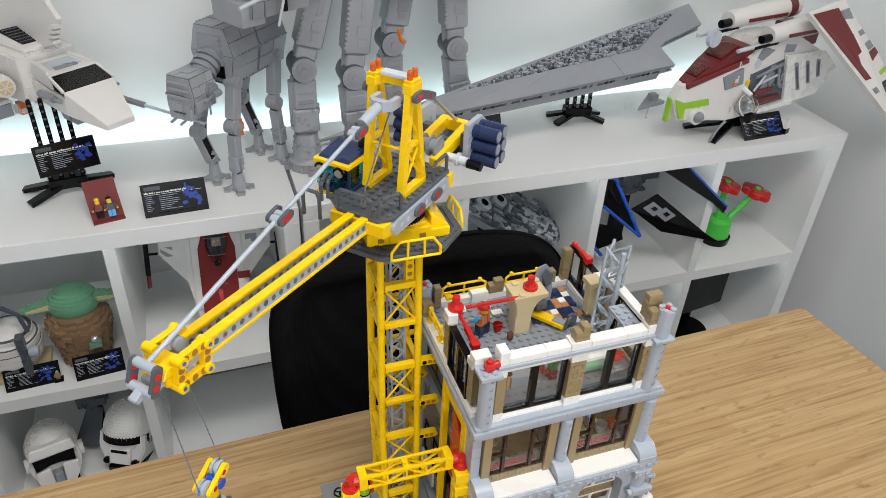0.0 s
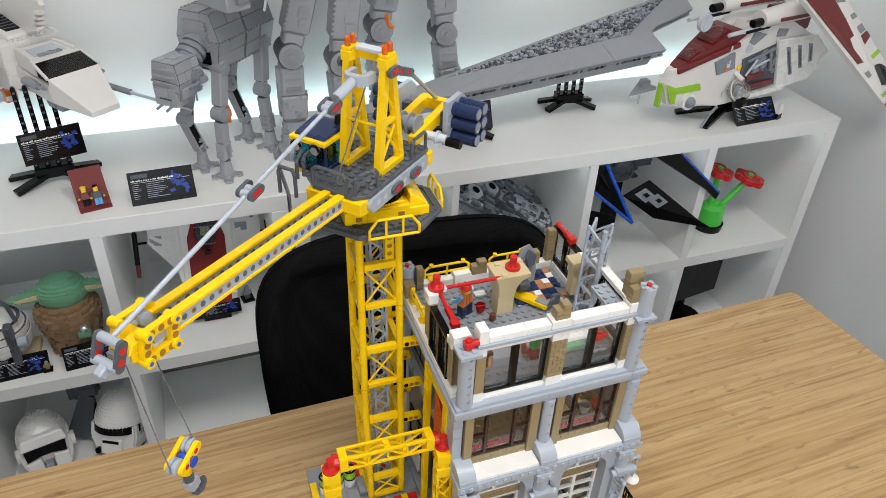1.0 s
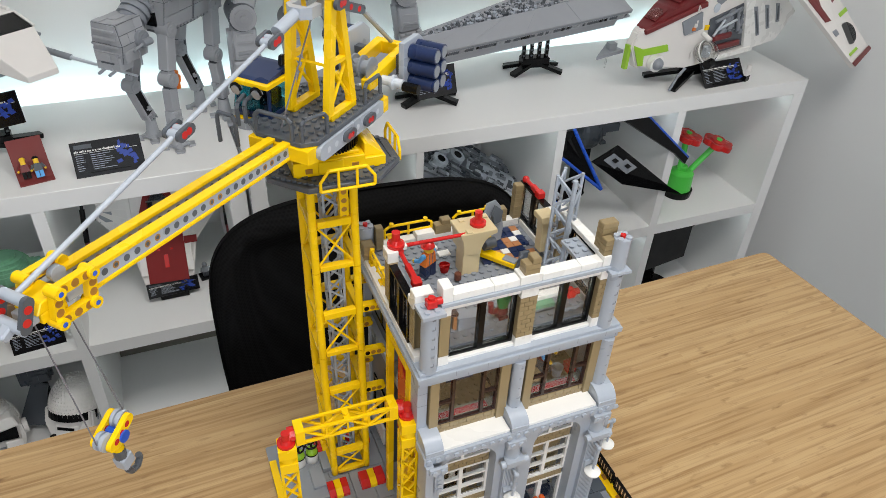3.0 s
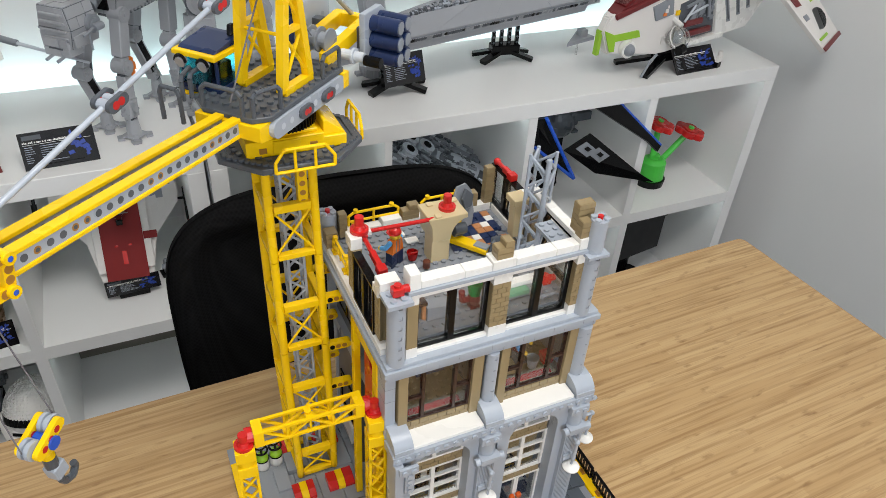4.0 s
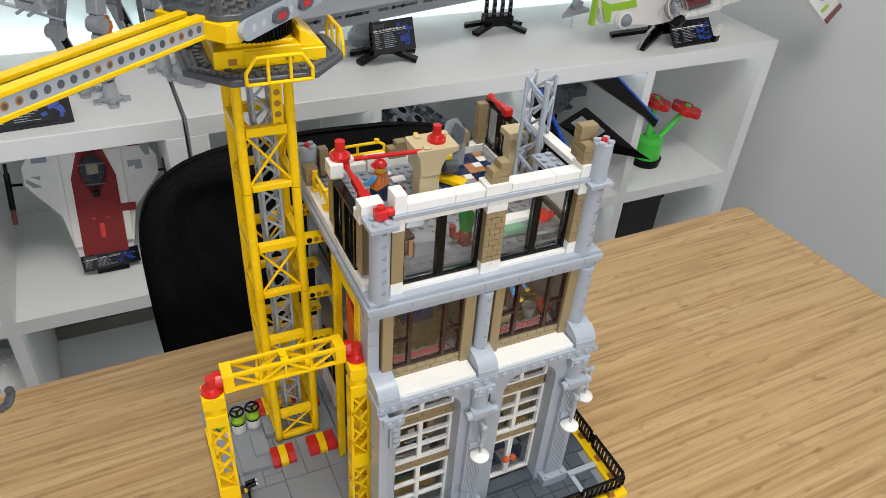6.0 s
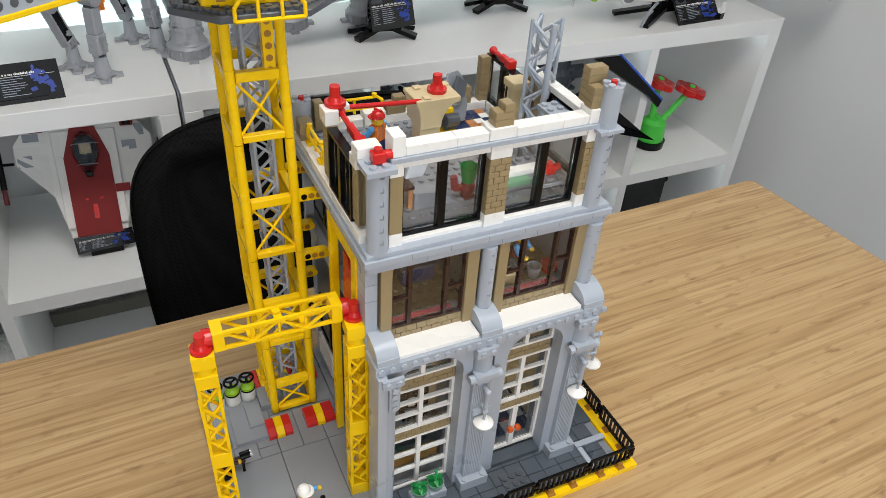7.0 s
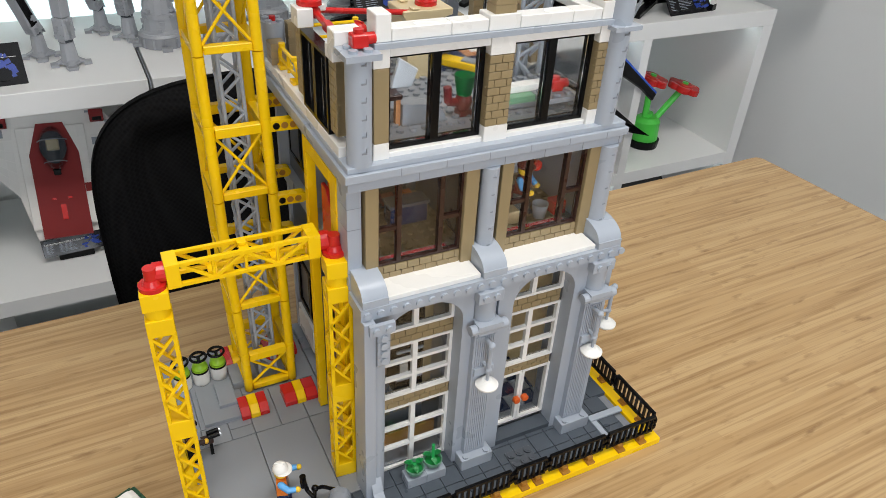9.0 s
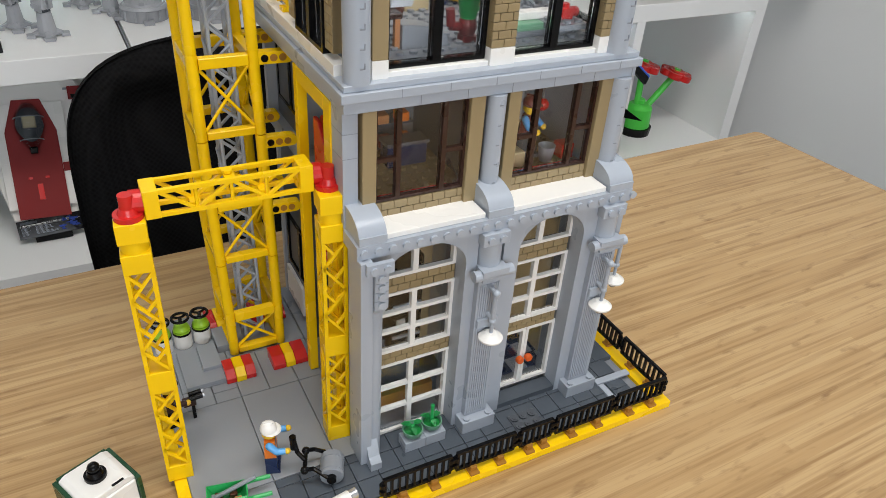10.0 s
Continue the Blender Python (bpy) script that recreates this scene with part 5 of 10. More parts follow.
# ---- yard gantry ----
PLACE[0] = Matrix.Translation((-0.073, 0.0135, 0.757)) @ Matrix.Rotation(radians(-5), 4, "Z") @ Matrix.Diagonal((1, 1, 0.957, 1)) @ Matrix.Translation((0.083, -0.0015, -0.757))
gan = thing("gantry", (-0.083, 0.004, 0.757), "yellow lattice gantry frame standing over the yard", "gantry")


def lattice_post(x0, x1, y0, y1, z0, z1, name):
    zc = (z0 + z1) / 2 - 0.012
    p = part(name, bevelled(box(B(), x0, x1, y0, y1, z0, z0 + 0.0130), 0.0003), YELLOW, gan)
    for za, zb in ((z1 - 0.0120, z1 - 0.0001), (z1 - 0.0310, z1 - 0.0190), (zc - 0.008, zc + 0.008)):
        part("block", bevelled(box(B(), x0, x1, y0, y1, za, zb), 0.0003), YELLOW, p)
    part("collar", rod(B(), ((x0 + x1) / 2, (y0 + y1) / 2, z1 - 0.019), ((x0 + x1) / 2, (y0 + y1) / 2, z1 - 0.012), (x1 - x0) * 0.48, 16), YELLOW, p, smooth=True)
    for za, zb in ((z0 + 0.013, zc - 0.008), (zc + 0.008, z1 - 0.031)):
        bm = B()
        n = 4
        st = (zb - za) / n
        for x, y in ((x0, y0), (x1, y0), (x0, y1), (x1, y1)):
            xx, yy = (x + 0.0012 if x == x0 else x - 0.0012), (y + 0.0012 if y == y0 else y - 0.0012)
            box(bm, xx - 0.0011, xx + 0.0011, yy - 0.0011, yy + 0.0011, za, zb)
        for k in range(n):
            zl, zh = za + k * st, za + (k + 1) * st
            xa, xb = (x0 + 0.001, x1 - 0.001) if k % 2 else (x1 - 0.001, x0 + 0.001)
            ya, yb = (y0 + 0.001, y1 - 0.001) if k % 2 else (y1 - 0.001, y0 + 0.001)
            for y in (y0 + 0.0011, y1 - 0.0011):
                bar(bm, (xa, y, zl), (xb, y, zh), 0.0016, 0.0020, up=(0, 1, 0))
                bar(bm, (xa, y, zh), ((xa + xb) / 2, y, (zl + zh) / 2), 0.0016, 0.0018, up=(0, 1, 0))
            for x in (x0 + 0.0011, x1 - 0.0011):
                bar(bm, (x, ya, zl), (x, yb, zh), 0.0016, 0.0020, up=(1, 0, 0))
        part("lattice_panel", bm, YELLOW, p)
    return p


lattice_post(-0.1415, -0.1265, -0.0060, 0.0090, 0.7568, 0.9530, "left_post")
lattice_post(-0.0395, -0.0245, -0.0060, 0.0090, 0.7568, 0.9530, "right_post")
GPL = PLACE[0]
PLACE[0] = GPL @ Matrix.Translation((-0.0445, 0.0105, 0)) @ Matrix.Rotation(radians(4.5), 4, "Z") @ Matrix.Scale(1.05, 4, (1, 0, 0)) @ Matrix.Translation((0.0445, -0.0105, 0))
beam = part("top_beam", bevelled(box(B(), -0.1230, -0.1160, 0.0030, 0.0180, 0.9525, 0.9690), 0.0003), YELLOW, gan)
part("end_block", bevelled(box(B(), -0.0480, -0.0410, 0.0030, 0.0180, 0.9525, 0.9690), 0.0003), YELLOW, beam)
bm = B()
xs = [-0.1160 + i * (0.0680 / 4) for i in range(5)]
for y in (0.0045, 0.0165):
    for z in (0.9540, 0.9675):
        box(bm, -0.1160, -0.0480, y - 0.0012, y + 0.0012, z - 0.0012, z + 0.0012)
    for i in range(4):
        zl, zh = (0.9540, 0.9675) if i % 2 else (0.9675, 0.9540)
        bar(bm, (xs[i], y, zl), (xs[i + 1], y, zh), 0.0018, 0.0020, up=(0, 1, 0))
    for i in (1, 2, 3):
        rod(bm, (xs[i], y, 0.9540), (xs[i], y, 0.9675), 0.0009, 6)
for i in range(1, 4):
    z = 0.9675 if i % 2 == 0 else 0.9540
    box(bm, xs[i] - 0.0025, xs[i] + 0.0025, 0.0045, 0.0165, z - 0.001, z + 0.001)
stud(bm, -0.0823, 0.0105, 0.9690)
part("lattice_panel", bm, YELLOW, beam)
PLACE[0] = GPL


def cone(x, y, z, parent, d=(0, 0, 1), s=1.0):
    """Red round cap: flange and short spout."""
    p, u = Vector((x, y, z)), Vector(d)
    bm = rod(B(), p, p + u * 0.0028 * s, 0.0074 * s, 20)
    rod(bm, p + u * 0.0028 * s, p + u * 0.0060 * s, 0.0052 * s, 16, 0.0040 * s)
    rod(bm, p + u * 0.0060 * s, p + u * 0.0135 * s, 0.0036 * s, 14)
    return part("red_cap", bm, RED, parent, "red round cap", smooth=True)


cone(-0.1340, 0.0015, 0.9530, gan)
cone(-0.0320, 0.0060, 0.9530, gan)
part("red_joint", rod(B(), (-0.1325, 0.0050, 0.9600), (-0.1262, 0.0050, 0.9600), 0.0062, 16), RED, gan, "red joint")
part("red_joint", rod(B(), (-0.0409, 0.0105, 0.9600), (-0.0340, 0.0105, 0.9600), 0.0062, 16), RED, gan, "red joint")

# ---- models on the shelves ----
PLACE[0] = Matrix()
TOPZ, MIDZ, LOWZ = 0.7833, 0.4503, 0.1183


def frame_at(x, y, z, deg):
    return Matrix.Translation((x, y, z)) @ Matrix.Rotation(radians(deg), 4, "Z")


def greeble(bm, x0, x1, y0, y1, z0, z1, n, seed, deep=0.0016):
    """Small raised plates, a few studs in size, over the sides and top of a block."""
    rnd = random.Random(seed)
    X, Y, Z = x1 - x0, y1 - y0, z1 - z0
    for _ in range(n):
        f = rnd.choice(("x0", "x1", "y0", "y1", "y0", "y1", "z1"))
        a, b = rnd.choice((0.004, 0.008, 0.012, 0.016)), rnd.choice((0.0032, 0.0064, 0.0096, 0.016))
        d = rnd.uniform(0.4, 1) * deep
        u, v, w = (lambda L_, q: rnd.uniform(0.02 * L_, max(0.03 * L_, 0.98 * L_ - q)))(X, a), (lambda L_, q: rnd.uniform(0.02 * L_, max(0.03 * L_, 0.98 * L_ - q)))(Y, a), (lambda L_, q: rnd.uniform(0.02 * L_, max(0.03 * L_, 0.98 * L_ - q)))(Z, b)
        if f[0] == "x":
            p = x0 if f == "x0" else x1
            box(bm, p - d, p + d, y0 + v, y0 + v + a, z0 + w, z0 + w + b)
        elif f[0] == "y":
            p = y0 if f == "y0" else y1
            box(bm, x0 + u, x0 + u + a, p - d, p + d, z0 + w, z0 + w + b)
        else:
            box(bm, x0 + u, x0 + u + a, y0 + v, y0 + v + a, z1 - d, z1 + d)
    return bm


def plating(parent, m, bx, n, seed, deep=0.0016, mat=None):
    """The crowd of small plates on a model's block, as one joined rest."""
    o = part("plating", greeble(B(), *bx, n, seed, deep), mat or WALKER, parent, "crowded small grey plates", m=m)
    o["kind"] = "stuff"
    return o


def plate(bm, quad, d, mi=0):
    """A raised plate over four corners that run anticlockwise seen from outside."""
    p = [Vector(q) for q in quad]
    n = (p[1] - p[0]).cross(p[2] - p[0]).normalized()
    a, b = [bm.verts.new(q - n * 0.0006) for q in p], [bm.verts.new(q + n * d) for q in p]
    bm.faces.new(b).material_index = mi
    for i in range(4):
        bm.faces.new((a[i], a[(i + 1) % 4], b[(i + 1) % 4], b[i])).material_index = mi


def panel_grid(bm, quad, nu, nv, seed, deep=0.0014, gap=0.0006, skip=0.0, mats=(0,)):
    """A face covered with fitted plates of one, two or three cells, with open seams."""
    rnd = random.Random(seed)
    p = [Vector(q) for q in quad]

    def at(u, v):
        return p[0].lerp(p[1], u).lerp(p[3].lerp(p[2], u), v)
    lu, lv = max(1e-6, (p[1] - p[0]).length), max(1e-6, (p[3] - p[0]).length)
    gu, gv = gap / lu, gap / lv
    for j in range(nv):
        i = 0
        while i < nu:
            w = min(rnd.choice((1, 1, 2, 2, 3)), nu - i)
            if rnd.random() >= skip:
                u0, u1, v0, v1 = i / nu + gu, (i + w) / nu - gu, j / nv + gv, (j + 1) / nv - gv
                plate(bm, (at(u0, v0), at(u1, v0), at(u1, v1), at(u0, v1)), rnd.choice((0.3, 0.55, 1.0)) * deep, rnd.choice(mats))
            i += w
    return bm


def obox(bm, c, ax, ay, az, mi=0):
    """A box about c with three half-length vectors."""
    v = [bm.verts.new(c + ax * i + ay * j + az * k) for k in (-1, 1) for i, j in ((-1, -1), (1, -1), (1, 1), (-1, 1))]
    for f in ((0, 3, 2, 1), (4, 5, 6, 7), (0, 1, 5, 4), (1, 2, 6, 5), (2, 3, 7, 6), (3, 0, 4, 7)):
        bm.faces.new([v[i] for i in f]).material_index = mi


def hexhull(bm, x0, x1, w0, w1, w2, z0, z1, z2):
    """A hull section along x: narrow keel, wide waist, narrow top."""
    return prism(bm, [(-w0, z0), (w0, z0), (w1, z1), (w2, z2), (-w2, z2), (-w1, z1)], "x", x0, x1)


def hexplates(bm, x0, x1, w0, w1, w2, z0, z1, z2, nu, seed, deep, mats=(0,)):
    """Fitted plates over the sides, top and front of such a section."""
    for sg in (-1, 1):
        for k, (wa, za, wb, zb) in enumerate(((w0, z0, w1, z1), (w1, z1, w2, z2))):
            q = [(x0, sg * wa, za), (x1, sg * wa, za), (x1, sg * wb, zb), (x0, sg * wb, zb)]
            panel_grid(bm, q if sg < 0 else [q[1], q[0], q[3], q[2]], nu, 2, seed + 3 * k + sg, deep, mats=mats)
    panel_grid(bm, [(x0, -w2, z2), (x1, -w2, z2), (x1, w2, z2), (x0, w2, z2)], nu, 3, seed + 9, deep, mats=mats)
    for wa, za, wb, zb in ((w0, z0, w1, z1), (w1, z1, w2, z2)):
        panel_grid(bm, [(x1, -wa, za), (x1, wa, za), (x1, wb, zb), (x1, -wb, zb)], 3, 1, seed + 11, deep, mats=mats)
    return bm


def stud_dome(bm, c, rx, ry, rz, low, pitch=0.0078, r=0.0026):
    """A rounded cap covered with studs that point outwards, from height low upwards."""
    f0 = len(bm.verts)
    bmesh.ops.create_uvsphere(bm, u_segments=28, v_segments=18, radius=1.0, matrix=Matrix.Translation(c) @ Matrix.Diagonal((rx, ry, rz, 1)))
    nlat = max(3, int(math.pi * (rx + rz) / 2 / pitch))
    for j in range(1, nlat):
        la = -math.pi / 2 + math.pi * j / nlat
        if math.sin(la) * rz < low:
            continue
        nl = max(1, int(2 * math.pi * rx * math.cos(la) / pitch))
        for i in range(nl):
            lo = 2 * math.pi * (i + 0.5 * (j % 2)) / nl
            e = Vector((math.cos(la) * math.cos(lo), math.cos(la) * math.sin(lo), math.sin(la)))
            p = Vector(c) + Vector((e.x * rx, e.y * ry, e.z * rz))
            nn = Vector((e.x / rx, e.y / ry, e.z / rz)).normalized()
            rod(bm, p - nn * 0.0010, p + nn * 0.0017, r, 7)
    return bm


def tapered(bm, x0, x1, y0, y1, z0, z1, top=0.8, mi=0):
    """A block whose upper face is drawn in."""
    cx, cy = (x0 + x1) / 2, (y0 + y1) / 2
    v = [bm.verts.new((x, y, z0)) for x, y in ((x0, y0), (x1, y0), (x1, y1), (x0, y1))]
    w = [bm.verts.new((cx + (x - cx) * top, cy + (y - cy) * top, z1)) for x, y in ((x0, y0), (x1, y0), (x1, y1), (x0, y1))]
    fs = [bm.faces.new(v[::-1]), bm.faces.new(w)] + [bm.faces.new((v[i], v[(i + 1) % 4], w[(i + 1) % 4], w[i])) for i in range(4)]
    for f in fs:
        f.material_index = mi
    return bm


def slab(bm, pts, thick, mi=0):
    """A flat plate over 3D corner points, thickened along its normal."""
    p = [Vector(q) for q in pts]
    nrm = (p[1] - p[0]).cross(p[2] - p[0]).normalized() * thick
    a, b = [bm.verts.new(q) for q in p], [bm.verts.new(q - nrm) for q in p]
    k = len(p)
    fs = [bm.faces.new(a), bm.faces.new(b[::-1])] + [bm.faces.new((a[i], b[i], b[(i + 1) % k], a[(i + 1) % k])) for i in range(k)]
    for f in fs:
        f.material_index = mi
    bmesh.ops.recalc_face_normals(bm, faces=fs)
    return bm


def plaque(name, m, w, h, tilt, label, seed, blue=True):
    """A leaning black information plate with rows of print and a blue drawing."""
    q = thing(name, m.translation, label, "plaque", "display plaques")
    M = m @ Matrix.Rotation(radians(-tilt), 4, "X")
    part("plate", bevelled(box(B(), -w / 2, w / 2, 0, 0.003, 0, h), 0.0004), PLATE, q, m=M)
    rnd = random.Random(seed)
    bm = B()
    box(bm, -w * 0.46, w * 0.44, -0.0006, -0.0002, h * 0.664, h * 0.674)
    x = -w * 0.46
    while x < w * 0.30:
        a = w * rnd.uniform(0.010, 0.020)
        box(bm, x, x + a, -0.0006, -0.0002, h * 0.705, h * (0.745 if rnd.random() < 0.8 else 0.765))
        x += a + w * (0.005 if rnd.random() < 0.8 else 0.018)
    part("title_print", bm, WHITE, q, "row of small white print", m=M)["kind"] = "stuff"
    bm = B()
    for r in range(8):
        z = h * (0.60 - r * 0.058)
        box(bm, -w * 0.45, -w * 0.45 + w * rnd.uniform(0.06, 0.14), -0.0006, -0.0002, z, z + h * 0.014)
        box(bm, -w * 0.24, -w * 0.24 + w * rnd.uniform(0.14, 0.34), -0.0006, -0.0002, z, z + h * 0.014)
    part("print_bar", bm, GREY, q, "rows of small pale print", m=M)["kind"] = "stuff"
    if blue:
        bm = B()
        for i in range(26):
            x, z = rnd.uniform(0.10, 0.38) * w, rnd.uniform(0.14, 0.78) * h
            a, b = rnd.uniform(0.03, 0.09) * w, rnd.uniform(0.05, 0.16) * h
            prism(bm, [(x, z), (x + a, z + b * 0.3), (x + a * 0.7, z + b), (x - a * 0.2, z + b * 0.7)], "y", -0.0005 - i * 0.00002, -0.0001)
        part("blue_drawing", bm, PRINTBLUE, q, "blue outline drawing", m=M)["kind"] = "stuff"
    bm = box(B(), -w * 0.45, -w * 0.2, -0.0007, -0.0002, h * 0.80, h * 0.92)
    part("emblem_block", bm, DGREY, q, m=M)
    part("foot", box(B(), -w * 0.3, w * 0.3, 0.003, 0.022, 0, 0.006), BLACK, q, m=m)
    return q


def display_stand(x, y, z, deg, h, spread, label, z_top=None):
    """A black spread-leg stand with upright beams."""
    st = thing("display_stand", (x, y, z), label, "display stand", "black model stands")
    M = frame_at(x, y, z, deg)
    for ang, ln in ((28, 1.0), (152, 1.0), (-32, 0.95), (-148, 0.95)):
        a = radians(ang)
        bm = B()
        p1 = (math.cos(a) * spread * ln, math.sin(a) * spread * 0.75 * ln, 0.004)
        bar(bm, (0, 0, 0.022), p1, 0.016, 0.008)
        part("leg", bm, BLACK, st, m=M)
    part("hub", bevelled(box(B(), -0.032, 0.032, -0.014, 0.014, 0.012, 0.034), 0.002), BLACK, st, m=M)
    for k in range(4):
        xx = -0.027 + k * 0.018
        bm = liftarm(B(), (xx, 0, 0.030), (xx, 0.004, h), 0.0060, 0.0075, max(3, int(h / 0.016)), up=(1, 0, 0))
        part("upright", bm, (BLACK, DGREY), st, m=M)
    return st


def leg(parent, m, hip, knee, ankle, r, foot_r, mat, seed, round_foot=False, bare=False):
    """A walker leg: covered thigh, knee disc, shin with open works, ankle and a spread foot."""
    hip, knee, ankle = Vector(hip), Vector(knee), Vector(ankle)
    inner = mat if round_foot else DGREY
    part("thigh_core", bar(B(), hip, knee, r * 1.35, r * 1.15, up=(0, 1, 0.01)), inner, parent, m=m)
    for f0, f1, w, h in ((0.02, 0.80, 1.9, 1.8), (0.805, 0.92, 1.45, 1.5)):
        part("thigh", bevelled(bar(B(), hip.lerp(knee, f0), hip.lerp(knee, f1), r * w, r * h, up=(0, 1, 0.01)), r * 0.14), mat, parent, m=m)
    rd = r * (0.88 if round_foot else 1.10)
    for c, nm in ((hip, "hip_disc"), (knee, "knee_disc")):
        bm = rod(B(), c + Vector((0, -r * 1.05, 0)), c + Vector((0, r * 1.05, 0)), rd, 22)
        rod(bm, c + Vector((0, -r * 1.15, 0)), c + Vector((0, r * 1.15, 0)), rd * 0.7, 18)
        rod(bm, c + Vector((0, -r * 1.28, 0)), c + Vector((0, r * 1.28, 0)), r * 0.26, 8)
        part(nm, bm, mat, parent, m=m, smooth=True)
    bk = Vector((-r * 0.70, 0, 0))
    part("piston", rod(rod(B(), hip.lerp(knee, 0.45) + bk, knee.lerp(ankle, 0.30) + bk, r * 0.30, 10), knee.lerp(ankle, 0.20) + bk, knee.lerp(ankle, 0.85) + bk, r * 0.42, 10), inner, parent, "round piston", m=m, smooth=True)
    part("shin_core", bar(B(), knee, ankle, r * 1.25, r * 1.1, up=(0, 1, 0.01)), inner, parent, m=m)
    for f0, f1, w, h in ((0.16, 0.60, 1.62, 1.6), (0.605, 0.95, 1.85, 1.75)) if not bare else ((0.78, 0.95, 1.85, 1.75),):
        part("shin", bevelled(bar(B(), knee.lerp(ankle, f0), knee.lerp(ankle, f1), r * w, r * h, up=(0, 1, 0.01)), r * 0.12), mat, parent, m=m)
    if bare:
        side = Vector((r * 0.78, 0, 0))
        for sg in (-1, 1):
            part("shin_rail", bevelled(bar(B(), knee.lerp(ankle, 0.12) + side * sg, knee.lerp(ankle, 0.80) + side * sg, r * 0.45, r * 1.5, up=(0, 1, 0.01)), r * 0.08), mat, parent, m=m)
        part("shin_works", bar(B(), knee.lerp(ankle, 0.1), knee.lerp(ankle, 0.8), r * 1.2, r * 1.55, up=(0, 1, 0.01)), BLACK, parent, "black inner works", m=m)
    if round_foot:
        # Dark ring paints the shade in the gap round the knee disc.
        part("knee_gap", rod(B(), knee + Vector((-r * 0.06, -r * 0.98, 0)), knee + Vector((-r * 0.06, r * 0.98, 0)), rd * 1.06, 22), DGREY, parent, "dark ring coloured as the shaded gap behind the knee", m=m, smooth=True)
    rnd = random.Random(seed)
    bm = B()
    d = (ankle - knee).normalized()
    for k in range(34):
        f = rnd.uniform(0.60, 0.93)
        c = knee.lerp(ankle, f)
        sg, o = rnd.choice((-1, 1)), rnd.uniform(-0.6, 0.6) * r
        w, h = rnd.choice((0.0016, 0.003)), rnd.choice((0.0016, 0.0032, 0.005))
        if rnd.random() < 0.5:
            obox(bm, Vector((c.x + o, c.y + sg * r * 0.92, c.z)), Vector((w, 0, 0)), Vector((0, r * 0.06, 0)), d * h)
        else:
            obox(bm, Vector((c.x + sg * r * 0.97, c.y + o, c.z)), Vector((r * 0.06, 0, 0)), Vector((0, w, 0)), d * h)
    if round_foot:
        e = (knee - hip).normalized()
        for k in range(16):
            c = hip.lerp(knee, 0.10 + 0.042 * k)
            obox(bm, Vector((c.x - r * 0.90, c.y - r * 0.93, c.z)), Vector((r * 0.09, 0, 0)), Vector((0, r * 0.08, 0)), e * 0.0022)
        for f, w, h in ((0.22, 0.34, 0.012), (0.40, 0.22, 0.020), (0.60, 0.40, 0.010), (0.70, 0.26, 0.006)):
            c = hip.lerp(knee, f)
            obox(bm, Vector((c.x + r * 0.25, c.y - r * 0.93, c.z)), Vector((r * w, 0, 0)), Vector((0, r * 0.06, 0)), e * h)
        for f in (0.24, 0.34, 0.47, 0.52):
            c = knee.lerp(ankle, f)
            obox(bm, Vector((c.x, c.y - r * 0.82, c.z)), Vector((r * 0.55, 0, 0)), Vector((0, r * 0.06, 0)), d * 0.0022)
    part("plating", bm, mat, parent, "small raised grey plates", m=m)["kind"] = "stuff"
    bm = B()
    rod(bm, ankle, (ankle.x, ankle.y, foot_r * 0.35), r * 0.85, 14, r * 1.1)
    if round_foot:
        rod(bm, (ankle.x, ankle.y, 0.0), (ankle.x, ankle.y, foot_r * 0.5), foot_r * 0.98, 30)
        rod(bm, (ankle.x, ankle.y, foot_r * 0.5), (ankle.x, ankle.y, foot_r * 0.62), foot_r * 1.01, 30, foot_r * 0.92)
        rod(bm, (ankle.x, ankle.y, foot_r * 0.62), (ankle.x, ankle.y, foot_r * 0.95), foot_r * 0.84, 26, foot_r * 0.55)
        for z0, z1, q in ((0.95, 1.22, 0.66), (1.25, 1.48, 0.74), (1.51, 1.75, 0.62)):
            rod(bm, (ankle.x, ankle.y, foot_r * z0), (ankle.x, ankle.y, foot_r * z1), foot_r * q, 20)
        for k in range(16):
            a = 2 * math.pi * k / 16 + 0.2 * (k % 2)
            ca, sa, zc = math.cos(a), math.sin(a), foot_r * (1.10, 1.36, 1.62, 0.78)[k % 4]
            obox(bm, Vector((ankle.x + foot_r * 0.70 * ca, ankle.y + foot_r * 0.70 * sa, zc)), Vector((ca, sa, 0)) * foot_r * 0.09, Vector((-sa, ca, 0)) * foot_r * 0.10, Vector((0, 0, foot_r * 0.07)))
        for k in range(12):
            a = 2 * math.pi * k / 12
            bar(bm, (ankle.x + foot_r * 0.99 * math.cos(a), ankle.y + foot_r * 0.99 * math.sin(a), foot_r * 0.06), (ankle.x + foot_r * 0.99 * math.cos(a), ankle.y + foot_r * 0.99 * math.sin(a), foot_r * 0.46), 0.0025, 0.006)
            if k % 3 == 0:
                bar(bm, (ankle.x + foot_r * 0.9 * math.cos(a), ankle.y + foot_r * 0.9 * math.sin(a), 0.003), (ankle.x + foot_r * 1.3 * math.cos(a), ankle.y + foot_r * 1.3 * math.sin(a), 0.003), foot_r * 0.42, 0.006)
    else:
        tapered(bm, ankle.x - foot_r * 0.62, ankle.x + foot_r * 0.62, ankle.y - foot_r * 0.62, ankle.y + foot_r * 0.62, 0.003, foot_r * 0.62, 0.6)
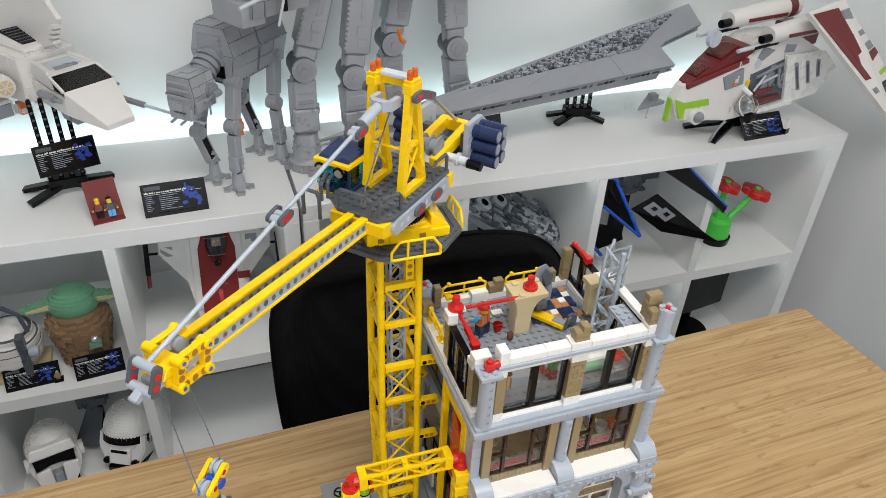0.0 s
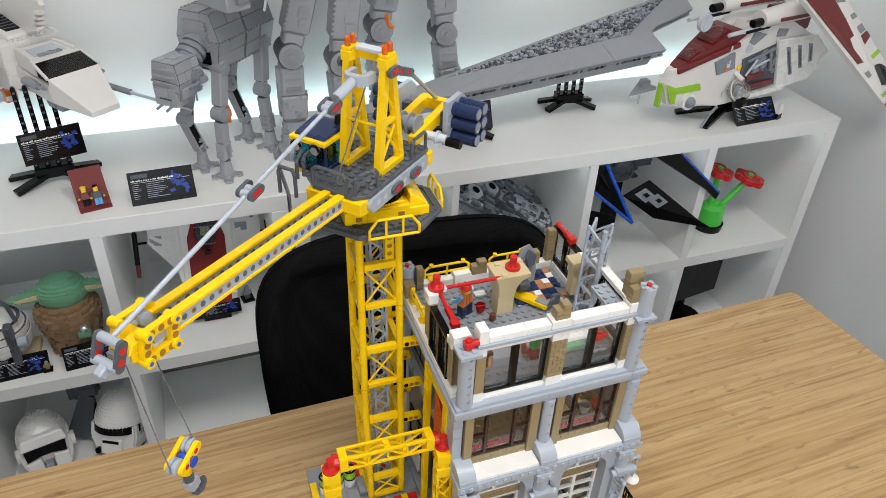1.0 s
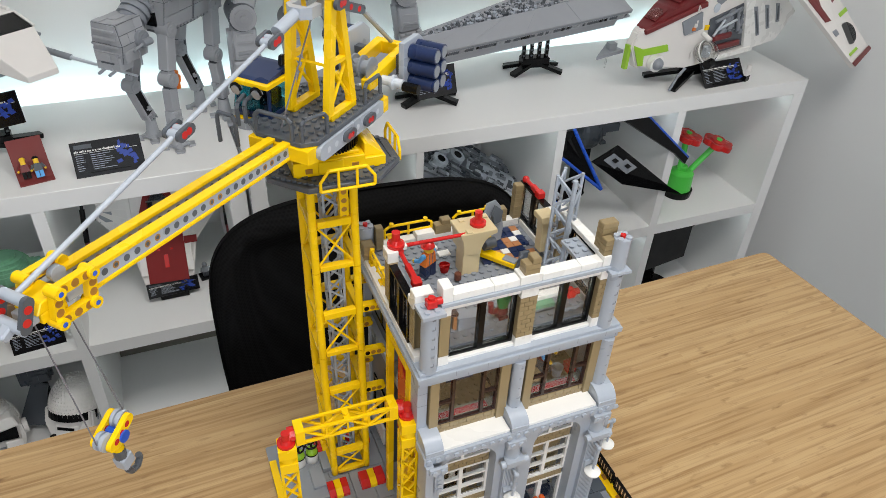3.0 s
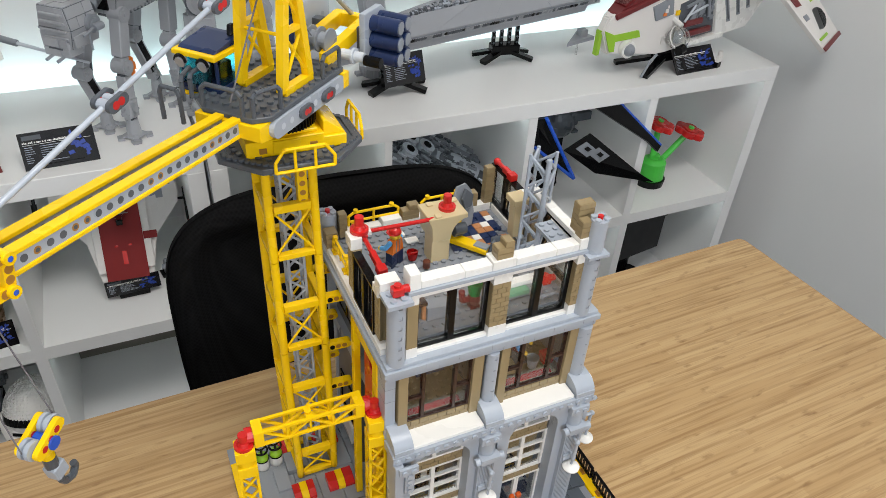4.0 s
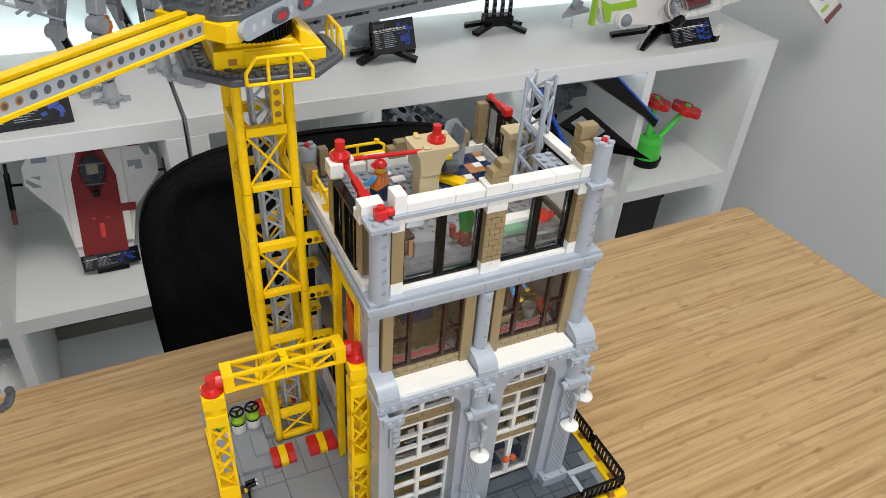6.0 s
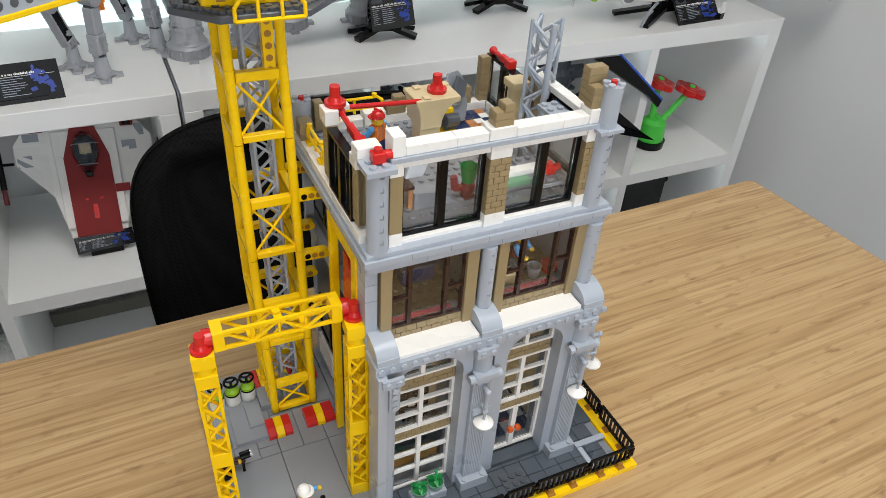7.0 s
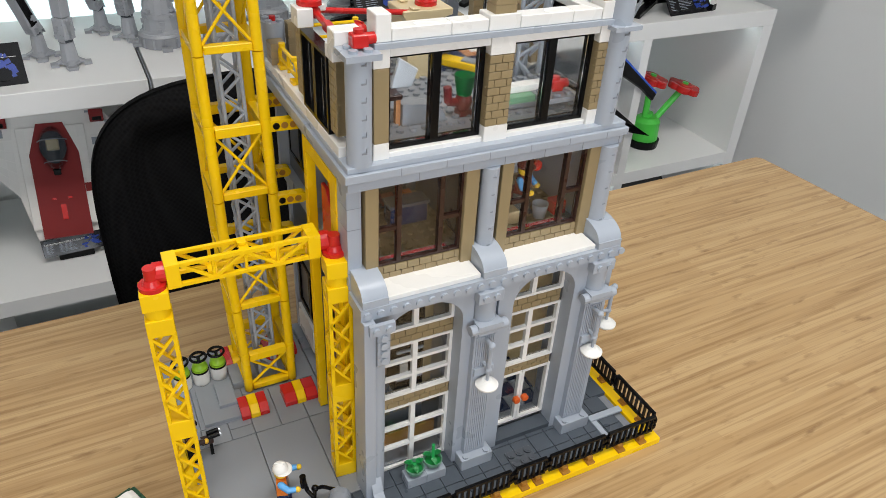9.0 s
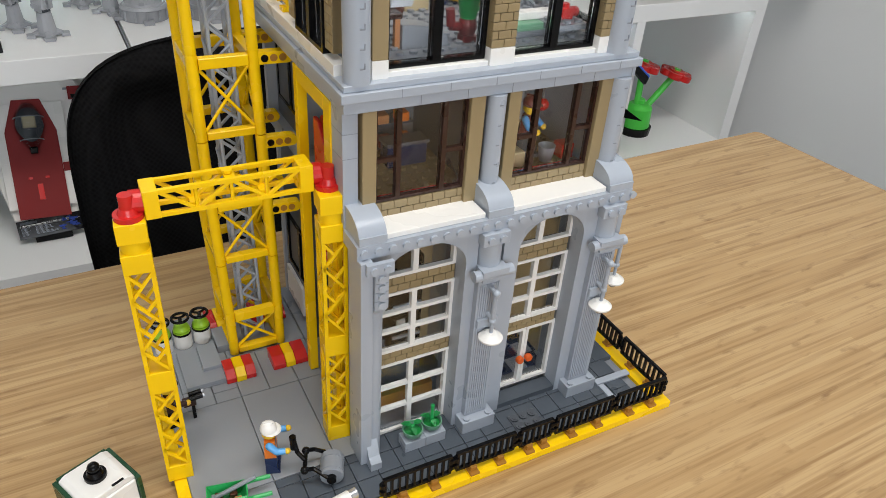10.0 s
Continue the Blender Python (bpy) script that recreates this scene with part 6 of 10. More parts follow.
        for k in range(4):
            a = radians(45 + 90 * k)
            c = Vector((ankle.x + foot_r * math.cos(a), ankle.y + foot_r * math.sin(a), 0))
            prism(bm, [(c.x + foot_r * 0.46 * math.cos(t), c.y + foot_r * 0.46 * math.sin(t)) for t in (a - 2.0, a - 0.75, a + 0.75, a + 2.0)], "z", 0.0, foot_r * 0.20)
            obox(bm, Vector((ankle.x + foot_r * 0.62 * math.cos(a), ankle.y + foot_r * 0.62 * math.sin(a), foot_r * 0.34)), Vector((math.cos(a), math.sin(a), -0.5)) * foot_r * 0.34, Vector((-math.sin(a), math.cos(a), 0)) * foot_r * 0.20, Vector((0, 0, foot_r * 0.10)))
    part("foot", bm, mat, parent, m=m)


# smaller four-legged walker
wk = thing("walker_model", (-0.12, 0.93, TOPZ), "grey four-legged walker model on the shelf top", "toy model", "walker models")
M = frame_at(-0.120, 0.930, TOPZ, -133)
leg(wk, M, (0.052, 0.031, 0.205), (0.068, 0.031, 0.125), (0.072, 0.031, 0.035), 0.0115, 0.021, WALKER, 1)
leg(wk, M, (0.052, -0.031, 0.195), (0.090, -0.031, 0.110), (0.062, -0.031, 0.035), 0.0105, 0.021, WALKER, 2, bare=True)
leg(wk, M, (-0.070, 0.031, 0.215), (-0.058, 0.031, 0.125), (-0.068, 0.031, 0.035), 0.0115, 0.021, WALKER, 3)
leg(wk, M, (-0.070, -0.031, 0.210), (-0.040, -0.031, 0.130), (-0.078, -0.031, 0.035), 0.0105, 0.021, WALKER, 4, bare=True)
# Dark core and hull sections put shade colour into the plate seams.
part("body_core", box(B(), -0.088, 0.054, -0.030, 0.030, 0.210, 0.288), DGREY, wk, m=M)
for x0, x1, sd in ((-0.012, 0.060, 5), (-0.096, -0.017, 6)):
    sec = part("body", hexhull(B(), x0, x1, 0.034, 0.0445, 0.030, 0.204, 0.252, 0.298), DGREY, wk, "grey hull section, darkened to shade the plate seams", m=M)
    part("plating", hexplates(B(), x0, x1, 0.034, 0.0445, 0.030, 0.204, 0.252, 0.298, 2, sd, 0.0018), WALKER, sec, "fitted grey plates", m=M)["kind"] = "stuff"
part("front_plate", bevelled(prism(B(), [(-0.024, 0.236), (0.024, 0.236), (0.020, 0.286), (-0.020, 0.286)], "x", 0.0615, 0.0665), 0.0008), WALKER, wk, m=M)
part("front_slot", box(B(), 0.0606, 0.0640, -0.024, 0.024, 0.2120, 0.2350), BLACK, wk, m=M)
bm = B()
for k in range(17):
    x = -0.092 + 0.009 * k
    for sg in (-1, 1):
        for y, z in ((0.0300, 0.2990), (0.0465, 0.2525), (0.0350, 0.2035)):
            obox(bm, Vector((x, sg * y, z)), Vector((0.0022, 0, 0)), Vector((0, 0.0018, 0)), Vector((0, 0, 0.0018)))
for k in range(6):
    for sg in (-1, 1):
        obox(bm, Vector((0.0640, sg * (0.0235 - 0.0006 * k), 0.238 + 0.009 * k)), Vector((0.0030, 0, 0)), Vector((0, 0.0020, 0)), Vector((0, 0, 0.0024)))
part("edge_studs", bm, WALKER, wk, "small studs along the hull edges", m=M)["kind"] = "stuff"
part("belly_works", greeble(B(), -0.080, 0.050, -0.026, 0.026, 0.196, 0.206, 40, 57, 0.003), DGREY, wk, "dark grey underside works", m=M)["kind"] = "stuff"
bm = B()
rod(bm, (0.058, 0, 0.250), (0.098, 0, 0.225), 0.019, 18)
for k in range(3):
    rod(bm, (0.064 + 0.010 * k, 0, 0.2465 - 0.0063 * k), (0.070 + 0.010 * k, 0, 0.2427 - 0.0063 * k), 0.0235, 20)
part("neck", bm, MIDGREY, wk, m=M, smooth=True)
bm = B()
hexhull(bm, 0.094, 0.150, 0.024, 0.0285, 0.0225, 0.180, 0.208, 0.240)
# Head base is dark grey so its open plate seams look shaded.
part("head", bm, DGREY, wk, m=M)
part("chin", bevelled(box(B(), 0.128, 0.156, -0.022, 0.022, 0.168, 0.190), 0.0012), WALKER, wk, m=M)
bm = hexplates(B(), 0.095, 0.150, 0.024, 0.0285, 0.0225, 0.180, 0.208, 0.240, 3, 66, 0.0016)
panel_grid(bm, [(0.156, -0.022, 0.168), (0.156, 0.022, 0.168), (0.156, 0.022, 0.196), (0.156, -0.022, 0.196)], 3, 2, 68, 0.0014)
part("plating", bm, WALKER, wk, "fitted grey plates", m=M)["kind"] = "stuff"
part("viewport", box(B(), 0.1516, 0.1530, -0.020, 0.020, 0.2045, 0.2085), BLACK, wk, m=M)
part("chin_slot", box(B(), 0.1562, 0.1580, -0.012, 0.012, 0.1795, 0.1815), DGREY, wk, m=M)
for k in range(4):
    z = 0.1930 + 0.0115 * k
    part("face_ridge", bevelled(box(B(), 0.1506, 0.1545, -0.0235 + 0.001 * k, 0.0235 - 0.001 * k, z, z + 0.0040), 0.0006), WALKER, wk, m=M)
for sg in (-1, 1):
    part("cheek_block", bevelled(box(B(), 0.120, 0.149, *sorted((sg * 0.0275, sg * 0.0315)), 0.182, 0.200), 0.0008), WALKER, wk, m=M)
for sg in (-1, 1):
    part("head_disc", rod(rod(B(), (0.108, sg * 0.0275, 0.208), (0.108, sg * 0.0335, 0.208), 0.014, 18), (0.108, sg * 0.0335, 0.208), (0.108, sg * 0.0360, 0.208), 0.009, 14), MIDGREY, wk, m=M, smooth=True)
for y in (-0.040, 0.040):
    g = rod(B(), (0.100, y, 0.205), (0.118, y, 0.205), 0.006, 10)
    rod(g, (0.118, y, 0.205), (0.140, y, 0.200), 0.0022, 8)
    rod(g, (0.128, y, 0.203), (0.128, y, 0.175), 0.0016, 8)
    rod(g, (0.105, y * 0.6, 0.205), (0.105, y, 0.205), 0.003, 8)
    part("gun", g, MIDGREY, wk, m=M, smooth=True)
for y in (-0.010, 0.010):
    part("chin_gun", rod(B(), (0.150, y, 0.170), (0.170, y, 0.166), 0.0025, 8), MIDGREY, wk, m=M, smooth=True)
doll = B()
box(doll, -0.004, 0.004, -0.003, 0.003, 0.0, 0.012)
box(doll, -0.006, 0.006, -0.004, 0.004, 0.012, 0.024)
ball(doll, (0, 0, 0.029), 0.005)
part("hanging_doll", doll, ORANGE, None, m=frame_at(-0.129, 0.884, 0.880, 20))
tagged(bpy.data.objects["hanging_doll"], "tiny orange toy figure hung on a thread", "toy figure")

# large walker, its body above the shelf
bw = thing("walker_model", (0.15, 0.95, TOPZ), "large grey four-legged walker model with thick legs", "toy model", "walker models")
for k, (fx, fy, tx, ty, kz) in enumerate(((-0.006, 0.915, 0.050, 0.925, 0.205), (0.092, 0.900, 0.112, 0.905, 0.190), (0.190, 1.000, 0.215, 0.985, 0.215), (0.338, 0.992, 0.300, 0.980, 0.200))):
    kx = fx + (tx - fx) * 0.25 - 0.012
    leg(bw, Matrix.Translation((0, 0, TOPZ)), (tx, ty, 0.400), (kx, (fy + ty) / 2, kz), (fx, fy, 0.075), 0.0260, 0.0360, WALKER, 20 + k, True)
bm = B()
tapered(bm, 0.00, 0.40, 0.86, 1.07, TOPZ + 0.395, TOPZ + 0.50, 1.06)
tapered(bm, -0.01, 0.41, 0.855, 1.075, TOPZ + 0.50, TOPZ + 0.60, 0.8)
part("body", bm, WALKER, bw)
BWM = Matrix.Translation((0.2, 0.965, TOPZ))
part("plating", hexplates(B(), -0.198, 0.198, 0.104, 0.112, 0.090, 0.396, 0.50, 0.598, 9, 30, 0.004), WALKER, bw, "fitted grey plates", m=BWM)["kind"] = "stuff"
part("belly_works", greeble(B(), -0.17, 0.17, -0.08, 0.08, 0.375, 0.398, 120, 33, 0.006), MIDGREY, bw, "grey underside works", m=BWM)["kind"] = "stuff"
M = frame_at(-0.068, 0.850, 1.121, -150)
bm = hexhull(B(), -0.055, 0.060, 0.046, 0.052, 0.042, 0.0, 0.05, 0.10)
# Dark base paints shade into the gaps between the head's plates.
part("head", bm, DGREY, bw, m=M)
part("chin", bevelled(box(B(), 0.03, 0.075, -0.040, 0.040, -0.014, 0.025), 0.002), WALKER, bw, m=M)
part("neck", rod(B(), (-0.05, 0, 0.05), (-0.14, 0.01, 0.07), 0.045, 18), WALKER, bw, m=M, smooth=True)
part("plating", hexplates(B(), -0.054, 0.060, 0.046, 0.052, 0.042, 0.0, 0.05, 0.10, 5, 31, 0.0024), WALKER, bw, "fitted grey plates", m=M)["kind"] = "stuff"
part("head_seam", box(B(), -0.004, 0.002, -0.0540, 0.0540, 0.004, 0.050), BLACK, bw, m=M)
part("brow_slot", box(B(), 0.0615, 0.0640, -0.038, 0.038, 0.052, 0.060), BLACK, bw, m=M)
part("viewport", box(B(), 0.0615, 0.0650, -0.030, 0.030, 0.035, 0.05), DRED, bw, m=M)
for y in (-0.072, 0.072):
    g = rod(B(), (-0.01, y, 0.045), (0.030, y, 0.045), 0.0075, 12)
    rod(g, (0.030, y, 0.045), (0.100, y, 0.030), 0.0034, 10)
    rod(g, (0.012, y, 0.043), (0.030, y, -0.010), 0.0022, 8)
    part("gun", g, PALEGREY, bw, m=M, smooth=True)
part("hanging_doll", chain(ball(B(), (0.176, 0.90, 1.047), 0.0050), [(0.176, 0.90, 1.043), (0.180, 0.90, 1.030), (0.188, 0.90, 1.025)], 0.0038), ORANGE, None)
tagged(bpy.data.objects["hanging_doll.001"], "tiny orange and blue toy figure on a thread", "toy figure")

# long wedge-shaped starship, its deck tipped towards the room
T0, NS, NT, EA = Vector((0.0, 0.800, 0.8922)), Vector((0.787, 0.877, 0.940)), Vector((0.775, 0.927, 0.964)), Vector((0.793, 0.938, 0.970))
FR, F2, AP, CN, CF = Vector((0.909, 0.975, 0.990)), Vector((0.907, 1.032, 1.019)), Vector((0.290, 0.868, 0.9303)), Vector((0.714, 0.924, 0.962)), Vector((0.848, 1.009, 1.007))
UPN = (NS - T0).cross(F2 - T0).normalized()
UPN = UPN if UPN.z > 0 else -UPN
dr = thing("starship_model", (0.55, 0.95, TOPZ), "long grey wedge starship model on black stands", "toy model")
# Mid grey under the lighter plates colours their open seams as shaded.
part("hull_edge", slab(B(), [q for q in (T0, NS, NT, EA, FR, F2)], 0.004), MIDGREY, dr)
part("lower_hull", slab(B(), [q - UPN * 0.013 for q in (T0, NS, NT, EA, FR, F2)], 0.004), DREAD, dr)
part("keel", slab(B(), [q - UPN * 0.0171 for q in (T0.lerp(NS, 0.2), T0.lerp(NS, 0.96), NT, T0.lerp(F2, 0.9), T0.lerp(F2, 0.2))], 0.016), DREAD, dr)
for a0, a1, b0, b1 in ((T0, NS, AP, CN), (F2, T0, CF, AP)):
    for k in range(6):
        f0, f1 = k / 6 + 0.0006, (k + 1) / 6 - 0.0006
        q = [a0.lerp(a1, f0), a0.lerp(a1, f1), b0.lerp(b1, f1), b0.lerp(b1, f0)]
        if a0 is T0:
            q[2], q[3] = q[1].lerp(b0.lerp(b1, f1), 0.985), q[0].lerp(b0.lerp(b1, f0), 0.985)
        bm = B()
        plate(bm, [p + UPN * 0.0006 for p in q], 0.0028)
        part("upper_plate", bm, DREAD, dr, "smooth grey hull plate")
part("stern_plate", slab(B(), [q + UPN * 0.0030 for q in (CN.lerp(NS, 0.04), NS, NT, EA, FR, F2, CF)], 0.0025), DREAD, dr, "smooth grey stern plate")
rnd = random.Random(77)
bm = B()
ad = (CN - AP).normalized()
for i in range(1500):
    f, g = math.sqrt(rnd.random()), rnd.random()
    c = AP.lerp(CN, f).lerp(AP.lerp(CF, f), g)
    rise = (1 - abs(g - 0.5) * 1.5) * f
    along = ad if rnd.random() < 0.6 else (CF - AP).normalized()
    ac = UPN.cross(along)
    a, b2 = rnd.uniform(0.0015, 0.0065) * (0.5 + 0.5 * f), rnd.uniform(0.0012, 0.0032)
    h = rnd.uniform(0.001, 0.010) * (0.3 + 0.9 * max(0.0, rise)) + 0.004
    obox(bm, c + UPN * (h / 2 - 0.001), along * a, ac * b2, UPN * h / 2, rnd.choice((0, 0, 1, 1, 2, 2, 3)))
part("spine_block", bm, (WALKER, MIDGREY, DGREY, GREY), dr, "crowded small grey blocks along the spine")["kind"] = "stuff"
bm = B()
for k in range(120):
    p = T0.lerp(NS, 0.03 + k * 0.0080) - UPN * 0.0085
    dark = (k // 7) % 2
    obox(bm, p + Vector((0, rnd.uniform(0.001, 0.003), 0)), (NS - T0).normalized() * 0.0028, Vector((0, 0.003, 0)), UPN * 0.0042, rnd.choice((1, 1, 2)) if dark else rnd.choice((0, 0, 1)))
for k in range(150):
    p = T0.lerp(NS, 0.03 + k * 0.0064)
    obox(bm, p - UPN * 0.0042, (NS - T0).normalized() * 0.0016, Vector((0, 0.0016, 0)), UPN * 0.0006, 0)
    obox(bm, p - UPN * 0.0127, (NS - T0).normalized() * 0.0018, Vector((0, 0.0020, 0)), UPN * 0.0008, 0)
part("edge_block", bm, (WALKER, DGREY, BLACK), dr, "small blocks between the hull plates")["kind"] = "stuff"
display_stand(0.345, 0.905, TOPZ, -8, 0.066, 0.070, "black spread-leg stand under the starship")
display_stand(0.630, 0.985, TOPZ, -8, 0.105, 0.072, "black spread-leg stand under the starship")
plaque("plaque", frame_at(0.350, 0.862, TOPZ + 0.028, 10), 0.090, 0.058, 18, "black plate with blue drawing on the stand", 3)
sm = thing("small_starship", (0.790, 0.985, TOPZ + 0.03), "tiny grey wedge spaceship on a clear rod", "toy model")
bm = B()
slab(bm, [(0.755, 0.93, TOPZ + 0.040), (0.835, 0.945, TOPZ + 0.043), (0.815, 0.985, TOPZ + 0.046)], 0.008)
box(bm, 0.800, 0.818, 0.948, 0.965, TOPZ + 0.042, TOPZ + 0.058)
part("hull", bm, DREAD, sm)
part("rod", rod(B(), (0.80, 0.955, TOPZ), (0.80, 0.955, TOPZ + 0.036), 0.002, 8), GLASS, sm)

# white and dark red gunship
gs = thing("gunship_model", (0.97, 0.87, TOPZ), "white and dark red gunship model with lime stripes", "toy model")
M = frame_at(1.005, 0.872, TOPZ + 0.006, 12) @ Matrix.Scale(0.89, 4)


def cut_up(bm):
    """Extra cross cuts along the nose."""
    for k in range(6):
        bmesh.ops.bisect_plane(bm, geom=bm.verts[:] + bm.edges[:] + bm.faces[:], plane_co=(-0.10 - 0.03 * k, 0, 0), plane_no=(1, 0, 0))
    return bm


def pointed(bm):
    """Draw the nose in towards its tip."""
    for v in bm.verts:
        if v.co.x < -0.10:
            v.co.y *= 1 - 0.80 * min(1.0, (-0.10 - v.co.x) / 0.19) ** 1.2
    return bm


SIDE = [(-0.262, 0.062), (-0.290, 0.118), (-0.278, 0.148), (-0.150, 0.182), (-0.085, 0.222), (-0.060, 0.236), (0.070, 0.232), (0.180, 0.180), (0.250, 0.128), (0.192, 0.062), (0.020, 0.052), (-0.130, 0.046)]
for y0, y1 in ((0.014, 0.050), (-0.050, -0.014)):
    part("fuselage", pointed(bevelled(cut_up(prism(B(), SIDE, "y", y0, y1)), 0.003, 2)), IVORY, gs, m=M)
part("nose", bevelled(prism(B(), [(-0.266, 0.058), (-0.296, 0.116), (-0.282, 0.146), (-0.150, 0.180), (-0.080, 0.215), (-0.080, 0.050), (-0.140, 0.044)], "y", -0.0110, 0.0110), 0.003, 2), IVORY, gs, m=M)
part("roof", bevelled(prism(B(), [(-0.079, 0.200), (-0.060, 0.240), (0.070, 0.238), (0.185, 0.184), (0.252, 0.130), (0.10, 0.150)], "y", -0.0138, 0.0138), 0.002), IVORY, gs, m=M)
plating(gs, M, (-0.150, 0.050, -0.0502, 0.0502, 0.060, 0.215), 60, 43, 0.0010, IVORY)["label"] = "small white plates"
# Flat plate on the closed hull, its dark colour painting the bay's shade.
part("door_bay", prism(B(), [(-0.088, 0.160), (0.040, 0.184), (0.090, 0.072), (-0.030, 0.068), (-0.080, 0.112)], "y", -0.0530, -0.0502), DGREY, gs, "dark grey plate coloured as the shaded open side bay", m=M)
part("bay_frame", prism(B(), [(-0.020, 0.172), (-0.005, 0.174), (-0.030, 0.110), (-0.045, 0.112)], "y", -0.0560, -0.0531), MIDGREY, gs, m=M)
part("bay_seat", bevelled(box(B(), -0.066, 0.000, -0.062, -0.0532, 0.104, 0.118), 0.002), DRED, gs, "dark red seat", m=M)
part("bay_seat", bevelled(box(B(), -0.052, 0.040, -0.062, -0.0532, 0.078, 0.092), 0.002), DRED, gs, "dark red seat", m=M)
for k, (xa, za, xb, zb, r) in enumerate(((-0.070, 0.152, 0.020, 0.172, 0.004), (-0.060, 0.130, 0.010, 0.146, 0.003), (0.004, 0.172, 0.022, 0.118, 0.004), (-0.070, 0.118, -0.040, 0.154, 0.003))):
    part("bay_tube", rod(B(), (xa, -0.0560 - 0.001 * k, za), (xb, -0.0560 - 0.001 * k, zb), r, 10), PALEGREY if k % 2 else MIDGREY, gs, m=M, smooth=True)
part("bay_works", greeble(B(), -0.035, 0.050, -0.0540, -0.0530, 0.100, 0.165, 40, 45, 0.003), MIDGREY, gs, "grey works inside the bay", m=M)["kind"] = "stuff"
part("bay_sill", bevelled(box(B(), -0.050, 0.095, -0.066, -0.0504, 0.056, 0.068), 0.001), WHITE, gs, m=M)
part("sliding_door", bevelled(prism(B(), [(0.020, 0.194), (0.176, 0.186), (0.246, 0.132), (0.192, 0.066), (0.066, 0.060)], "y", -0.0620, -0.0532), 0.001), WHITE, gs, "white sliding door", m=M)
for k in range(3):
    x = 0.056 + k * 0.045
    part("door_slot", prism(B(), [(x, 0.172 - k * 0.002), (x + 0.016, 0.170 - k * 0.002), (x + 0.058 - k * 0.010, 0.092 + k * 0.012), (x + 0.044 - k * 0.010, 0.092 + k * 0.012)], "y", -0.0630, -0.0622), MIDGREY, gs, m=M)
    part("door_grille", prism(B(), [(x + 0.010, 0.160), (x + 0.015, 0.160), (x + 0.050 - k * 0.010, 0.098 + k * 0.012), (x + 0.045 - k * 0.010, 0.098 + k * 0.012)], "y", -0.0640, -0.0631), DGREY, gs, m=M)
part("canopy", pointed(bevelled(cut_up(prism(B(), [(-0.276, 0.132), (-0.262, 0.154), (-0.196, 0.192), (-0.188, 0.194), (-0.122, 0.226), (-0.092, 0.228), (-0.084, 0.204), (-0.150, 0.176), (-0.240, 0.140)], "y", -0.046, 0.046)), 0.005, 2)), DRED, gs, "dark red cockpit hood", m=M)
for x, z, q in ((-0.222, 0.173, 0.72), (-0.150, 0.209, 1.0)):
    hood = M @ Matrix.Translation((x, 0, z)) @ Matrix.Rotation(radians(-28), 4, "Y") @ Matrix.Scale(q, 4)
    part("canopy_rim", bevelled(box(B(), -0.032, 0.032, -0.029, 0.029, -0.006, 0.009), 0.005, 2), DRED, gs, m=hood)
    part("canopy_glass", ball(B(), (0, 0, 0), 1.0, 20), HOODG, gs, "clear red canopy bubble", m=hood @ Matrix.Translation((0, 0, 0.007)) @ Matrix.Diagonal((0.027, 0.023, 0.014, 1)), smooth=True)
part("canopy_rail", bevelled(bar(B(), (-0.268, -0.016, 0.146), (-0.110, -0.050, 0.200), 0.010, 0.014), 0.003), DRED, gs, m=M)
part("grey_panel", pointed(prism(B(), [(-0.172, 0.162), (-0.122, 0.182), (-0.112, 0.142), (-0.158, 0.130)], "y", -0.0560, -0.0460)), MIDGREY, gs, m=M)
part("orange_tile", box(B(), -0.142, -0.132, -0.0510, -0.0470, 0.140, 0.148), ORANGE, gs, m=M)
part("yellow_tile", box(B(), -0.100, -0.088, -0.0545, -0.0504, 0.136, 0.147), YELLOW, gs, m=M)
part("roof_panel", prism(B(), [(-0.068, 0.226), (-0.020, 0.212), (-0.060, 0.190), (-0.080, 0.200)], "y", -0.0520, -0.0503), MIDGREY, gs, m=M)
part("roof_panel", prism(B(), [(0.020, 0.220), (0.060, 0.214), (0.055, 0.196), (0.018, 0.200)], "y", -0.0520, -0.0503), MIDGREY, gs, m=M)
part("roof_badge", rod(B(), (-0.072, -0.0520, 0.184), (-0.072, -0.0503, 0.184), 0.011, 16), PALEGREY, gs, m=M)
part("stripe", pointed(cut_up(prism(B(), [(-0.290, 0.118), (-0.262, 0.106), (-0.200, 0.112), (-0.194, 0.096), (-0.258, 0.090), (-0.256, 0.066), (-0.268, 0.066)], "y", -0.0560, -0.0503))), LIME, gs, "lime green nose stripe", m=M)
part("stripe", box(B(), -0.2990, -0.290, -0.006, 0.006, 0.060, 0.118), LIME, gs, "lime green nose stripe", m=M)
part("nose_ring", rod(B(), (-0.226, -0.026, 0.072), (-0.228, -0.040, 0.072), 0.020, 22), WHITE, gs, m=M, smooth=True)
part("nose_ball", ball(B(), (-0.228, -0.040, 0.072), 0.0145, 16), MIDGREY, gs, m=M, smooth=True)
bub = ball(B(), (-0.100, -0.074, 0.090), 0.027, 20)
bmesh.ops.solidify(bub, geom=bub.faces[:], thickness=0.0008)
part("gunner_bubble", bub, GLASS, gs, "clear round gunner's bubble", m=M, smooth=True)
ring = [(-0.100 + 0.0276 * math.cos(2 * math.pi * k / 20), -0.074 + 0.0276 * math.sin(2 * math.pi * k / 20) * 0.5, 0.090 + 0.0276 * math.sin(2 * math.pi * k / 20) * 0.87) for k in range(21)]
part("bubble_frame", chain(B(), ring, 0.0016, 6), WHITE, gs, m=M, smooth=True)
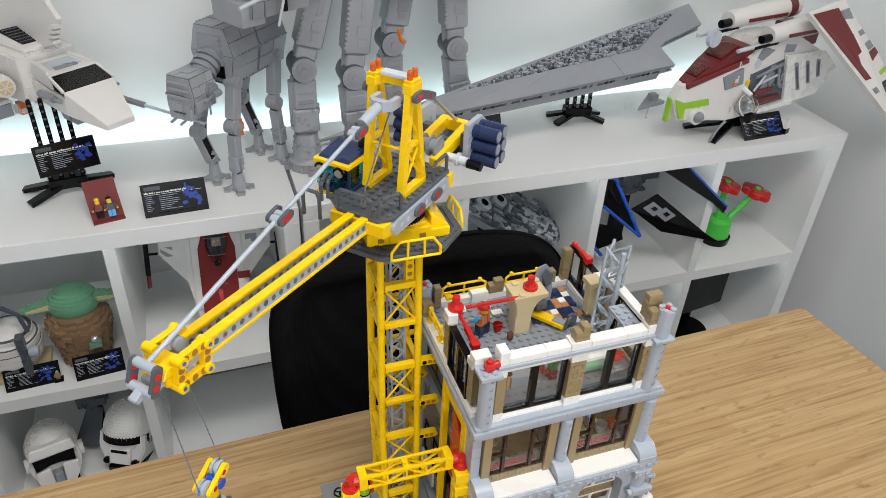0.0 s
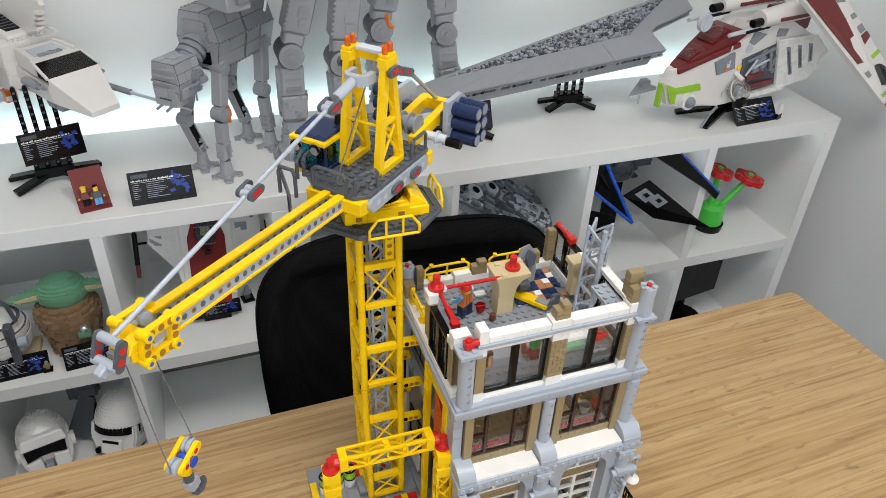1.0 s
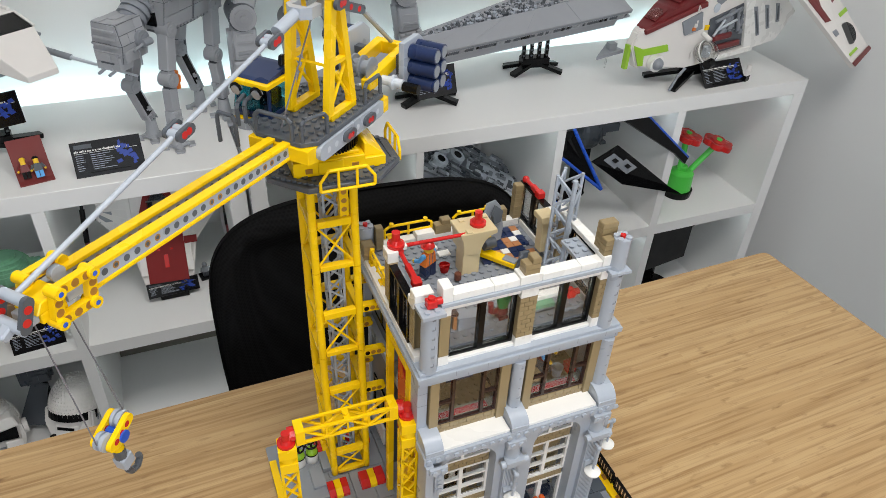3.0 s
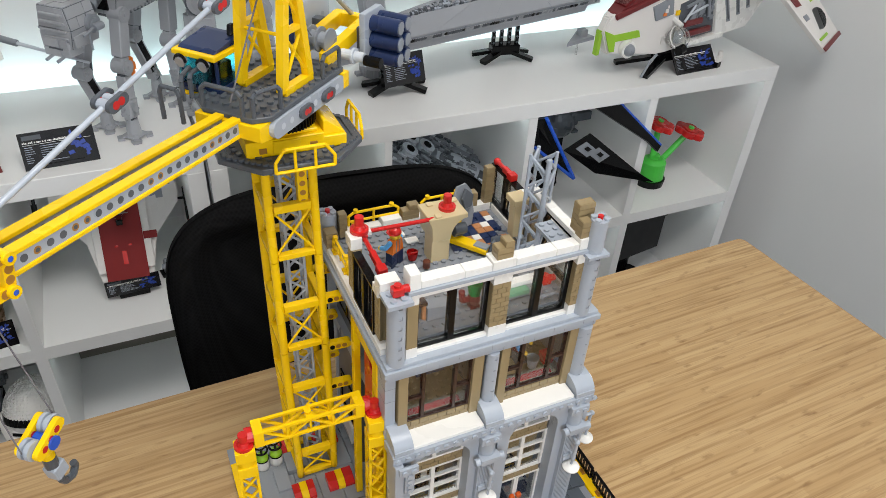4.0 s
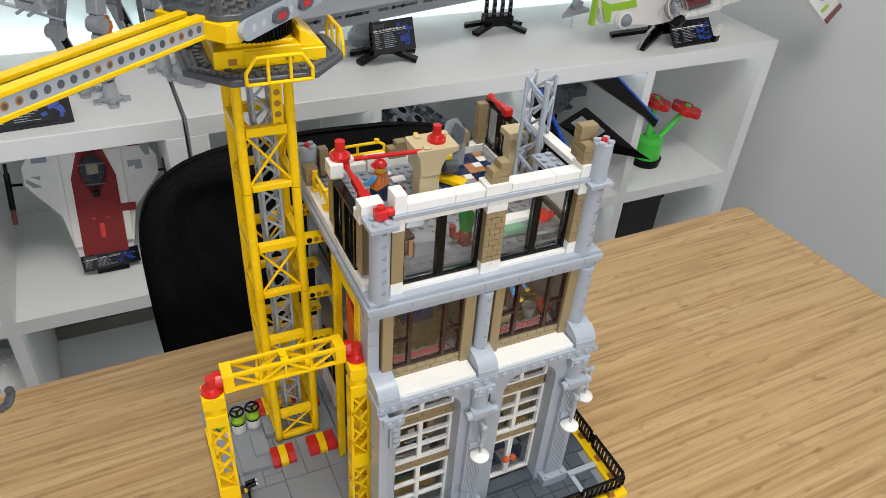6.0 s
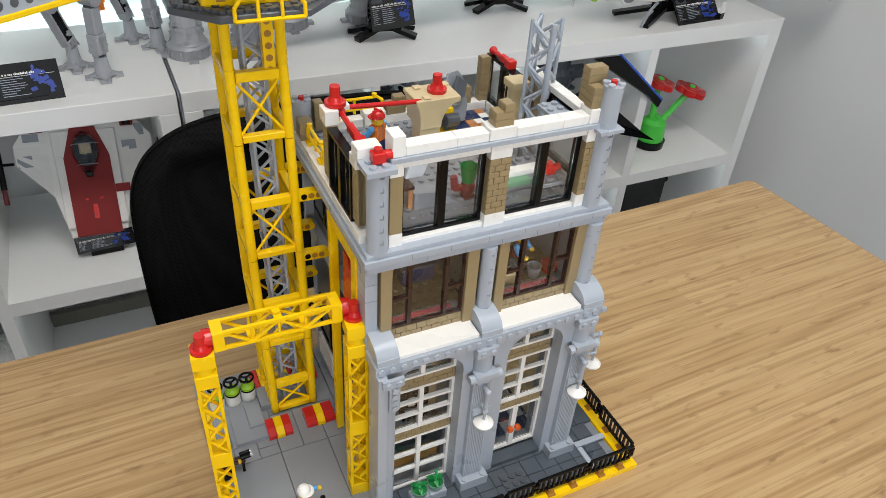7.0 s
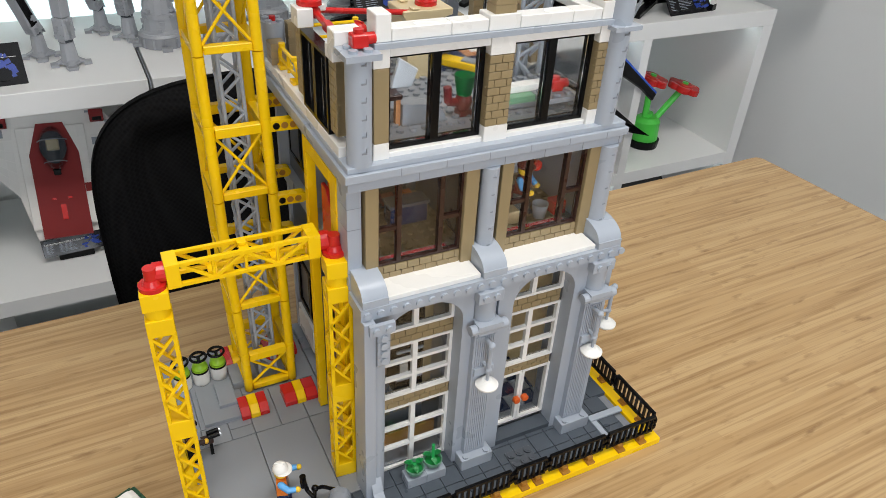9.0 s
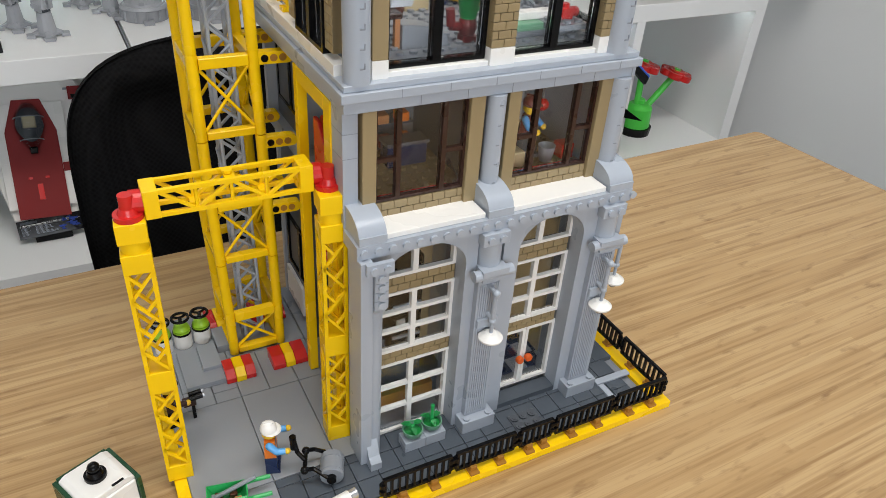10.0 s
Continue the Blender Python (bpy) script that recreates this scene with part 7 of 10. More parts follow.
part("gunner_seat", bevelled(box(B(), -0.112, -0.094, -0.082, -0.066, 0.078, 0.106), 0.003), PALEGREY, gs, m=M)
part("gunner_arm", rod(B(), (-0.100, -0.050, 0.128), (-0.098, -0.075, 0.118), 0.006, 8), WHITE, gs, m=M)
part("gun_barrel", rod(B(), (-0.122, -0.098, 0.070), (-0.102, -0.096, 0.072), 0.011, 14), BLACK, gs, m=M, smooth=True)
for y, xa, xb, z in ((0.030, -0.120, 0.120, 0.272), (-0.046, -0.060, 0.150, 0.250)):
    part("engine_pod", rod(B(), (xa, y, z), (xb, y, z + 0.010), 0.021, 20, 0.027), IVORY, gs, "white engine pod", m=M, smooth=True)
    part("pod_band", rod(B(), (xb - 0.040, y, z + 0.0085), (xb - 0.015, y, z + 0.0096), 0.0272, 20), DRED, gs, "dark red band", m=M, smooth=True)
    part("pod_stripe", box(B(), xa + 0.050, xb - 0.050, y - 0.0262, y - 0.020, z - 0.004, z + 0.004), DRED, gs, m=M)
    part("rocket", rod(B(), (xa - 0.028, y - 0.006, z - 0.004), (xa + 0.006, y - 0.006, z - 0.003), 0.010, 12), BLACK, gs, "black rocket tip", m=M, smooth=True)
    part("gun_rail", rod(B(), (xa - 0.100, y - 0.004, z - 0.022), (xa + 0.040, y - 0.004, z - 0.016), 0.005, 10, 0.007), PALEGREY, gs, m=M, smooth=True)
    part("gun_slot", bar(B(), (xa - 0.050, y - 0.012, z - 0.020), (xa + 0.030, y - 0.012, z - 0.017), 0.004, 0.006), BLACK, gs, m=M)
part("targeting_wheel", rod(B(), (-0.200, -0.012, 0.250), (-0.200, 0.000, 0.250), 0.020, 20), PALEGREY, gs, m=M, smooth=True)
part("tail_block", bevelled(box(B(), 0.085, 0.150, -0.045, 0.045, 0.200, 0.245), 0.004), DRED, gs, "dark red engine block", m=M)
# drooping wings
bm = B()
W0, W1, W2_, W3_ = Vector((1.020, 0.800, 1.060)), Vector((1.130, 0.825, 1.075)), Vector((1.292, 0.700, 0.868)), Vector((1.205, 0.655, 0.855))
slab(bm, [W0, W1, W2_, W3_], 0.010)
part("wing", bm, IVORY, gs, "long drooping white wing")


def on_wing(u, v, up):
    n = (W1 - W0).cross(W3_ - W0).normalized()
    n = n if n.y < 0 else -n
    a, b = W0.lerp(W3_, u), W1.lerp(W2_, u)
    return a.lerp(b, v) + n * up


for nm, mat, quads in (("wing_red", DRED, (((0.03, 0.05), (0.05, 0.70), (0.30, 0.62), (0.64, 0.42), (0.62, 0.10)), ((0.46, 0.50), (0.44, 0.98), (0.49, 0.98), (0.55, 0.45)), ((0.965, 0.0), (0.965, 1.0), (0.998, 1.0), (0.998, 0.0)))), ("wing_grey", MIDGREY, (((0.08, 0.72), (0.08, 0.95), (0.17, 0.90), (0.15, 0.70)), ((0.28, 0.60), (0.27, 0.95), (0.31, 0.95), (0.32, 0.60)), ((0.40, 0.50), (0.38, 0.70), (0.46, 0.70), (0.47, 0.52)), ((0.38, 0.74), (0.37, 0.96), (0.43, 0.96), (0.44, 0.74)), ((0.70, 0.10), (0.70, 0.25), (0.745, 0.25), (0.745, 0.10)))), ("wing_lime", LIME, (((0.62, 0.62), (0.61, 0.98), (0.64, 0.98), (0.65, 0.62)), ((0.90, 0.10), (0.90, 0.5), (0.92, 0.5), (0.92, 0.10))))):
    for q in quads:
        part(nm, slab(B(), [on_wing(u, v, 0.0118) for u, v in q], 0.0016), mat, gs)
c = on_wing(0.78, 0.52, 0.0105)
nw = (on_wing(0.78, 0.52, 1.0) - on_wing(0.78, 0.52, 0.0)).normalized()
part("wing_port", rod(B(), c, c + nw * 0.004, 0.024, 22), SMOKE, gs, "round dark wing port")
bm = B()
slab(bm, [(0.85, 0.98, 1.07), (0.93, 1.02, 1.08), (0.80, 1.08, 1.16), (0.72, 1.05, 1.15)], 0.010)
part("far_wing", bm, IVORY, gs)
display_stand(0.965, 0.850, TOPZ, 4, 0.060, 0.120, "black low stand under the gunship")
plaque("plaque", frame_at(1.014, 0.792, TOPZ, 4), 0.118, 0.056, 40, "black plate with blue drawing by the gunship", 9)
sf = thing("toy_figure", (1.075, 0.800, TOPZ), "small white and black armoured toy figure", "toy figure")
bm = B()
box(bm, -0.008, 0.008, -0.004, 0.004, 0, 0.013, 1)
box(bm, -0.008, 0.008, -0.004, 0.004, 0.0131, 0.026)
rod(bm, (0, 0, 0.026), (0, 0, 0.037), 0.005, 12)
part("figure", bm, (IVORY, BLACK), sf, m=frame_at(1.075, 0.800, TOPZ, 20))
part("strut", chain(B(), [(0.865, 0.800, TOPZ + 0.002), (0.880, 0.800, TOPZ + 0.035), (0.895, 0.800, TOPZ + 0.05)], 0.003), MIDGREY, gs)

# white shuttle
sh = thing("shuttle_model", (-0.45, 0.92, TOPZ), "white folded-wing shuttle model on a tall black stand", "toy model")
M = frame_at(-0.362, 0.880, 0.0, -54)


def wedge(bm, near, far):
    """A solid between two cross quads, each given as x, half width, low z, high z."""
    v = []
    for x, w, z0, z1 in (near, far):
        v.append([bm.verts.new(p) for p in ((x, -w, z0), (x, w, z0), (x, w, z1), (x, -w, z1))])
    fs = [bm.faces.new(v[0][::-1]), bm.faces.new(v[1])] + [bm.faces.new((v[0][i], v[0][(i + 1) % 4], v[1][(i + 1) % 4], v[1][i])) for i in range(4)]
    bmesh.ops.recalc_face_normals(bm, faces=fs)
    return bm


part("nose", bevelled(wedge(B(), (0.0, 0.0455, 0.958, 1.0), (0.070, 0.0255, 0.946, 0.956)), 0.0008), IVORY, sh, "plain white sloped nose", m=M)
part("cabin", bevelled(wedge(B(), (-0.112, 0.036, 0.955, 0.992), (-0.0004, 0.0453, 0.958, 0.988)), 0.0008), IVORY, sh, m=M)
part("cockpit_well", wedge(B(), (-0.040, 0.036, 0.989, 1.009), (-0.003, 0.040, 0.989, 0.995)), BLACK, sh, "dark cockpit well", m=M)
part("cockpit_glass", wedge(B(), (-0.037, 0.0405, 0.9925, 1.0150), (0.0005, 0.0440, 0.9925, 1.0005)), SMOKE, sh, "dark sloped windscreen", m=M)
for sg in (-1, 1):
    part("hood_post", bar(B(), (-0.038, sg * 0.0425, 1.0145), (0.001, sg * 0.0460, 1.0000), 0.0042, 0.0040), IVORY, sh, m=M)
part("roof", bevelled(wedge(B(), (-0.104, 0.034, 0.993, 1.021), (-0.0385, 0.043, 0.993, 1.016)), 0.0008), IVORY, sh, m=M)
part("roof_recess", wedge(B(), (-0.088, 0.024, 1.0185, 1.0212), (-0.056, 0.028, 1.0165, 1.0188)), PALEGREY, sh, m=M)
part("roof_slot", box(B(), -0.061, -0.051, -0.022, 0.018, 1.0175, 1.0200), MIDGREY, sh, m=M)
for sg in (-1, 1):
    part("roof_rail", bevelled(bar(B(), (-0.100, sg * 0.0320, 1.0225), (-0.046, sg * 0.0385, 1.0185), 0.006, 0.005), 0.0008), IVORY, sh, m=M)
part("chin", prism(B(), [(-0.060, 0.957), (0.012, 0.957), (-0.010, 0.935), (-0.050, 0.935)], "y", -0.030, 0.030), MIDGREY, sh, m=M)
hull = part("hull", bevelled(wedge(B(), (-0.330, 0.066, 0.945, 1.040), (-0.112, 0.052, 0.952, 1.028)), 0.001), IVORY, sh, m=M)
bm = panel_grid(B(), [(-0.330, -0.066, 0.945), (-0.112, -0.052, 0.952), (-0.112, -0.052, 1.028), (-0.330, -0.066, 1.040)], 9, 4, 41, 0.0016)
panel_grid(bm, [(-0.112, -0.052, 0.952), (-0.112, 0.052, 0.952), (-0.112, 0.052, 1.028), (-0.112, -0.052, 1.028)], 4, 3, 42, 0.0016)
panel_grid(bm, [(-0.112, -0.036, 0.955), (-0.002, -0.0453, 0.958), (-0.002, -0.0453, 0.986), (-0.112, -0.036, 0.990)], 5, 2, 43, 0.0012)
part("hull_plate", bm, IVORY, hull, "fitted white plates", m=M)["kind"] = "stuff"
bm = B()
for k in range(20):
    for j in (-1, 1):
        stud(bm, -0.122 - k * 0.0080, j * (0.049 + k * 0.0004), 1.0287 + k * 0.00044, n=8)
for j in range(9):
    stud(bm, -0.118, -0.032 + j * 0.008, 1.0286, n=8)
    stud(bm, -0.126, -0.028 + j * 0.008, 1.0290, n=8)
part("hull_studs", bm, IVORY, hull, m=M)["kind"] = "stuff"
part("grille_frame", bevelled(wedge(B(), (-0.205, 0.038, 1.034, 1.052), (-0.128, 0.028, 1.029, 1.036)), 0.001), IVORY, sh, m=M)
gr = part("grille", wedge(B(), (-0.196, 0.028, 1.049, 1.0535), (-0.142, 0.020, 1.036, 1.0405)), BLACK, sh, "black slatted vent", m=M)
for k in range(6):
    f = (k + 0.5) / 6
    part("slat", bar(B(), (-0.194 + 0.050 * f, -0.026 + 0.006 * f, 1.0538 - 0.0130 * f), (-0.194 + 0.050 * f, 0.026 - 0.006 * f, 1.0538 - 0.0130 * f), 0.0022, 0.0012), DGREY, gr, m=M)
part("fin", slab(B(), [(-0.125, 0.004, 1.035), (-0.078, 0.004, 1.052), (-0.056, 0.004, 1.094), (-0.098, 0.004, 1.138), (-0.240, 0.004, 1.34), (-0.330, 0.004, 1.34), (-0.330, 0.004, 1.035)], 0.008), IVORY, sh, "tall white dorsal fin", m=M)
for k in range(4):
    part("fin_rib", box(B(), -0.080 + k * 0.005, -0.066 + k * 0.005, -0.0065, 0.0065, 1.055 + k * 0.009, 1.059 + k * 0.009), IVORY, sh, m=M)
for y, z, r in ((-0.082, 0.990, 0.019), (0.066, 0.985, 0.016)):
    pod = part("engine_pod", rod(B(), (-0.250, y, z), (-0.118, y, z), r, 20), IVORY, sh, m=M, smooth=True)
    part("pod_ring", rod(B(), (-0.118, y, z), (-0.108, y, z), r * 0.86, 20), IVORY, pod, m=M, smooth=True)
    part("pod_face", rod(B(), (-0.108, y, z), (-0.1065, y, z), r * 0.66, 18), TAN, pod, "tan slotted pod face", m=M)
    for k in range(6):
        a = k * math.pi / 3
        part("spoke", bar(B(), (-0.1060, y, z), (-0.1060, y + r * 0.62 * math.cos(a), z + r * 0.62 * math.sin(a)), 0.0016, 0.0012, up=(1, 0, 0)), IVORY, pod, m=M)
part("wing_root", bevelled(box(B(), -0.320, -0.130, -0.110, -0.068, 0.930, 0.960), 0.003), IVORY, sh, m=M)
part("intake", box(B(), -0.135, -0.126, -0.106, -0.074, 0.934, 0.955), MIDGREY, sh, "grey intake grille", m=M)
bm = greeble(B(), -0.30, -0.13, -0.060, 0.060, 0.925, 0.948, 70, 44, 0.004)
part("belly_works", bm, PALEGREY, sh, "pale grey underside works", m=M)["kind"] = "stuff"
part("orange_tile", box(B(), -0.165, -0.150, -0.050, -0.030, 0.918, 0.940), ORANGE, sh, m=M)
part("wing", slab(B(), [(-0.150, -0.108, 0.940), (-0.340, -0.108, 0.940), (-0.340, -0.175, 0.845), (-0.190, -0.160, 0.865)], 0.008), IVORY, sh, m=M)
for y in (-0.062, 0.060):
    part("side_gun", rod(rod(B(), (-0.060, y * 0.86, 0.985), (-0.020, y * 0.86, 0.985), 0.006, 10), (-0.020, y * 0.86, 0.985), (0.000, y * 0.86, 0.985), 0.0028, 8), MIDGREY, sh, m=M, smooth=True)
part("cannon", rod(B(), (-0.03, 0.055, 0.955), (0.115, 0.130, 0.918), 0.0034, 10, 0.0022), PALEGREY, sh, m=M, smooth=True)
part("cannon_sleeve", rod(B(), (-0.05, 0.046, 0.960), (0.020, 0.081, 0.942), 0.0055, 10), MIDGREY, sh, m=M, smooth=True)
display_stand(-0.440, 0.925, TOPZ, 8, 0.178, 0.085, "black spread-leg stand under the shuttle")
plaque("plaque", frame_at(-0.424, 0.885, TOPZ + 0.060, 18), 0.100, 0.055, 10, "black plate with pale print on the stand", 12)
rp = thing("figure_stand", (-0.385, 0.815, TOPZ), "dark red curved stand for two toy figures", "toy stand")
bm = B()
rows_ = [(-0.022, 0.002), (-0.012, 0.004), (0.0, 0.012), (0.014, 0.026), (0.026, 0.042), (0.036, 0.055)]
for a, b in zip(rows_, rows_[1:]):
    slab(bm, [(-0.026, a[0], a[1]), (0.026, a[0], a[1]), (0.026, b[0], b[1]), (-0.026, b[0], b[1])], 0.003)
part("panel", bm, CLOTH, rp, m=frame_at(-0.375, 0.818, TOPZ, 12))
for k, (dx, cols) in enumerate(((-0.009, (BLACK, DRED, SKIN, SKIN)), (0.010, (AZURE, DGREY, SKIN, BLACK)))):
    f = thing("toy_figure", (-0.375 + dx, 0.806, TOPZ), "tiny yellow-faced toy figure on a red stand", "toy figure", "stand figures")
    bm = B()
    for sg in (-1, 1):
        box(bm, *sorted((sg * 0.0004, sg * 0.0050)), -0.003, 0.003, 0.0, 0.0090, 0)
        rod(bm, (sg * 0.0055, -0.001, 0.0175), (sg * 0.0082, -0.0045, 0.0120), 0.0017, 8, mi=1)
        ball(bm, (sg * 0.0086, -0.0055, 0.0108), 0.0016, 8, mi=2)
    tapered(bm, -0.0056, 0.0056, -0.003, 0.003, 0.0091, 0.0190, 0.72, 1)
    rod(bm, (0, 0, 0.0191), (0, 0, 0.0255), 0.0034, 12, mi=2)
    ball(bm, (0, 0.0006, 0.0262), 0.0041, 12, 0.7, mi=3)
    part("figure", bm, cols, f, m=frame_at(-0.375 + dx, 0.806, TOPZ + 0.006, 12) @ Matrix.Rotation(radians(-28), 4, "X") @ Matrix.Scale(1.2, 4))
plaque("plaque", frame_at(-0.259, 0.795, TOPZ, 3), 0.108, 0.058, 30, "black plate with blue drawing before the walker", 15)

# ---- cell models ----
# white and red fighter on its stand
aw = thing("fighter_model", (-0.21, 0.88, MIDZ), "white fighter model with a dark red stripe, nose down", "toy model")
M = Matrix.Translation((-0.2115, 0.8605, MIDZ + 0.0385)) @ Matrix.Rotation(radians(3), 4, "Y") @ Matrix.Rotation(radians(-32), 4, "X") @ Matrix.Diagonal((1, 1, 0.85, 1))
bm = B()
prism(bm, [(-0.046, 0.0), (0.046, 0.0), (0.062, 0.09), (0.112, 0.16), (0.112, 0.20), (0.070, 0.265), (-0.070, 0.265), (-0.112, 0.20), (-0.112, 0.16), (-0.062, 0.09)], "y", 0.0, 0.022)
prism(bm, [(-0.050, 0.02), (0.050, 0.02), (0.052, 0.22), (-0.052, 0.22)], "y", -0.010, -0.0002)
part("hull", bevelled(bm, 0.0015), IVORY, aw, m=M)
part("stripe", bevelled(prism(B(), [(-0.037, 0.001), (0.037, 0.001), (0.037, 0.165), (0.020, 0.225), (-0.020, 0.225), (-0.037, 0.165)], "y", -0.0135, -0.0102), 0.0006), HULLRED, aw, "dark red centre stripe", m=M)
part("side_flash", bevelled(box(B(), 0.0375, 0.062, -0.0125, -0.0102, 0.085, 0.102), 0.0006), HULLRED, aw, m=M)
for sg in (-1, 1):
    bm = panel_grid(B(), [(sg * 0.060, 0.0, 0.092), (sg * 0.110, 0.0, 0.162), (sg * 0.110, 0.0, 0.198), (sg * 0.058, 0.0, 0.198)] if sg > 0 else [(-0.110, 0.0, 0.162), (-0.060, 0.0, 0.092), (-0.058, 0.0, 0.198), (-0.110, 0.0, 0.198)], 4, 5, 92 + sg, 0.0014, 0.0003)
    panel_grid(bm, [(sg * 0.058, 0.0, 0.20), (sg * 0.110, 0.0, 0.20), (sg * 0.070, 0.0, 0.263), (sg * 0.052, 0.0, 0.263)] if sg > 0 else [(-0.110, 0.0, 0.20), (-0.058, 0.0, 0.20), (-0.052, 0.0, 0.263), (-0.070, 0.0, 0.263)], 3, 3, 95 + sg, 0.0014, 0.0003)
    panel_grid(bm, [(0.038, -0.010, 0.022), (0.049, -0.010, 0.022), (0.051, -0.010, 0.215), (0.038, -0.010, 0.215)] if sg > 0 else [(-0.049, -0.010, 0.022), (-0.038, -0.010, 0.022), (-0.038, -0.010, 0.215), (-0.051, -0.010, 0.215)], 1, 9, 98 + sg, 0.0012, 0.0003)
    part("plating", bm, IVORY, aw, "fitted white plates", m=M)["kind"] = "stuff"
    part("intake", bevelled(box(B(), *sorted((sg * 0.062, sg * 0.084)), -0.012, -0.0016, 0.222, 0.246), 0.001), HULLRED, aw, "dark red intake", m=M)
    part("intake_slot", box(B(), *sorted((sg * 0.066, sg * 0.080)), -0.0135, -0.0121, 0.2225, 0.230), BLACK, aw, m=M)


def teardrop(r, ln):
    """A bubble that narrows to a point at its lower end."""
    bm = ball(B(), (0, 0, 0), 1.0, 22)
    for v in bm.verts:
        k = 1.0 if v.co.z > 0 else 1.0 + 0.42 * v.co.z
        v.co = Vector((v.co.x * r * k, v.co.y * r * k, v.co.z * ln))
    return bm


part("canopy", teardrop(0.0225, 0.047), CANOPY, aw, "smoked bubble canopy", m=M @ Matrix.Translation((0.0, -0.0135, 0.172)), smooth=True)
part("cockpit_tub", teardrop(0.0195, 0.042), DGREY, aw, "dark grey cockpit tub", m=M @ Matrix.Translation((0.0, -0.0020, 0.172)), smooth=True)
part("cockpit_seat", bevelled(box(B(), -0.008, 0.008, -0.0270, -0.0200, 0.170, 0.190), 0.001), TAN, aw, m=M)
for z, r in ((0.190, 0.0218), (0.148, 0.0165)):
    part("canopy_frame", chain(B(), [(r * math.cos(math.pi * (1 + k / 8)), -0.0135 + r * math.sin(math.pi * (1 + k / 8)), z) for k in range(9)], 0.0010, 6), MIDGREY, aw, "grey canopy frame", m=M)
part("canopy_tip", bevelled(box(B(), -0.0055, 0.0055, -0.0205, -0.0136, 0.122, 0.135), 0.0012), BLACK, aw, m=M)
for x in (-0.135, 0.125):
    bm = B()
    rod(bm, (x, -0.005, 0.115), (x, -0.005, 0.19), 0.005, 10)
    rod(bm, (x, -0.005, 0.19), (x, -0.005, 0.21), 0.003, 10)
    rod(bm, (x * 0.85, 0.005, 0.165), (x, -0.005, 0.165), 0.003, 8)
    part("cannon", bm, BLACK, aw, m=M)
    part("cannon_tip", rod(B(), (x, -0.005, 0.085), (x, -0.005, 0.115), 0.0042, 10), DRED, aw, m=M)
for x0, x1, z0, z1 in ((-0.108, -0.085, 0.155, 0.178), (0.060, 0.084, 0.172, 0.192), (0.085, 0.10, 0.20, 0.225), (0.056, 0.064, 0.238, 0.246), (-0.095, -0.070, 0.205, 0.222)):
    part("grey_tile", box(B(), x0, x1, -0.0012, -0.0002, z0, z1), MIDGREY, aw, m=M)
bm = B()
for x in (-0.012, 0.012):
    box(bm, x - 0.003, x + 0.003, -0.0150, -0.0136, 0.075, 0.079)
box(bm, -0.004, 0.004, -0.0165, -0.0136, 0.035, 0.065)
part("nose_detail", bm, RED, aw, m=M)
plaque("plaque", frame_at(-0.207, 0.850, MIDZ + 0.0132, 3), 0.098, 0.030, 20, "low black plate with pale print before the fighter", 29)
part("stand_beam", bar(B(), (-0.21, 0.90, MIDZ), (-0.207, 0.95, MIDZ + 0.13), 0.02, 0.02), BLACK, aw)
part("stand_foot", bevelled(box(B(), -0.235, -0.180, 0.853, 0.912, MIDZ + 0.0002, MIDZ + 0.0130), 0.001), BLACK, aw)


def shelf_figure(x, y, z, deg, cols, label, s=1.0):
    """A tiny toy figure on a black base plate."""
    f = thing("toy_figure", (x, y, z), label, "toy figure")
    F = frame_at(x, y, z, deg) @ Matrix.Scale(s, 4)
    part("base_tile", bevelled(box(B(), -0.013, 0.013, -0.013, 0.013, 0.0002, 0.0034), 0.0004), BLACK, f, m=F)
    bm = B()
    for sg in (-1, 1):
        box(bm, *sorted((sg * 0.0004, sg * 0.0056)), -0.004, 0.004, 0.0035, 0.0140, 0)
        rod(bm, (sg * 0.0065, 0, 0.0250), (sg * 0.0092, -0.004, 0.0170), 0.0021, 8, mi=1)
    tapered(bm, -0.0066, 0.0066, -0.0036, 0.0036, 0.0141, 0.0270, 0.74, 1)
    ball(bm, (0, 0, 0.0320), 0.0052, 14, 1.0, mi=2)
    part("figure", bm, cols, f, m=F)


shelf_figure(-0.141, 0.905, MIDZ, 10, (DGREY, MIDGREY, MIDGREY), "tiny grey toy figure on a black tile")
shelf_figure(-0.528, 0.796, MIDZ, 5, (ROBE, ROBE, SAGE), "tiny brown and green toy figure on a black tile", 0.62)

# rounded sculpture, plain
bm = B()
rnd = random.Random(8)
for k in range(13):
    z = k * 0.0088
    r = (0.044, 0.045, 0.046, 0.047, 0.048, 0.050, 0.052, 0.054, 0.056, 0.057, 0.056, 0.051, 0.044)[k]
    rod(bm, (0, 0, z), (0, 0, z + 0.0086), r, 22, r * 0.99)
    for j in range(12):
        a = 2 * math.pi * (j + 0.5 * (k % 2)) / 12 + rnd.uniform(-0.15, 0.15)
        obox(bm, Vector((r * math.cos(a), r * math.sin(a), z + 0.0044)), Vector((-math.sin(a), math.cos(a), 0)) * rnd.uniform(0.004, 0.010), Vector((math.cos(a), math.sin(a), 0)) * rnd.uniform(0.0015, 0.0040), Vector((0, 0, 0.0040)))
for k in range(9):
    z, r = 0.108 + k * 0.0064, (0.032, 0.039, 0.044, 0.046, 0.046, 0.044, 0.040, 0.034, 0.024)[k]
    prism(bm, [(r * math.cos(2 * math.pi * i / 20), r * 0.80 * math.sin(2 * math.pi * i / 20)) for i in range(20)], "z", z, z + 0.0062, 1)
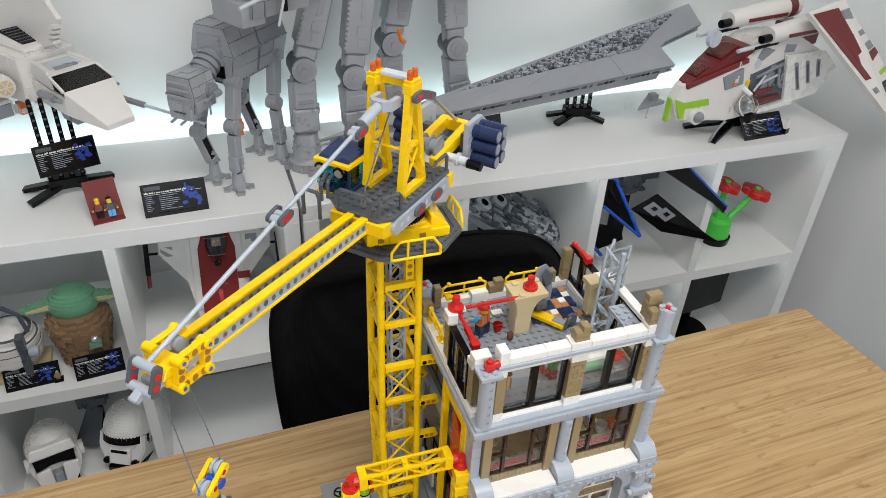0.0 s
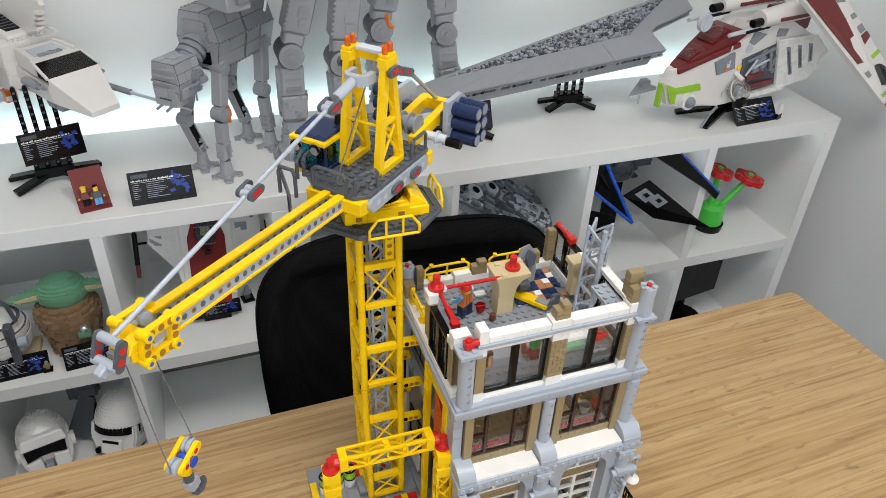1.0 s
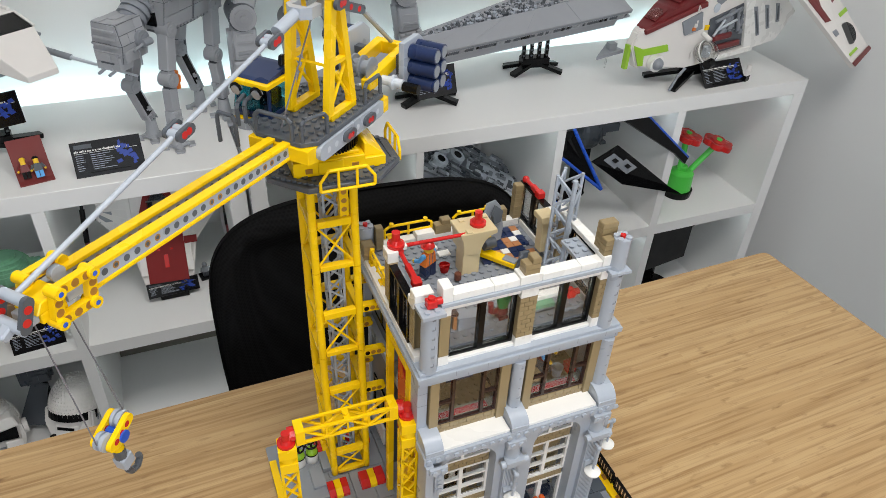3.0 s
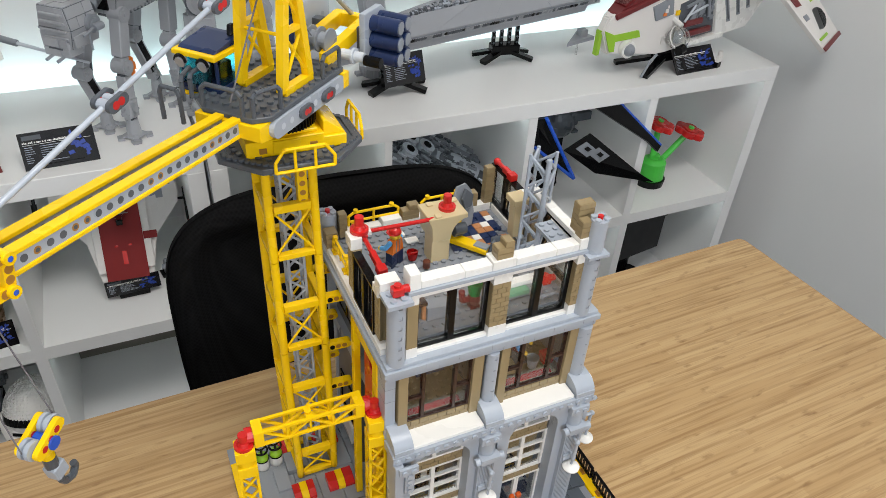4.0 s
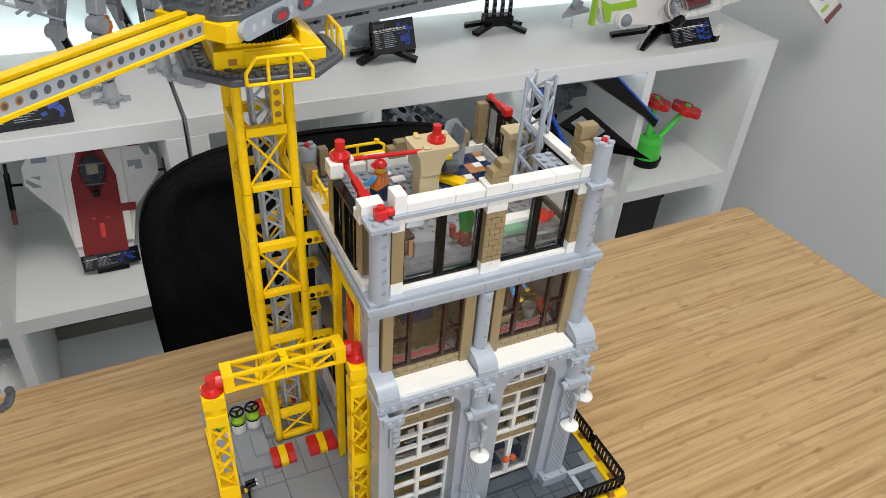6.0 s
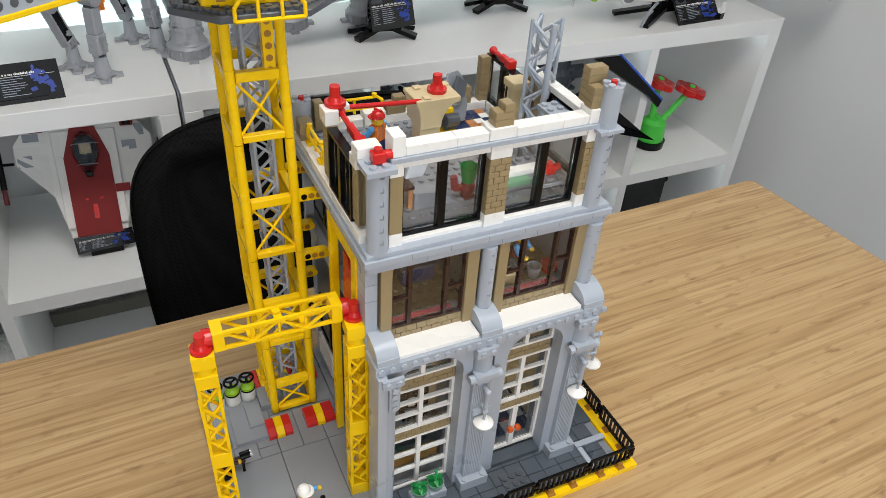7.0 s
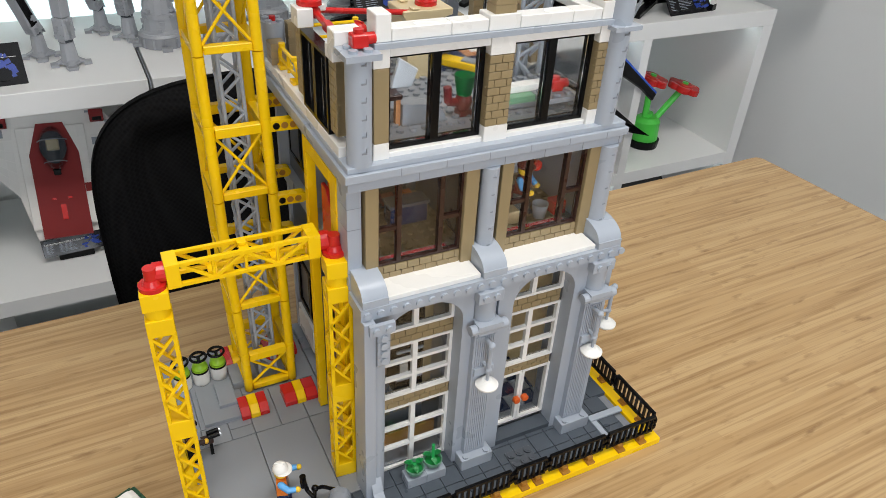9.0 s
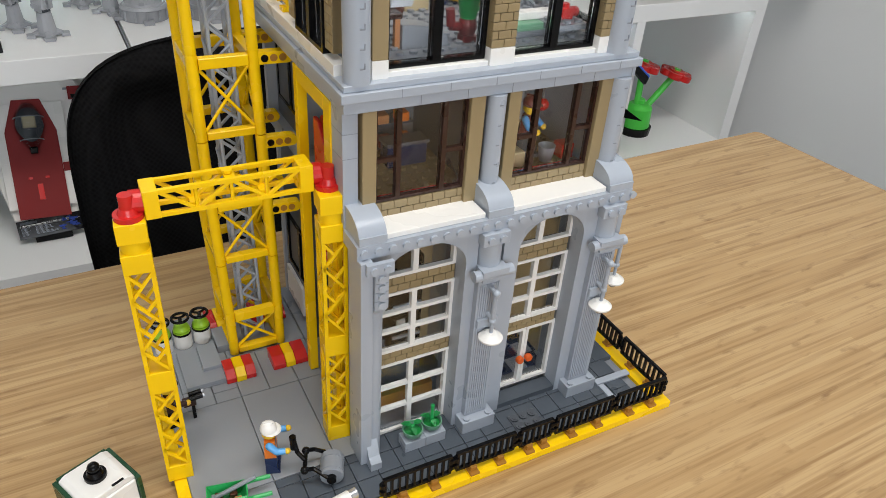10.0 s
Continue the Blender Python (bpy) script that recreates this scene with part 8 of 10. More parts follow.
for sg in (-1, 1):
    for k in range(5):
        x0, x1 = 0.040 + k * 0.010, 0.0505 + k * 0.010
        h = (0.015, 0.014, 0.011, 0.008, 0.004)[k]
        box(bm, *sorted((sg * x0, sg * x1)), -0.012, 0.0, 0.140 - h - k * 0.0012, 0.140 + h * 0.7 - k * 0.0012, 1)
        if k < 4:
            box(bm, *sorted((sg * x0, sg * x1)), -0.0140, -0.0121, 0.139 - h * 0.5 - k * 0.0012, 0.139 + h * 0.1 - k * 0.0012, 2)
ball(bm, (0.024, -0.055, 0.073), 0.0075, 12, mi=3)
box(bm, 0.012, 0.034, -0.060, -0.046, 0.056, 0.067, 1)
tagged(part("brick_sculpture", bm, (ROBE, SAGE, TAN, SILVER), None, m=frame_at(-0.478, 0.862, MIDZ, 4)), "plain rounded brown and green brick sculpture", "sculpture")
plaque("plaque", frame_at(-0.452, 0.785, MIDZ, 6), 0.088, 0.046, 30, "black plate with blue drawing by the sculpture", 18)
sb = thing("round_droid_toy", (-0.62, 0.85, MIDZ), "white round brick-built toy with grey fittings", "toy model")
DM = frame_at(-0.600, 0.850, MIDZ, 0)
bm = ball(B(), (0, 0, 0.064), 0.052, 26)
part("ball", bm, IVORY, sb, m=DM, smooth=True)
for k in range(5):
    z = 0.034 + k * 0.015
    r = 0.052 * math.sqrt(1 - ((z - 0.064) / 0.052) ** 2)
    part("ball_band", rod(B(), (0, 0, z - 0.0052), (0, 0, z + 0.0052), r + 0.0020, 30), IVORY, sb, m=DM, smooth=True)
    part("band_seam", rod(B(), (0, 0, z + 0.0053), (0, 0, z + 0.0066), r + 0.0004, 30), DGREY, sb, m=DM)
part("tread_guard", bevelled(box(B(), 0.020, 0.034, -0.050, -0.030, 0.02, 0.11), 0.002), DGREY, sb, m=DM)
part("neck_arm", chain(B(), [(-0.03, -0.03, 0.15), (-0.015, -0.035, 0.172), (0.015, -0.035, 0.175), (0.036, -0.03, 0.150), (0.042, -0.03, 0.11)], 0.004), DGREY, sb, m=DM, smooth=True)
part("head_block", bevelled(box(B(), -0.040, -0.005, -0.035, 0.010, 0.110, 0.150), 0.002), IVORY, sb, m=DM)
part("eye_plate", box(B(), -0.032, -0.014, -0.0365, -0.0352, 0.118, 0.142), BLACK, sb, m=DM)
part("side_cap", rod(B(), (0.036, -0.040, 0.069), (0.052, -0.040, 0.069), 0.010, 14), GREY, sb, m=DM, smooth=True)
part("pedestal", box(B(), -0.640, -0.545, 0.81, 0.89, MIDZ, MIDZ + 0.012), TAN, sb)
plaque("plaque", frame_at(-0.570, 0.788, MIDZ, 4), 0.095, 0.042, 30, "black plate with blue drawing on the shelf", 21)


def helmet(x, y, deg, s, tip, label, kind):
    """A brick helmet that looks along -y, tipped back on its black foot."""
    h = thing("helmet_model", (x, y, LOWZ), label, "toy model", "helmet models")
    m = frame_at(x, y, LOWZ, deg)
    t = m @ Matrix.Translation((0, 0.01, 0.062 * s)) @ Matrix.Rotation(radians(tip), 4, "X")
    bm = stud_dome(B(), (0, 0.006, 0.022 * s), 0.0500 * s, 0.0540 * s, 0.0620 * s, 0.004 if kind else -0.002, 0.0074 if kind else 0.0066, 0.0025 if kind else 0.0030)
    part("dome", bm, IVORY, h, "white studded brick dome", m=t)
    part("cheek", bevelled(prism(B(), [(-0.048 * s, 0.024 * s), (0.048 * s, 0.024 * s), (0.050 * s, -0.012 * s), (0.034 * s, -0.050 * s), (-0.034 * s, -0.050 * s), (-0.050 * s, -0.012 * s)], "y", -0.030 * s, 0.045 * s), 0.004, 2), IVORY, h, m=t)
    if kind:
        part("visor", prism(B(), [(-0.040 * s, 0.030 * s), (0.040 * s, 0.030 * s), (0.038 * s, 0.004 * s), (0.012 * s, 0.010 * s), (-0.012 * s, 0.010 * s), (-0.038 * s, 0.004 * s)], "y", -0.052 * s, -0.030 * s), BLACK, h, "black visor band", m=t)
        part("brow", bevelled(prism(B(), [(-0.040 * s, 0.056 * s), (0.040 * s, 0.056 * s), (0.046 * s, 0.031 * s), (-0.046 * s, 0.031 * s)], "y", -0.056 * s, -0.020 * s), 0.003), IVORY, h, m=t)
        for sg in (-1, 1):
            part("jaw", bevelled(prism(B(), [(sg * 0.012 * s, 0.006 * s), (sg * 0.042 * s, 0.002 * s), (sg * 0.040 * s, -0.025 * s), (sg * 0.014 * s, -0.060 * s), (sg * 0.008 * s, -0.055 * s)], "y", -0.056 * s, -0.031 * s), 0.002), IVORY, h, m=t)
            part("ear_cap", rod(B(), (sg * 0.046 * s, 0.006, -0.002), (sg * 0.058 * s, 0.006, -0.002), 0.016 * s, 18), IVORY, h, m=t, smooth=True)
        part("snout", bevelled(box(B(), -0.0085 * s, 0.0085 * s, -0.064 * s, -0.031 * s, -0.050 * s, -0.008 * s), 0.002), MIDGREY, h, "grey snout vent", m=t)
    else:
        bm = B()
        for k in range(14):
            a0, a1 = radians(200 + k * 10), radians(210 + k * 10)
            bar(bm, (0.051 * s * math.cos(a0), 0.006 + 0.051 * s * math.sin(a0), 0.012 * s), (0.051 * s * math.cos(a1), 0.006 + 0.051 * s * math.sin(a1), 0.012 * s), 0.006 * s, 0.017 * s)
        part("visor", bm, BLACK, h, "black visor band", m=t)
        part("mouth", bevelled(box(B(), -0.022 * s, 0.022 * s, -0.040 * s, -0.029 * s, -0.044 * s, -0.008 * s), 0.003), IVORY, h, m=t)
        part("mouth_slot", box(B(), -0.017 * s, 0.017 * s, -0.0412 * s, -0.0402 * s, -0.018 * s, -0.012 * s), BLACK, h, m=t)
        for sg in (-1, 1):
            part("vent", rod(B(), (sg * 0.030 * s, -0.026 * s, -0.040 * s), (sg * 0.030 * s, -0.036 * s, -0.040 * s), 0.007 * s, 12), BLACK, h, m=t)
        for k in range(4):
            part("side_slot", box(B(), 0.0492 * s, 0.0506 * s, (-0.012 + k * 0.009) * s, (-0.008 + k * 0.009) * s, -0.004 * s, 0.008 * s), MIDGREY, h, m=t)
    part("base", bevelled(box(B(), -0.034 * s, 0.034 * s, -0.035 * s, 0.045 * s, 0, 0.012 * s), 0.001), BLACK, h, m=m)
    part("neck", box(B(), -0.020 * s, 0.020 * s, 0.0, 0.030 * s, 0.012 * s, 0.050 * s), BLACK, h, m=m)
    return h


helmet(-0.602, 0.850, 14, 1.0, -18, "white brick helmet with a black visor and snout", True)
helmet(-0.458, 0.860, -26, 1.06, -22, "white domed brick helmet with a black band", False)
dk = thing("winged_ship_model", (-0.53, 0.98, LOWZ), "dark grey winged spaceship model behind the helmets", "toy model")
bm = B()
box(bm, -0.03, 0.03, -0.04, 0.04, 0.10, 0.17)
greeble(bm, -0.03, 0.03, -0.04, 0.04, 0.10, 0.17, 60, 50, 0.006)
slab(bm, [(-0.03, 0, 0.16), (-0.14, -0.03, 0.23), (-0.13, 0.0, 0.19), (-0.04, 0.02, 0.12)], 0.008)
slab(bm, [(0.03, 0, 0.16), (0.12, -0.03, 0.22), (0.10, 0.0, 0.17), (0.04, 0.02, 0.12)], 0.008)
slab(bm, [(-0.01, -0.03, 0.10), (-0.05, -0.08, 0.03), (0.0, -0.09, 0.02), (0.02, -0.04, 0.09)], 0.008)
part("hull", bm, DGREY, dk, m=frame_at(-0.525, 0.99, LOWZ, 0))
part("stand", rod(B(), (-0.525, 0.99, LOWZ), (-0.525, 0.99, LOWZ + 0.10), 0.012, 10), BLACK, dk)

# grey freighter
fc = thing("freighter_model", (0.44, 0.98, MIDZ), "mottled grey saucer freighter model in its cell", "toy model")
FA, FB = Vector((0.452, 0.945, 0.590)), Vector((0.606, 0.905, 0.500))
fx_ = (FB - FA).normalized()
fy_ = Vector((0.25, -0.62, -0.35)) - fx_ * Vector((0.25, -0.62, -0.35)).dot(fx_)
fy_.normalize()
fz_ = fx_.cross(fy_)
fz_ = fz_ if fz_.z > 0 else -fz_
M = Matrix(((fx_.x, fy_.x, fz_.x, FA.x), (fx_.y, fy_.y, fz_.y, FA.y), (fx_.z, fy_.z, fz_.z, FA.z), (0, 0, 0, 1)))


def nacelle(bm, x0, x1, y, z, radii, n=18):
    """A round body of rings with changing radius."""
    m_ = len(radii) - 1
    for k in range(m_):
        rod(bm, (x0 + (x1 - x0) * k / m_, y, z), (x0 + (x1 - x0) * (k + 1) / m_, y, z), radii[k], n, radii[k + 1])
    return bm


part("fuselage", nacelle(B(), 0.0, 0.178, 0.0, 0.0, (0.020, 0.026, 0.029, 0.030, 0.029, 0.026, 0.020)), PALEGREY, fc, "pale grey rounded fuselage", m=M, smooth=True)
part("cockpit_glass", nacelle(B(), 0.150, 0.184, -0.004, 0.004, (0.0275, 0.025, 0.018)), SMOKE, fc, "smoked nose glass", m=M, smooth=True)
bm = B()
rnd = random.Random(91)
for k in range(170):
    x, a = rnd.uniform(0.004, 0.155), rnd.uniform(0, 6.28)
    r = 0.0280
    obox(bm, Vector((x, r * math.cos(a), r * math.sin(a))), Vector((rnd.uniform(0.002, 0.009), 0, 0)), Vector((0, -math.sin(a), math.cos(a))) * rnd.uniform(0.002, 0.006), Vector((0, math.cos(a), math.sin(a))) * 0.003, rnd.choice((0, 1, 1, 2)))
for k in range(330):
    x, y = rnd.uniform(-0.115, 0.125), rnd.choice((rnd.uniform(-0.066, -0.024), rnd.uniform(0.024, 0.080)))
    z = rnd.uniform(0.004, 0.018)
    obox(bm, Vector((x, y, z)), Vector((rnd.uniform(0.003, 0.010), 0, 0)), Vector((0, rnd.uniform(0.002, 0.007), 0)), Vector((0, 0, rnd.uniform(0.002, 0.005))), rnd.choice((0, 1, 1, 2, 2)))
part("hull_plate", bm, (PALEGREY, DGREY, MIDGREY), fc, "mottled grey hull pieces", m=M)["kind"] = "stuff"
part("wing_slab", bevelled(prism(B(), [(-0.120, -0.010), (-0.060, -0.060), (0.050, -0.062), (0.130, -0.040), (0.130, 0.050), (0.040, 0.080), (-0.120, 0.070)], "z", -0.026, -0.008), 0.002), MIDGREY, fc, m=M)
bm = panel_grid(B(), [(-0.118, -0.055, -0.008), (0.128, -0.040, -0.008), (0.128, 0.060, -0.008), (-0.118, 0.066, -0.008)], 16, 10, 93, 0.006, 0.0006, 0.15, (0, 0, 1, 2, 2))
panel_grid(bm, [(-0.06, 0.030, 0.018), (0.05, 0.030, 0.010), (0.05, 0.075, 0.000), (-0.06, 0.075, 0.012)], 8, 5, 94, 0.006, 0.0006, 0.1, (0, 1, 2))
part("wing_plates", bm, (PALEGREY, DGREY, MIDGREY), fc, "mottled light and dark grey plates", m=M)["kind"] = "stuff"
for x, y in ((-0.070, 0.004), (-0.030, 0.006), (-0.075, 0.048)):
    eng = part("engine", rod(B(), (x, y, -0.004), (x, y, 0.026), 0.019, 20), PALEGREY, fc, "grey round engine", m=M, smooth=True)
    part("nozzle", rod(B(), (x, y, 0.0262), (x, y, 0.028), 0.0095, 16), BLACK, eng, m=M)
for y, x in ((-0.050, 0.06), (0.056, 0.075)):
    part("side_pod", nacelle(B(), x - 0.10, x + 0.09, y, 0.002, (0.010, 0.014, 0.015, 0.014, 0.009), 14), MIDGREY, fc, m=M, smooth=True)
part("gun", rod(rod(B(), (0.150, 0.034, 0.030), (0.196, 0.030, 0.036), 0.0032, 8), (0.165, 0.033, 0.032), (0.180, 0.0315, 0.034), 0.0056, 10), BLACK, fc, m=M, smooth=True)
part("stand", bar(B(), (0.43, 0.97, MIDZ), (0.42, 0.98, MIDZ + 0.10), 0.03, 0.03), BLACK, fc)

# dark fighter with tall folded panels
tf = thing("panel_fighter_model", (0.74, 0.90, MIDZ), "black and blue panel-winged fighter model", "toy model")
NEARP = [Vector(q) for q in ((0.690, 0.790, 0.645), (0.752, 0.790, 0.676), (0.886, 0.754, 0.569), (0.927, 0.750, 0.542), (0.775, 0.780, 0.579))]
part("wing_panel", slab(B(), NEARP, 0.007), BLACK, tf, "long black hexagonal wing panel")
for u in (0.22, 0.46):
    p = NEARP[0].lerp(NEARP[1], 0.35).lerp(NEARP[2], u * 0.75) + Vector((0.0, -0.009, 0.004))
    e1, e2 = (NEARP[2] - NEARP[1]).normalized(), (NEARP[1] - NEARP[0]).normalized()
    part("panel_port", slab(B(), [p - e1 * 0.018 - e2 * 0.014, p + e1 * 0.018 - e2 * 0.014, p + e1 * 0.018 + e2 * 0.014, p - e1 * 0.018 + e2 * 0.014], 0.0015), MIDGREY, tf, "pale grid hatch")
    q = p + Vector((0, -0.004, 0.003))
    part("hatch_core", slab(B(), [q - e1 * 0.006 - e2 * 0.005, q + e1 * 0.006 - e2 * 0.005, q + e1 * 0.006 + e2 * 0.005, q - e1 * 0.006 + e2 * 0.005], 0.0015), BLACK, tf)
FARP = [Vector(q) for q in ((0.752, 0.790, 0.735), (0.8165, 0.790, 0.734), (0.918, 0.750, 0.638), (0.912, 0.750, 0.624), (0.884, 0.757, 0.650))]
part("wing_panel", slab(B(), FARP, 0.007), BLACK, tf, "long black hexagonal wing panel")
LOWP = [Vector(q) for q in ((0.610, 0.800, 0.725), (0.637, 0.800, 0.725), (0.703, 0.757, 0.590), (0.618, 0.800, 0.660))]
part("wing_panel", slab(B(), LOWP, 0.006), BLACK, tf, "short black wing panel")
part("wing_panel", slab(B(), [(0.612, 0.80, 0.615), (0.680, 0.800, 0.590), (0.690, 0.800, 0.560), (0.612, 0.80, 0.540)], 0.006), BLACK, tf, "short black wing panel")
up3 = Vector((0, -0.004, 0.003))
for p, q, r in ((FARP[1], FARP[2], 0.0032), (LOWP[1], LOWP[2], 0.0042), (LOWP[3], LOWP[2], 0.0042), (Vector((0.608, 0.80, 0.560)), Vector((0.640, 0.80, 0.520)), 0.0042)):
    part("wing_edge", rod(B(), p + up3, q + up3, r, 8), BLUE, tf, "blue panel edging")
bm = B()
ball(bm, (0.775, 0.95, 0.630), 0.046, 18)
greeble(bm, 0.735, 0.815, 0.92, 1.00, 0.59, 0.67, 60, 60, 0.012)
box(bm, 0.66, 0.865, 0.94, 0.97, 0.620, 0.640)
part("cockpit_ball", bm, DGREY, tf)
part("stand", bar(B(), (0.775, 0.95, MIDZ), (0.775, 0.95, 0.60), 0.03, 0.03), BLACK, tf)

# flower pot
fp = thing("toy_flower_pot", (1.02, 0.885, MIDZ), "bright green toy pot with two red flowers", "toy plant")
bm = rod(B(), (0, 0, 0), (0, 0, 0.018), 0.036, 24, 0.038)
part("saucer", bm, BLACK, fp, m=frame_at(1.030, 0.870, MIDZ, 0))
bm = B()
rod(bm, (0, 0, 0.018), (0, 0, 0.064), 0.033, 24, 0.031)
rod(bm, (0, 0, 0.064), (0, 0, 0.072), 0.031, 24, 0.020)
rod(bm, (0, 0, 0.072), (0, 0, 0.082), 0.012, 18)
part("pot", bevelled(bm, 0.001), BGREEN, fp, m=frame_at(1.030, 0.870, MIDZ, 0))
for a, b in (((-0.008, 0, 0.07), (0.000, 0.012, 0.145)), ((0.018, 0, 0.055), (0.078, -0.005, 0.125))):
    part("stem", rod(B(), a, b, 0.0075, 12), BGREEN, fp, m=frame_at(1.030, 0.870, MIDZ, 0))
    fl = B()
    d = (Vector(b) - Vector(a)).normalized()
    n = Vector((0.22, -0.08, 0.97)).normalized()
    u = n.orthogonal().normalized()
    w = n.cross(u)
    c = Vector(b) + d * 0.012
    for k in range(6):
        t = 2 * math.pi * k / 6
        q = c + (u * math.cos(t) + w * math.sin(t)) * 0.023
        rod(fl, q - n * 0.007, q + n * 0.007, 0.0165, 14)
    rod(fl, c - n * 0.006, c + n * 0.009, 0.020, 16)
    part("flower", bevelled(fl, 0.0012), RED, fp, "red six-petal flower", m=frame_at(1.030, 0.870, MIDZ, 0))
    part("flower_eye", rod(B(), c + n * 0.009, c + n * 0.013, 0.007, 12), BGREEN, fp, m=frame_at(1.030, 0.870, MIDZ, 0))

# black bag in the lower cell
bg = thing("black_camera_bag", (1.02, 0.90, LOWZ), "black camera bag on a small stand", "bag")
bm = bevelled(box(B(), -0.085, 0.085, -0.05, 0.05, 0.10, 0.295), 0.014, 2)
part("body", bm, CHAIRP, bg, m=frame_at(1.035, 0.90, LOWZ, 8))
bm = rod(B(), (0, 0, 0.03), (0, 0, 0.10), 0.018, 14)
rod(bm, (-0.01, -0.03, 0.0), (-0.01, -0.03, 0.03), 0.06, 24, 0.055)
part("base", bm, BLACK, bg, m=frame_at(1.035, 0.90, LOWZ, 8))
part("knob", rod(B(), (0.085, -0.02, 0.20), (0.105, -0.02, 0.20), 0.012, 12), BLACK, bg, m=frame_at(1.035, 0.90, LOWZ, 8))
part("speckled_board", box(B(), -0.368, -0.090, 1.086, 1.100, 0.1182, 0.1530), SPECK)
tagged(bpy.data.objects["speckled_board"], "speckled brown board at the back of a cell", "board")
part("cable", chain(B(), [(-0.0488, 1.09, 0.7790), (-0.0488, 0.770, 0.7815), (-0.0488, 0.7610, 0.775), (-0.046, 0.7600, 0.68), (-0.040, 0.7600, 0.55)], 0.0009, 8), MIDGREY)
tagged(bpy.data.objects["cable"], "thin grey cable hanging between the shelves", "cable")

# ---- the yard and the street ----
PLACE[0] = Matrix()
YARDM = plastic("yard_tile_plastic", (0.27, 0.29, 0.315), 0.3, 0.04)
LEAF = plastic("leaf_green_plastic", (0.02, 0.36, 0.09), 0.3)
POT = plastic("pot_green_plastic", (0.13, 0.30, 0.20), 0.32)


def tile(name, x0, x1, y0, y1, z0, z1, mat, parent, label=""):
    g = 0.00022
    bm = box(B(), x0 + g, x1 - g, y0 + g, y1 - g, z0, z1)
    bmesh.ops.bevel(bm, geom=[e for e in bm.edges if min(v.co.z for v in e.verts) > z1 - 1e-5], offset=0.00025, segments=1, affect="EDGES")
    return part(name, bm, mat, parent, label)


ZY = 0.7568
for x0, x1, y0, y1 in ((-0.1214, -0.0725, -0.0145, 0.0665), (-0.0725, -0.0305, -0.0145, 0.0665), (-0.0305, -0.0060, -0.0145, 0.0665), (-0.1214, -0.0725, -0.0528, -0.0145),
                       (-0.1214, -0.1100, 0.0665, 0.1500), (-0.1100, -0.0900, 0.0665, 0.0850), (-0.0900, -0.0725, 0.0665, 0.0770), (-0.0900, -0.0725, 0.0770, 0.0850), (-0.0725, -0.0520, 0.0665, 0.1100),
                       (-0.0520, -0.0305, 0.0665, 0.1100), (-0.0305, -0.0120, 0.0665, 0.1100), (-0.1100, -0.0725, 0.0850, 0.1500), (-0.0725, -0.0120, 0.1100, 0.1700)):
    tile("yard_tile", x0, x1, y0, y1, 0.7531, ZY, YARDM, base)
for x0, x1, y0, y1, z in ((-0.1065, -0.0780, 0.0855, 0.1285, 0.7602), (-0.0920, -0.0780, 0.0980, 0.1255, 0.7634), (-0.0776, -0.0560, 0.1180, 0.1420, 0.7634)):
    tile("raised_tile", x0, x1, y0, y1, ZY + 0.0001 if z < 0.762 or x0 > -0.078 else 0.7603, z, YARDM, base)
# slate street tiles
T = 0.01575
for i in range(18):
    for j in range(3):
        x0, y0 = -0.0725 + i * T, -0.0527 + j * T
        if x0 + T > 0.2041:
            continue
        if j == 2 and x0 + T > -0.022 and x0 < 0.165:
            y1 = y0 + T * 0.9
        else:
            y1 = y0 + T
        if j == 2 and x0 < -0.012:
            y1 = -0.0147
        tile("street_tile", x0, x0 + T, y0, y1, 0.7531, ZY, SLATE, base)
for j in range(9):
    for i in range(2):
        tile("street_tile", 0.1715 + i * 0.01625, 0.1715 + (i + 1) * 0.01625, -0.0054 + j * T, -0.0054 + (j + 1) * T, 0.7531, ZY, SLATE, base)
tile("kerb_strip", 0.1720, 0.1772, -0.0526, -0.0290, ZY + 0.0001, ZY + 0.0016, GREY, base, "light grey kerb tile")
tile("kerb_strip", 0.1720, 0.2038, -0.0288, -0.0228, ZY + 0.0001, ZY + 0.0016, GREY, base, "light grey kerb tile")
gr = tile("drain_grate", 0.0915, 0.1135, -0.0450, -0.0285, ZY + 0.0001, ZY + 0.0012, DGREY, base, "dark grey studded drain plate")
for i in range(3):
    for j in range(2):
        x, y = 0.0952 + i * 0.0073, -0.0408 + j * 0.0080
        b2 = rod(B(), (x, y, ZY + 0.0013), (x, y, ZY + 0.0026), 0.0031, 14)
        rod(b2, (x, y, ZY + 0.0026), (x, y, ZY + 0.0030), 0.0016, 10)
        part("stud", b2, DGREY, gr, smooth=True)


